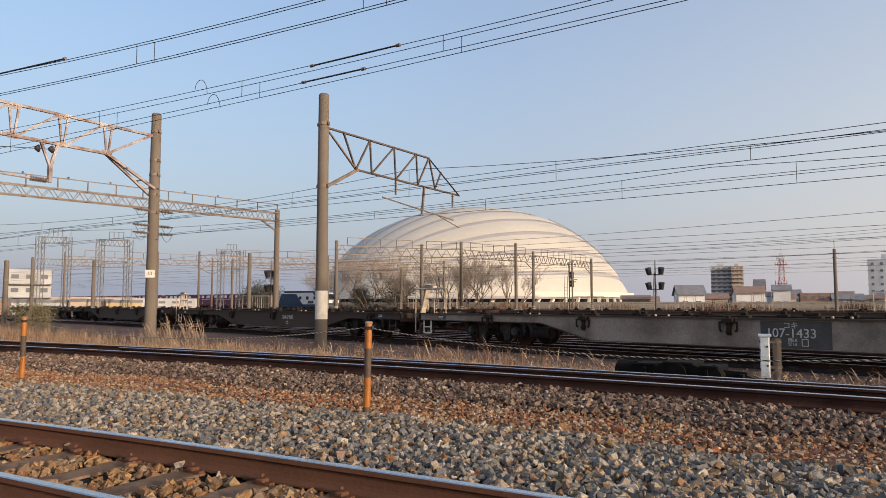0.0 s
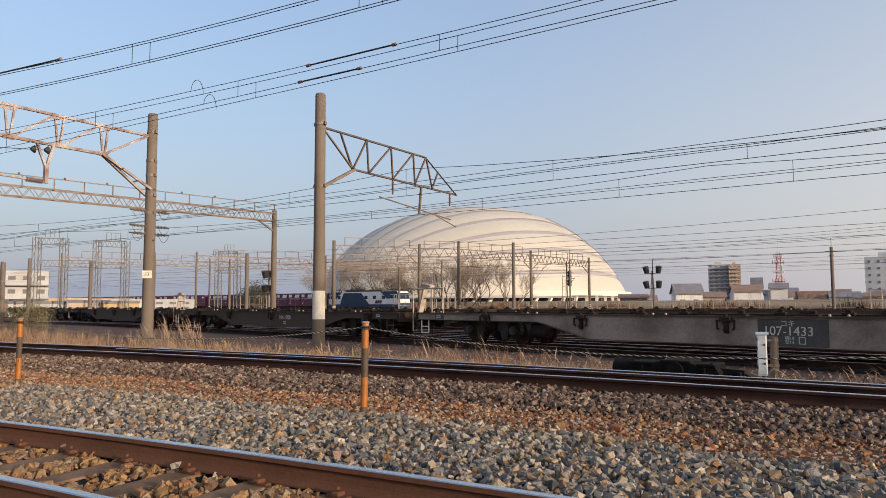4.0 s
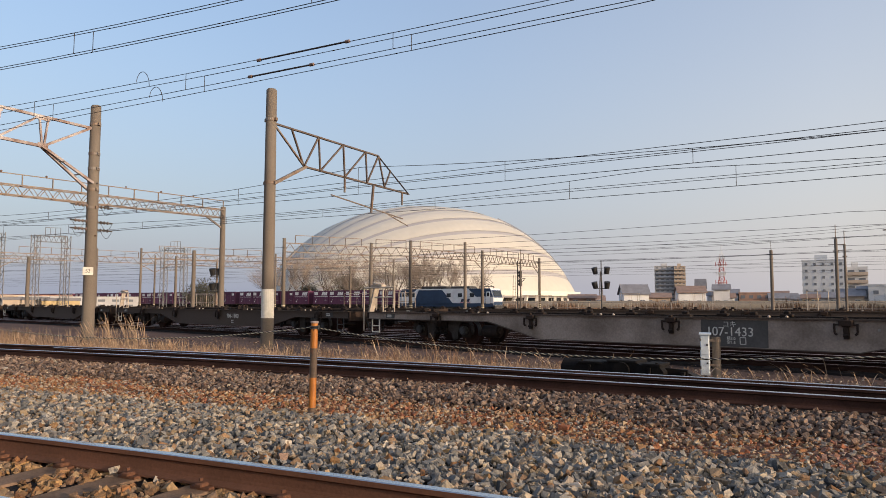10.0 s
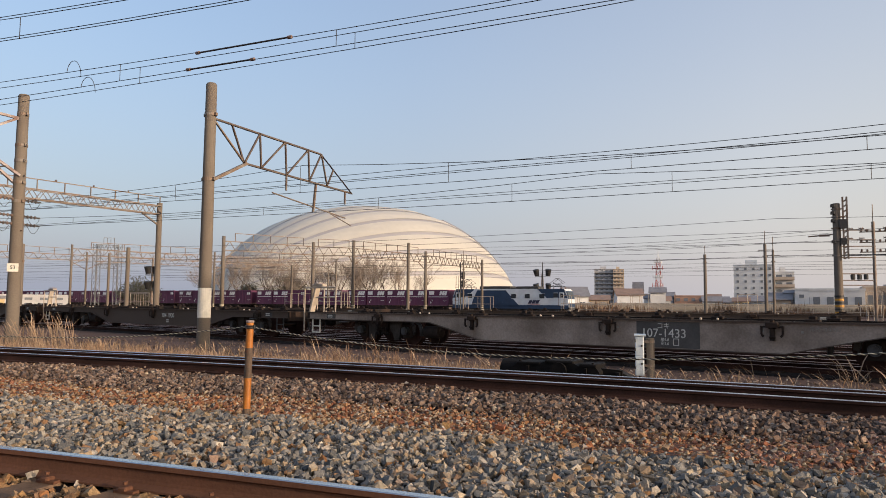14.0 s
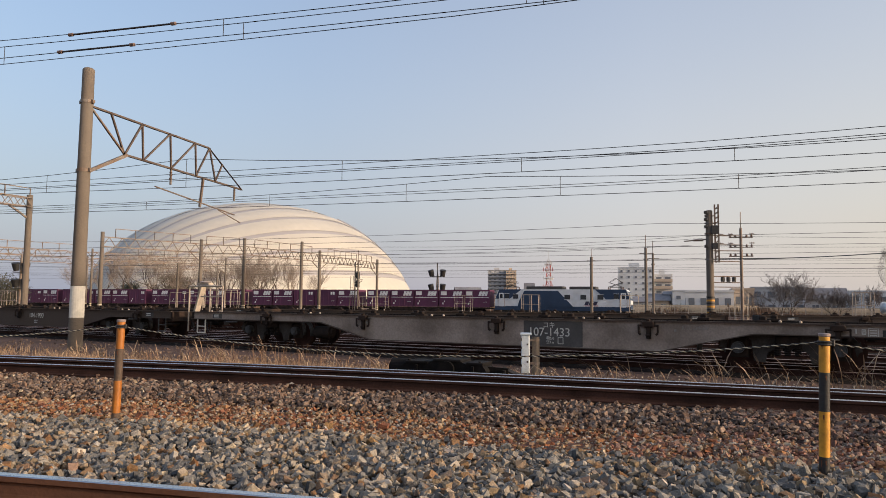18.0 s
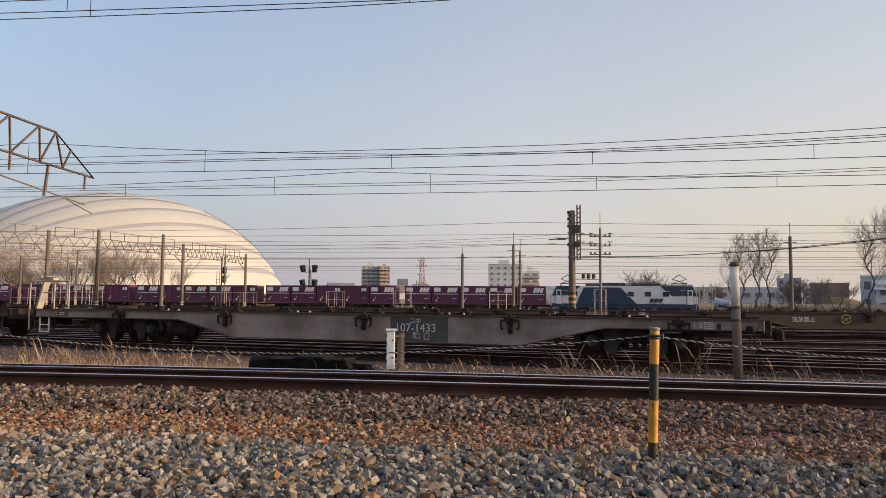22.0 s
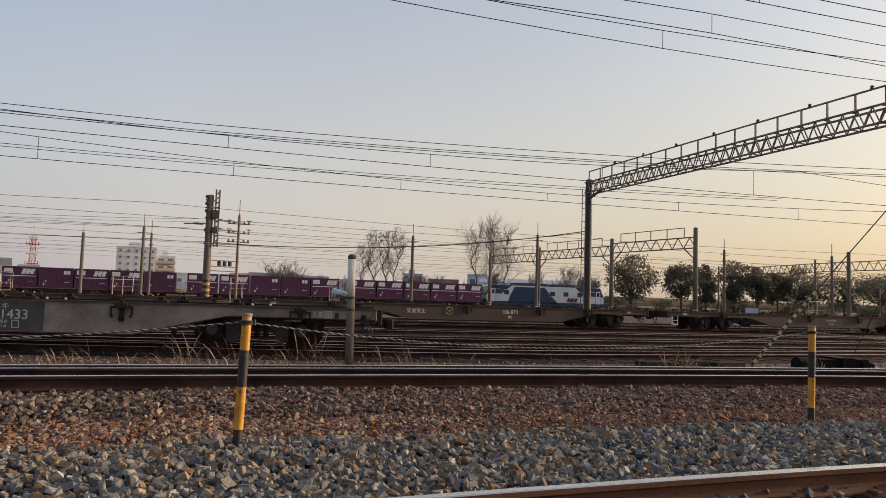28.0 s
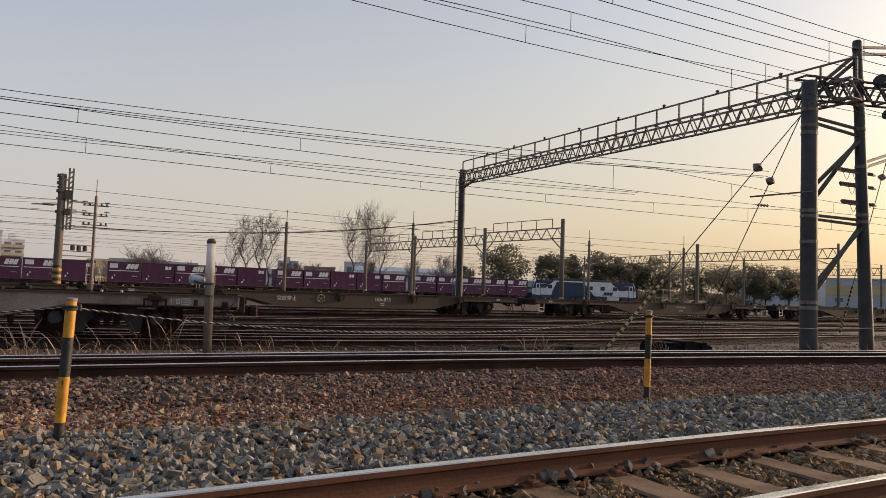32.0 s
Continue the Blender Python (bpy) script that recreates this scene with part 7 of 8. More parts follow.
lattice_portal(-85.2, 42.5, -83.9, 45.0, 9.4, "grey lattice portal among the far sidings")
lattice_portal(-82.2, 48.1, -80.6, 50.8, 9.3, "grey lattice portal among the far sidings")
lattice_portal(-85.9, 69.1, -84.2, 71.2, 9.4, "grey lattice portal among the far sidings")
e = thing("gantry", pose(0, 0, 0), "pale lattice beam between two lattice portals", "gantry", "gantries over the tracks")
lattice(e, (-83.9, 45.0, 6.0), (-82.2, 48.1, 6.0), 0.8, 6, LATTICE_GREY, 0.6, 0.07)


def lamp_tower():
    e = thing("floodlight_mast", pose(-56.6, 52.0, 0.1, 0, 0, 40), "grey yard mast with two tiers of dark floodlights", "floodlight")
    part("post", Geo().cyl((0, 0, 0), (0, 0, 5.6), 0.14, 0.1, n=12), STEEL, e)
    for z in (2.55, 4.05):
        part("platform", Geo().box(-0.62, 0.62, -0.5, 0.5, z - 0.06, z), DARK_STEEL, e)
        for x in (-0.36, 0.36):
            part("floodlight", Geo().cyl((x, -0.1, z + 0.1), (x * 1.2, -0.25, z + 0.8), 0.25, 0.36, n=14), BLACK, e, "dark drum floodlight")


lamp_tower()


def lineside_fence(x0, y0, x1, y1, n, label):
    e = thing("fence", pose(0, 0, 0), label, "fence", "far fences")
    a, b = Vector((x0, y0, 0.1)), Vector((x1, y1, 0.1))
    for i in range(n + 1):
        p = a.lerp(b, i / n)
        part("fence_post", Geo().bar(p, p + Vector((0, 0, 1.5)), 0.1), WALL_TAN, e)
    for z in (0.6, 1.4):
        part("fence_rail", Geo().bar(a + Vector((0, 0, z)), b + Vector((0, 0, z)), 0.08), WALL_TAN, e)


lineside_fence(-60, 112, 14, 108, 40, "brown lineside fence beyond the far track")
lineside_fence(14, 108, 125, 100, 56, "dark lineside fence before the trees")


def bank():
    """Low dry banks behind the far line."""
    for (x0, y0, x1, y1, w, h) in ((-120, 128, 16, 124, 10, 1.75), (16, 122, 58, 110, 9, 1.5), (58, 110, 140, 103, 8, 1.2)):
        a, b = Vector((x0, y0, 0)), Vector((x1, y1, 0))
        n = 24
        pts = [a.lerp(b, i / n) + Vector((0, 0, 0.04)) for i in range(n + 1)]
        g = Geo().sweep([(-w, -0.1), (-w * 0.4, h * 0.8), (0, h), (w * 0.5, h * 0.7), (w, -0.1)], pts)
        tagged(obj("embankment", g, DRY_BANK, smooth=True), "low bank of dry brown grass behind the far line", "embankment", kind="structure")


bank()


def lineside_brush(seed, n, x0, x1, line, lo, hi, label):
    """Dry stalks and scrub in a long uneven strip."""
    rng = np.random.default_rng(seed)
    V, F = [], []
    for _ in range(n):
        cx = rng.uniform(x0, x1)
        cy = line(cx) + rng.normal(0, 0.9)
        th = lo + (hi - lo) * rng.random() ** 2 * (0.5 + 0.5 * math.sin(cx * 0.45 + 2 * math.sin(cx * 0.13)))
        for _ in range(7):
            a = rng.uniform(0, 6.283)
            h = th * rng.uniform(0.5, 1.1)
            bx, by = cx + rng.normal(0, 0.25), cy + rng.normal(0, 0.25)
            lx, ly = bx + h * rng.normal(0, 0.22), by + h * rng.normal(0, 0.22)
            w = rng.uniform(0.02, 0.05)
            px, py = math.cos(a) * w, math.sin(a) * w
            k = len(V)
            V += [(bx - px, by - py, 0.0), (bx + px, by + py, 0.0), (lx + px * 0.6, ly + py * 0.6, h * 0.7), (lx, ly, h), (lx - px * 0.6, ly - py * 0.6, h * 0.7)]
            F.append((k, k + 1, k + 2, k + 3, k + 4))
    me = bpy.data.meshes.new("dry_scrub")
    me.from_pydata(V, [], F)
    me.materials.append(BRUSH)
    tagged(new("dry_scrub", me), label, "scrub", kind="stuff")


lineside_brush(21, 2600, -125, 16, lambda x: 113.5 - 0.03 * x, 0.7, 2.6, "dry brown scrub along the fence before the dome")
lineside_brush(22, 2400, 12, 145, lambda x: 109.5 - 0.085 * x, 0.7, 2.4, "dry brown scrub along the fence beyond the far line")


def grass_mound(x, y, rx, ry, h, seed, label):
    """A rounded heap of earth under dry grass."""
    rng = np.random.default_rng(seed)
    e = thing("grass_mound", pose(x, y, 0), label, "mound", "grass mounds")
    V, F, n, r = [], [], 40, 9
    for j in range(r + 1):
        q = j / r
        for i in range(n):
            a = i * 2 * math.pi / n
            V.append((math.cos(a) * rx * q, math.sin(a) * ry * q, h * (0.5 + 0.5 * math.cos(math.pi * q)) * (1 + 0.12 * math.sin(3 * a + seed) * q) + rng.normal(0, 0.05) * (1 - q) - 0.05 * q))
    for j in range(r):
        for i in range(n):
            k = (i + 1) % n
            F.append((j * n + i, (j + 1) * n + i, (j + 1) * n + k, j * n + k))
    part("earth", Geo().add(V, F), BANK_GRASS, e, smooth=True)


grass_mound(49.5, 117, 9.5, 6, 2.6, 5, "rounded mound under dry yellow-brown grass")
grass_mound(36.5, 116, 5.5, 4, 1.3, 6, "low mound under dry brown grass")
e = thing("grass_bank", pose(0, 0, 0), "long low bank of dry grass behind the tree row", "bank", kind="structure")
part("slope", Geo().sweep([(-5.0, -0.1), (-2.0, 2.0), (0.0, 2.9), (2.0, 2.9), (7.0, -0.1)], [(84 + 5 * k, 119.0 - 0.95 * k, 0.12 * math.sin(k * 1.3)) for k in range(14)]), BANK_GRASS, e, smooth=True)

# ---- lineside equipment ----


def switch_machine(x, y, turn, label):
    z = ground_z(x, y)
    e = thing("point_machine", pose(x, y, z, 0, 0, turn), label, "point machine", "point machines")
    part("case", Geo().plate([(-0.78, 0.05), (-0.78, 0.24), (-0.70, 0.30), (-0.30, 0.30), (-0.25, 0.34), (0.26, 0.34), (0.32, 0.31), (0.60, 0.30), (0.66, 0.22), (0.66, 0.05)], -0.24, 0.24), CASTING, e, "black cast case")
    part("lid", Geo().box(-0.7, -0.3, -0.26, 0.26, 0.3, 0.335, 0.012), CASTING, e)
    part("lid", Geo().box(-0.22, 0.26, -0.26, 0.26, 0.34, 0.375, 0.015), CASTING, e)
    part("lid", Geo().box(0.34, 0.62, -0.26, 0.26, 0.3, 0.34, 0.012), CASTING, e)
    for x0 in (-0.5, 0.0, 0.45):
        part("rib", Geo().box(x0 - 0.02, x0 + 0.02, -0.28, -0.24, 0.05, 0.28), CASTING, e)
    part("gear_cover", Geo().cyl((0.02, -0.3, 0.22), (0.02, -0.24, 0.22), 0.13, n=18), CASTING, e)
    part("motor", Geo().cyl((-1.02, 0, 0.19), (-0.72, 0, 0.19), 0.165, n=22).cyl((-1.05, 0, 0.19), (-1.02, 0, 0.19), 0.12, n=18), CASTING, e, "round motor housing")
    for x0 in (-0.3, 0.22):
        part("mounting_plate", Geo().box(x0, x0 + 0.34, -0.75, 0.3, 0.0, 0.07, 0.01), CASTING, e)
    part("rod", Geo().cyl((0.0, -0.2, 0.12), (0.0, -1.6, 0.12), 0.025, n=8), DARK_STEEL, e)
    part("crank", Geo().bar((0.62, 0, 0.22), (0.95, 0.02, 0.2), 0.06, 0.1).bar((0.9, -0.1, 0.2), (0.9, 0.14, 0.2), 0.05, 0.05), CASTING, e)
    pts = [(0.85 + i * 0.075, 0.05 + 0.01 * i, 0.22 * (1 - i / 9) ** 1.5 + 0.03) for i in range(10)]
    part("cable", Geo().sweep([(0.035, 0), (0.0, 0.035), (-0.035, 0), (0, -0.035)], pts), BLACK, e, "bent rubber conduit")
    for x0 in (-0.65, -0.1, 0.15, 0.55):
        part("lid_bolt", Geo().cyl((x0, -0.2, 0.33), (x0, -0.2, 0.36), 0.022, n=6), CASTING, e)


switch_machine(-3.3, 11.15, -4, "black cast point machine beside the second line")
switch_machine(14.1, 11.2, -8, "dark point machine lying beside the far end of the line")


def low_trough(x0, x1):
    e = thing("cable_trough", pose(0, 0, 0), "dark cable trough lying in dry grass", "cable trough")
    n = int((x1 - x0) / 0.9)
    for i in range(n):
        x = x0 + i * 0.9
        y = 13.1 - 0.12 * (x - 10.5)
        part("trough_piece", Geo().box(x, x + 0.86, y - 0.2, y + 0.2, 0.12, 0.24 + 0.02 * (i % 2), 0.015), WAGON_DARK, e)


low_trough(10.4, 13.2)


def relay_cabinet():
    x, y = -2.50, 13.55
    e = thing("relay_cabinet", pose(x, y, 0.22, 0, 0, 8) @ Matrix.Diagonal((0.8, 0.8, 0.8, 1)), "narrow pale grey signal cabinet strapped to a short post", "cabinet")
    part("case", Geo().box(-0.1, 0.1, -0.12, 0.12, 0.0, 0.9, 0.012), CAB_WHITE, e)
    part("door", Geo().box(-0.085, 0.085, -0.14, -0.12, 0.04, 0.44, 0.006), CAB_WHITE, e)
    part("door", Geo().box(-0.085, 0.085, -0.14, -0.12, 0.46, 0.87, 0.006), CAB_WHITE, e)
    part("hood", Geo().add([(-0.12, -0.15, 0.9), (0.14, -0.15, 0.9), (0.14, 0.14, 0.9), (-0.12, 0.14, 0.9), (-0.12, -0.15, 0.93), (0.14, -0.15, 0.93), (0.14, 0.14, 0.95), (-0.12, 0.14, 0.95)], [(3, 2, 1, 0), (4, 5, 6, 7), (0, 1, 5, 4), (1, 2, 6, 5), (2, 3, 7, 6), (3, 0, 4, 7)]), CAB_WHITE, e)
    for z in (0.14, 0.34, 0.56, 0.76):
        part("hinge", Geo().cyl((-0.09, -0.145, z), (-0.09, -0.145, z + 0.07), 0.012, n=6), DARK_STEEL, e)
    for z in (0.25, 0.66):
        part("latch", Geo().box(0.03, 0.07, -0.155, -0.14, z, z + 0.04), DARK_STEEL, e)
    part("post", Geo().cyl((0.24, 0.06, -0.2), (0.24, 0.06, 0.85), 0.09, n=16), CONCRETE, e, "short round concrete post")
    for z in (0.2, 0.75):
        part("strap", Geo().cyl((0.24, 0.06, z), (0.24, 0.06, z + 0.05), 0.1, n=16).box(0.05, 0.24, -0.04, 0.02, z, z + 0.05), STEEL, e)
    part("conduit", Geo().cyl((0.0, 0.05, -0.15), (0.0, 0.05, 0.05), 0.03, n=8), BLACK, e)


relay_cabinet()


def yard_box(x, y, w, h, z0, label):
    e = thing("equipment_box", pose(x, y, Z_Y, 0, 0, -35), label, "cabinet", "equipment boxes")
    part("case", Geo().box(-w / 2, w / 2, -0.35, 0.35, z0, z0 + h, 0.03), CAB_WHITE, e)
    part("roof", Geo().box(-w / 2 - 0.04, w / 2 + 0.04, -0.4, 0.4, z0 + h, z0 + h + 0.05, 0.015), WALL_WHITE, e)
    for sx in (-1, 1):
        part("leg", Geo().box(sx * w * 0.35 - 0.06, sx * w * 0.35 + 0.06, -0.25, 0.25, 0, z0), CONCRETE, e)
    part("door", Geo().box(-w * 0.4, w * 0.4, -0.37, -0.35, z0 + 0.08, z0 + h - 0.08, 0.008), CAB_WHITE, e)


yard_box(50.5, 49.0, 0.95, 0.82, 0.50, "white equipment box on low legs behind the far wagons")
yard_box(58.7, 39.0, 1.15, 0.55, 0.45, "low white equipment box between the far wagons")


def speaker_post():
    x, y = 3.72, 12.9
    e = thing("speaker_post", pose(x, y, 0.16, 0, -0.8, 0), "slim grey concrete post with white upper part and a horn speaker", "post")
    part("shaft", Geo().lathe([(0.078, -0.2), (0.077, 0.9), (0.075, 1.28)], n=20), CONCRETE, e, smooth=True)
    part("white_top", Geo().lathe([(0.076, 1.28), (0.074, 2.0)], n=20), WHITE_BAND, e, "white painted top", smooth=True)
    part("cap", Geo().lathe([(0.079, 2.0), (0.079, 2.04), (0.057, 2.08), (0.02, 2.09)], n=20), BROWN_PAINT, e, "dark cap", smooth=True)
    for z in (1.05, 1.27):
        part("strap", Geo().lathe([(0.084, 0), (0.084, 0.035)], (0, 0, z), 20), DARK_STEEL, e)
    h = part("horn", Geo().cyl((-0.05, 0.16, 1.36), (-0.22, 0.34, 1.36), 0.035, 0.095, n=18), CAB_WHITE, e, "pale horn loudspeaker", smooth=True)
    part("horn_rim", Geo().cyl((-0.215, 0.335, 1.36), (-0.23, 0.35, 1.36), 0.10, n=18), CAB_WHITE, h)
    part("bracket", Geo().bar((-0.1, 0, 1.28), (-0.22, 0.2, 1.32), 0.04), DARK_STEEL, e)


speaker_post()


def transformer_pole():
    x, y = 3.5, 49.8
    e = pole("utility_pole", x, y, 7.9, 0.25, 0.22, Z_Y, "concrete utility pole with steel frame, insulators and striped guard", (7.5, 7.0, 6.3, 5.5, 4.6), group="utility poles")
    col = Geo()
    for a in (0.34, 0.56):
        col.bar((a, -0.2, 4.3), (a, -0.2, 8.15), 0.1)
    for i in range(12):
        col.bar((0.34, -0.2, 4.3 + i * 0.32), (0.56, -0.2, 4.46 + i * 0.32), 0.08)
    part("lattice_column", col, STEEL, e)
    for i in range(9):
        part("guard_band", Geo().lathe([(0.262, 0), (0.262, 0.12)], (0, 0, 0.35 + i * 0.2), 16), YELLOW if i % 2 else BLACK, e)
    f = pole("utility_pole", x + 2.0, y + 0.6, 6.75, 0.1, 0.09, Z_Y, "slim steel pole joined to the transformer frame", (), m=STEEL, group="utility poles")
    part("spike", Geo().cyl((0, 0, 6.6), (0, 0, 7.7), 0.025, n=6), STEEL, f)
    for z in (6.1, 5.5, 4.4, 2.7, 3.4, 3.0, 5.1):
        part("cross_arm", Geo().bar((0.1, 0, z), (2.1, 0.6, z), 0.07, 0.06), STEEL, e)
    for z in (6.15, 5.55):
        for a in (0.6, 1.2, 2.5):
            insulator(e, (a, 0.3, z + 0.05), (0.3, 0.0, 0.0), 3, 0.09)
    for z in (6.0, 5.35, 4.75):
        part("cross_arm", Geo().bar((-0.75, 0, z), (0.75, 0, z), 0.07, 0.06), STEEL, f)
        for a in (-0.65, -0.35, 0.35, 0.65):
            part("pin_insulator", Geo().lathe([(0.03, 0), (0.085, 0.03), (0.05, 0.07), (0.075, 0.10), (0.03, 0.15)], (a, 0, z + 0.03), 10), PORCELAIN, f)
    for a in (0.8, 1.15, 1.5):
        part("transformer", Geo().lathe([(0.11, 0), (0.13, 0.05), (0.13, 0.28), (0.1, 0.32)], (a, 0.3, 3.05), 14), DARK_STEEL, e, "dark transformer drum")
    for z in (7.55, 7.1, 6.6, 5.3):
        part("bracket_box", Geo().box(-0.32, -0.1, -0.3, 0.1, z, z + 0.18, 0.02), DARK_STEEL, e)
    part("switch_gear", Geo().box(0.1, 0.6, -0.35, 0.05, 6.2, 6.75, 0.03), DARK_STEEL, e)
    part("switch_gear", Geo().box(0.15, 0.55, -0.3, 0.05, 5.2, 5.6, 0.03), DARK_STEEL, e)
    part("side_arm", Geo().cyl((-0.2, 0, 5.85), (-1.6, 0, 5.75), 0.04, n=8).cyl((-0.4, 0, 5.8), (-1.0, 0, 5.8), 0.07, n=8), STEEL, e)


transformer_pole()
for (x, y, top, r, lab) in ((-7.44, 89.7, 7.6, 0.2, 1), (-0.66, 60, 6.3, 0.13, 1), (-0.1, 62, 6.0, 0.1, 1), (-37.5, 25.3, 4.6, 0.15, 0), (-39.5, 34.1, 5.1, 0.15, 0), (-36.6, 16.6, 3.6, 0.13, 0), (-52.2, 30, 4.8, 0.14, 0), (-63, 30.8, 5.5, 0.14, 0), (-29.15, 54.9, 6.8, 0.15, 0), (20.5, 56.7, 6.7, 0.14, 1), (30.1, 52.3, 7.1, 0.13, 1), (41.4, 32.2, 5.3, 0.13, 0), (48.9, 50.7, 6.8, 0.13, 1), (-29.9, 68.9, 6.1, 0.09, 1), (-45, 47, 6.2, 0.12, 0), (-52, 43, 5.6, 0.12, 0), (-47, 62, 5.5, 0.12, 0), (52, 42, 6.0, 0.12, 1), (75, 52, 6.5, 0.14, 1), (68, 40, 6.0, 0.12, 1)):
    p = pole("yard_pole", x, y, top, r, r * 0.85, Z_Y, "grey yard pole among the sidings" if not lab else "grey yard pole with a small cross-arm", (top - 1.0,), group="yard poles")
    if lab:
        part("cross_arm", Geo().bar((-0.5, 0, top - 0.6), (0.5, 0, top - 0.6), 0.06), STEEL, p)
        part("spike", Geo().cyl((0, 0, top - 0.2), (0, 0, top + 0.9), 0.03, n=6), STEEL, p)


def signal_mast(x, y, top):
    e = thing("railway_signal", pose(x, y, Z_Y), "dark colour-light signal on a bracketed post with a ladder", "signal")
    part("post", Geo().cyl((0, 0, 0), (0, 0, top), 0.07, n=10), DARK_STEEL, e)
    for z in (top - 1.8, top - 2.7):
        h = part("signal_head", Geo().box(0.15, 0.5, -0.12, 0.1, z, z + 0.75, 0.03), BLACK, e)
        for k in range(2):
            part("hood", Geo().cyl((0.32, -0.12, z + 0.22 + 0.32 * k), (0.32, -0.38, z + 0.22 + 0.32 * k), 0.12, n=10), BLACK, h)
    part("bracket", Geo().bar((0, 0, top - 1.9), (0.9, 0, top - 1.9), 0.06).bar((0, 0, top - 2.6), (0.8, 0, top - 2.0), 0.05), DARK_STEEL, e)
    lad = Geo().bar((-0.25, 0, 0), (-0.2, 0, top - 1.5), 0.04).bar((-0.6, 0, 0), (-0.5, 0, top - 1.5), 0.04)
    for i in range(10):
        lad.bar((-0.25, 0, 0.3 + i * 0.35), (-0.58, 0, 0.3 + i * 0.35), 0.03)
    part("ladder", lad, STEEL, e)


signal_mast(-30.5, 69.5, 5.8)


def flood_mast(x, y, top):
    e = thing("floodlight_mast", pose(x, y, Z_Y), "slim mast with four dark floodlights on two cross-arms", "floodlight")
    part("post", Geo().cyl((0, 0, 0), (0, 0, top), 0.11, 0.07, n=10), DARK_STEEL, e)
    for z in (top - 2.1, top - 4.3):
        part("cross_arm", Geo().bar((-1.2, 0, z), (1.2, 0, z), 0.1), DARK_STEEL, e)
        for s in (-1, 1):
            part("floodlight", Geo().cyl((s * 0.85, -0.05, z + 0.05), (s * 1.0, -0.3, z + 1.0), 0.36, 0.45, n=14), BLACK, e, "dark drum floodlight")


flood_mast(-32.0, 104.4, 7.75)


def pipe_stage(x, y, w, h, steps=True):
    e = thing("access_stage", pose(x, y, HEAD_Y), "pale tubular handrails of a small access stage", "handrail", "access stages")
    for a in (0, w / 2, w):
        for b in (0, 0.9):
            part("upright", Geo().cyl((a, b, -0.2), (a, b, h), 0.022, n=6), PIPE_TAN, e)
    for z in (h, h * 0.6):
        for b in (0, 0.9):
            part("rail_pipe", Geo().cyl((0, b, z), (w, b, z), 0.022, n=6), PIPE_TAN, e)
    part("platform", Geo().box(0, w, 0, 0.9, 0.5, 0.56), STEEL, e)


for (x, y, w, h) in ((-44, 57, 3.2, 2.1), (-40, 60, 2.0, 2.2), (-35.2, 50, 2.4, 2.2), (-31, 72, 3.0, 2.0), (-12, 66, 1.6, 2.2), (-3, 67, 1.6, 2.2), (6.5, 64, 1.0, 2.4), (14, 58, 1.2, 2.4), (-54, 46, 2.6, 2.0), (-60, 52, 2.6, 2.0), (55.2, 47, 2.2, 2.0), (-21, 75, 1.8, 2.2)):
    pipe_stage(x, y, w, h)

# ---- dry grass ----
def blades(name, label, material, spots, seed, wind=0.0):
    """Bent blades in tufts. spots: x0, x1, y0, y1 (offsets from the second line's near rail), tufts, blades a tuft, height low and high, droop."""
    rng = np.random.default_rng(seed)
    V, F = [], []
    for x0, x1, y0, y1, n, m, lo, hi, droop in spots:
        for _ in range(n):
            cx = rng.uniform(x0, x1)
            cy = t2(cx) + rng.uniform(y0, y1)
            cz = ground_z(cx, cy) - 0.01
            th = rng.uniform(0.6, 1.1)
            for _ in range(m):
                bx, by = cx + rng.normal(0, 0.06), cy + rng.normal(0, 0.06)
                h = rng.uniform(lo, hi) * th
                a = rng.uniform(0, 6.283) if rng.random() > wind else rng.normal(3.3, 0.5)
                lean = rng.uniform(0.05 + 0.25 * wind, min(droop, 1.5 - 0.7 * wind)) * h
                w = rng.uniform(0.004, 0.009)
                dx, dy = math.cos(a), math.sin(a)
                px, py = -dy * w, dx * w
                k = len(V)
                for s in (0, 0.4, 0.75, 1.0):
                    q = lean * s * s
                    z = cz + h * (s - 0.25 * (lean / h) * s * s)
                    ww = (1 - 0.85 * s) if not wind else {0: 0.6, 0.4: 0.5, 0.75: 1.25, 1.0: 0.3}[s]
                    V.append((bx + dx * q + px * ww, by + dy * q + py * ww, z))
                    V.append((bx + dx * q - px * ww, by + dy * q - py * ww, z))
                for s in range(3):
                    F.append((k + 2 * s, k + 2 * s + 1, k + 2 * s + 3, k + 2 * s + 2))
    me = bpy.data.meshes.new(name)
    me.from_pydata(V, [], F)
    me.materials.append(material)
    return tagged(new(name, me), label, "grass", kind="stuff")


blades("dry_grass", "short dry straw-coloured grass along the siding", STRAW, [(-30, -4, 2.0, 4.4, 1700, 11, 0.06, 0.22, 1.5), (-16, -3, 2.0, 3.6, 700, 8, 0.05, 0.2, 1.6), (-4, 26, 2.3, 3.9, 700, 7, 0.03, 0.12, 1.5), (-34, -6, 2.6, 5.2, 600, 10, 0.06, 0.22, 0.9), (-20, 0, 2.4, 5.0, 900, 9, 0.05, 0.2, 0.9), (-10.5, -2.5, 3.0, 5.4, 900, 9, 0.06, 0.24, 0.9), (-2, 30, 2.6, 4.2, 550, 8, 0.05, 0.20, 0.8), (4, 26, 2.3, 3.8, 420, 8, 0.08, 0.24, 1.1), (-34, -12, 4.0, 7.4, 500, 9, 0.1, 0.38, 0.8), (-45, -24, 2.4, 9.0, 560, 12, 0.25, 0.7, 0.6)], 11)
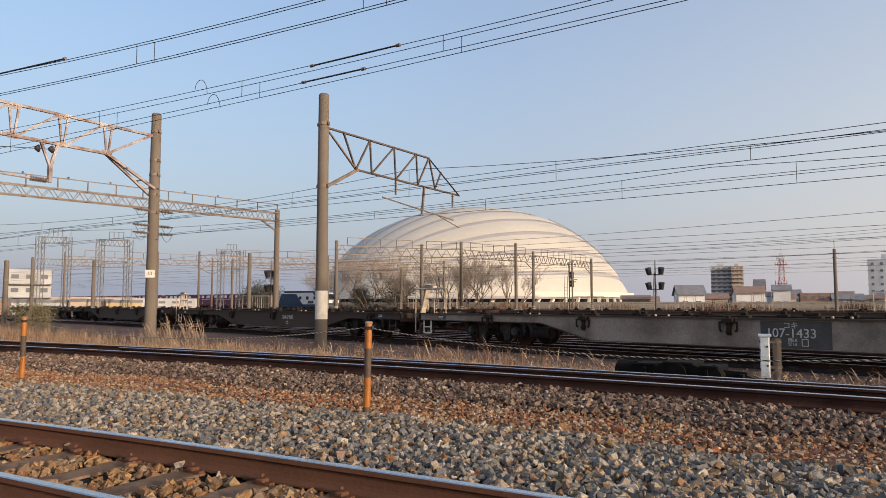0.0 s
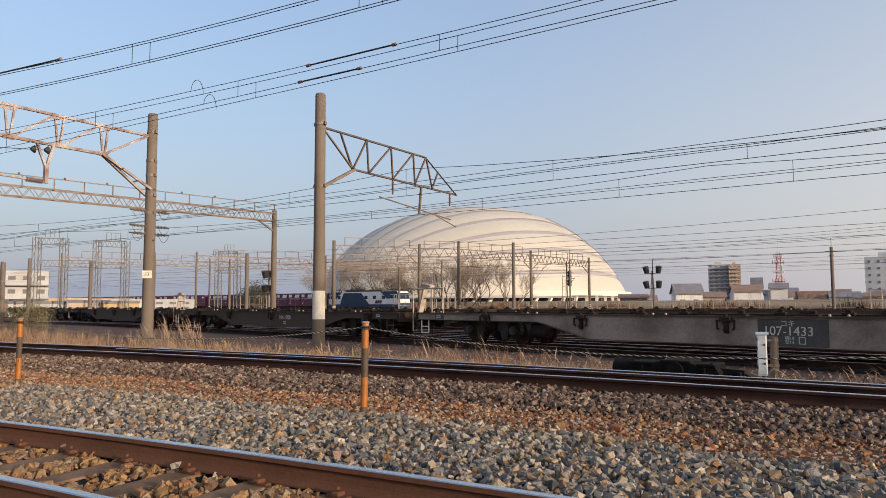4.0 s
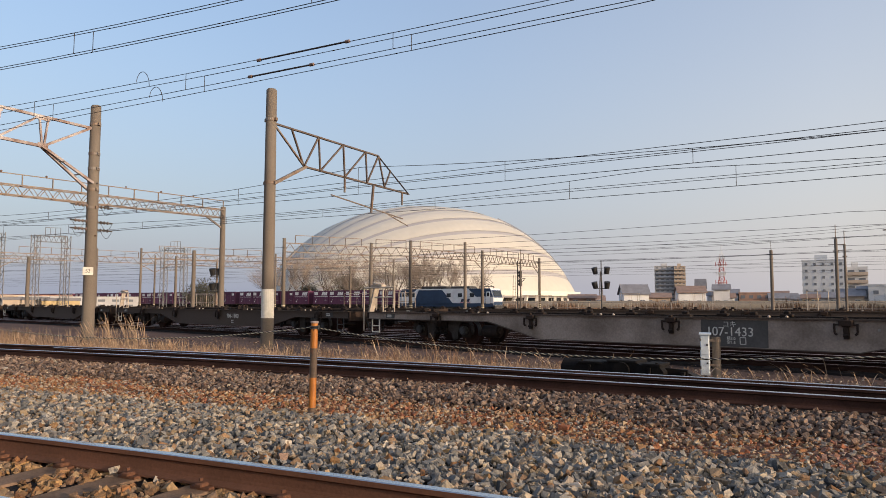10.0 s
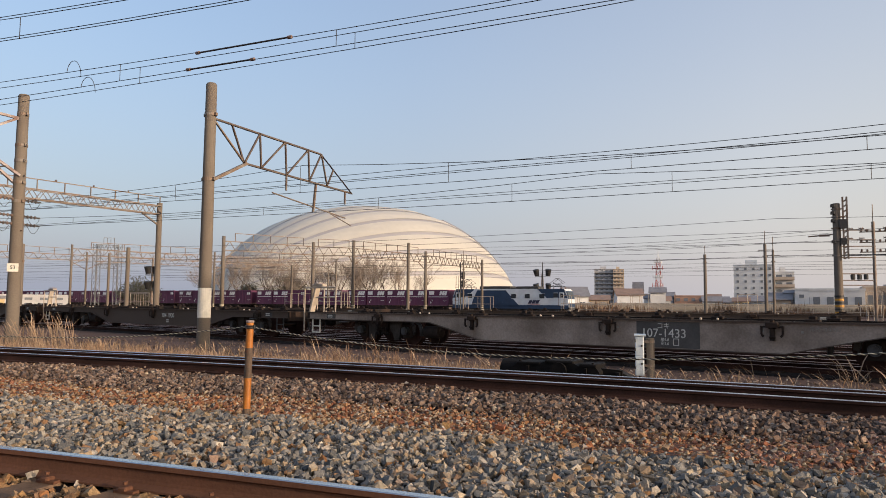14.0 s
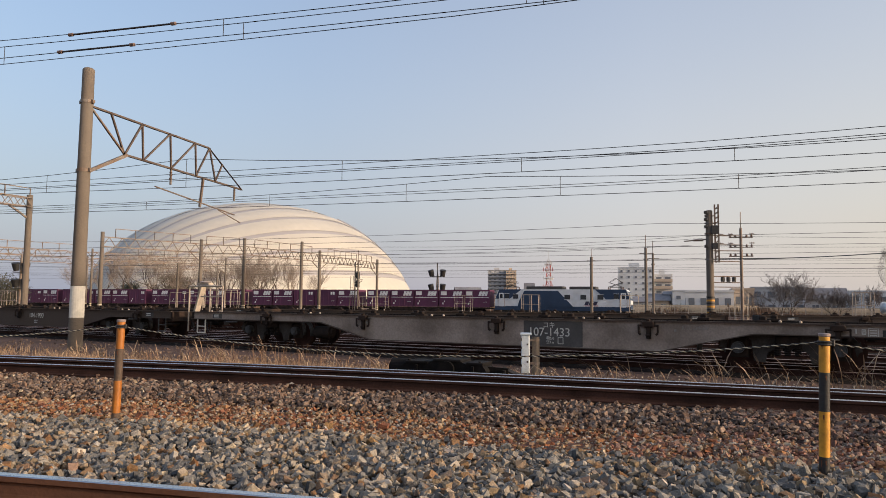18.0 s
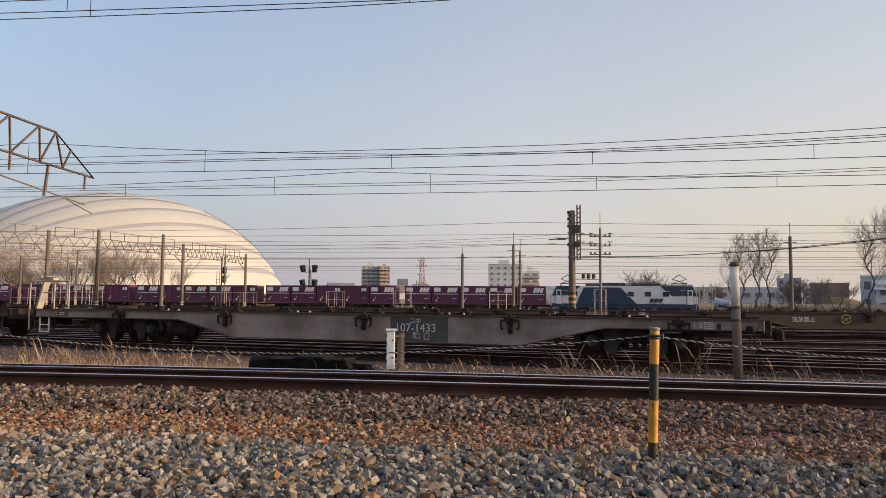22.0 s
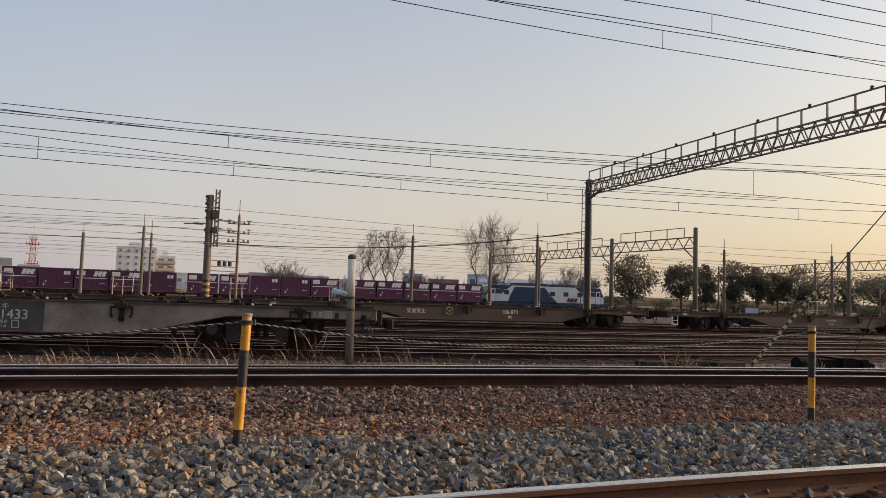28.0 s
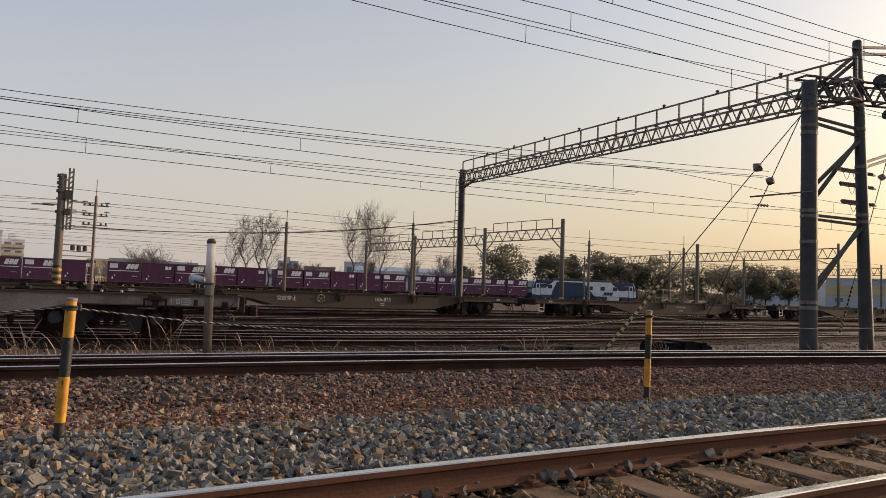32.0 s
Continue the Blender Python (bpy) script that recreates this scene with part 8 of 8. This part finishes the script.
blades("tall_reeds", "tall dry pampas-like reeds in clumps", STRAW, [(-20.3, -18.5, 5.4, 6.8, 17, 12, 0.5, 1.25, 0.7), (-26, -16.5, 4.8, 6.8, 50, 8, 0.2, 0.5, 0.9), (0.7, 2.2, 4.6, 5.4, 8, 6, 0.4, 0.8, 1.9), (2.4, 3.3, 4.6, 5.2, 6, 7, 0.45, 0.9, 1.9), (4.2, 5.6, 4.8, 5.6, 6, 5, 0.35, 0.7, 1.9), (-9.5, -6.8, 4.0, 4.8, 6, 5, 0.4, 0.8, 1.2), (-3.5, 12, 3.4, 4.6, 26, 3, 0.3, 0.6, 1.5), (5, 22, 2.6, 3.8, 26, 5, 0.25, 0.5, 1.6), (8.5, 9.6, 2.8, 3.4, 6, 8, 0.35, 0.6, 1.9), (-14, -8, 4.0, 5.0, 14, 6, 0.2, 0.4, 1.2), (0.4, 5.8, 4.0, 5.4, 30, 3, 0.2, 0.5, 2.4), (-12, 2, 3.4, 4.6, 60, 4, 0.25, 0.6, 1.6)], 12, wind=0.7)
blades("dry_weeds", "dark brittle weed stalks beside the siding", BRUSH, [(-9.6, -6.2, 3.9, 4.9, 26, 8, 0.3, 0.75, 0.5), (-33, -24, 4, 7, 90, 16, 0.25, 0.7, 0.4), (-25, -4, 2.6, 6, 260, 9, 0.10, 0.35, 0.6), (-14, 16, 2.5, 4.5, 220, 6, 0.08, 0.25, 0.8)], 13)


stones("grey_ballast", GREY_STONE, "sharp blue-grey and cream broken stones heaped beside the nearest rail", [(0.195, 0.55, -10.5, 10.5, 36000, 0.015, 0.046, 0.05), (0.5, 0.60, -12.5, 12.5, 900, 0.015, 0.035, 0.005), (0.60, 0.8, -14, 14, 500, 0.012, 0.03, 0.005)], 1)
stones("brown_ballast", BROWN_STONE, "rust-stained brown and tan stones between the rails", [(-0.04, 0.17, -12, 3, 10000, 0.020, 0.050, -0.014), (-0.04, 0.17, 3, 12, 9500, 0.016, 0.036, -0.014), (-0.24, -0.055, -9, 9, 6500, 0.017, 0.042, -0.004), (0.49, 0.585, -12.5, 12.5, 2600, 0.018, 0.05, 0.014), (0.22, 0.52, -12.5, 12.5, 900, 0.025, 0.055, 0.05), (0.56, 0.85, -14, 14, 2200, 0.01, 0.032, 0.012)], 2)
stones("pale_ballast", PALE_STONE, "cream and tan stones strewn among the grey ballast", [(0.2, 0.5, -12.5, -0.5, 3600, 0.016, 0.044, 0.055), (0.49, 0.57, -12.5, 3.0, 1500, 0.02, 0.05, 0.022), (0.54, 0.78, -16, -1.5, 3600, 0.010, 0.028, 0.012), (0.54, 0.80, -1.5, 3.0, 1500, 0.010, 0.030, 0.012), (0.2, 0.5, -0.5, 12.5, 1300, 0.016, 0.044, 0.055), (0.765, 0.99, -20, 0.0, 1200, 0.014, 0.036, 0.045), (1.38, 2.1, -14, 22, 3000, 0.010, 0.028, 0.004)], 6, flat=0.3)
stones("red_ballast", RED_STONE, "small reddish crushed stones on the strip between the lines", [(0.535, 0.80, -16, 0.0, 13500, 0.010, 0.030, 0.008), (0.535, 0.80, 0.0, 16, 6500, 0.010, 0.030, 0.008), (0.55, 0.72, -16, 16, 420, 0.03, 0.055, 0.01)], 3, flat=0.6)
stones("rust_brown_ballast", RUST_STONE, "dark rust-brown flat chips heaped under the second line", [(0.75, 0.99, 3.0, 20, 15000, 0.012, 0.038, 0.036), (0.75, 0.99, 0.5, 3.2, 900, 0.012, 0.038, 0.04), (0.54, 0.80, -0.5, 16, 10000, 0.011, 0.034, 0.012)], 7, flat=0.6)
stones("dark_ballast", DARK_STONE, "brown-grey stones heaped under the second line", [(0.765, 0.99, -20, 3.2, 16500, 0.014, 0.044, 0.04), (0.765, 0.99, 3.2, 7.0, 1300, 0.014, 0.044, 0.04), (1.0, 1.2, -24, 24, 5000, 0.018, 0.044, 0.0), (1.2, 1.4, -24, 24, 4500, 0.018, 0.044, 0.0), (1.4, 2.3, -26, 28, 4500, 0.018, 0.044, 0.0), (1.33, 1.9, -4, 26, 7500, 0.014, 0.038, 0.006), (2.3, 3.4, -22, 30, 3500, 0.02, 0.045, 0.0)], 4, flat=0.35)


def motions():
    for ob, back, off in ROLLING:
        rows = []
        for t in [0, 2, 4, 6, 8, 10, 12, 14, 16, 18, 20, 22, 24, 26, 28, 30, 32]:
            s = float(np.interp(smooth_x(t), TRAIN_X, TRAIN_S)) - back
            rows.append((t, train_pose(s) @ off))
        walk(ob, rows)


def smooth_x(t):
    """The locomotive's place along x: a steady gain of speed fitted through its known places."""
    return float(np.polyval(LOCO_FIT, t))


LOCO_FIT = np.polyfit([t for t, _ in LOCO_X], [x for _, x in LOCO_X], 4)
motions()
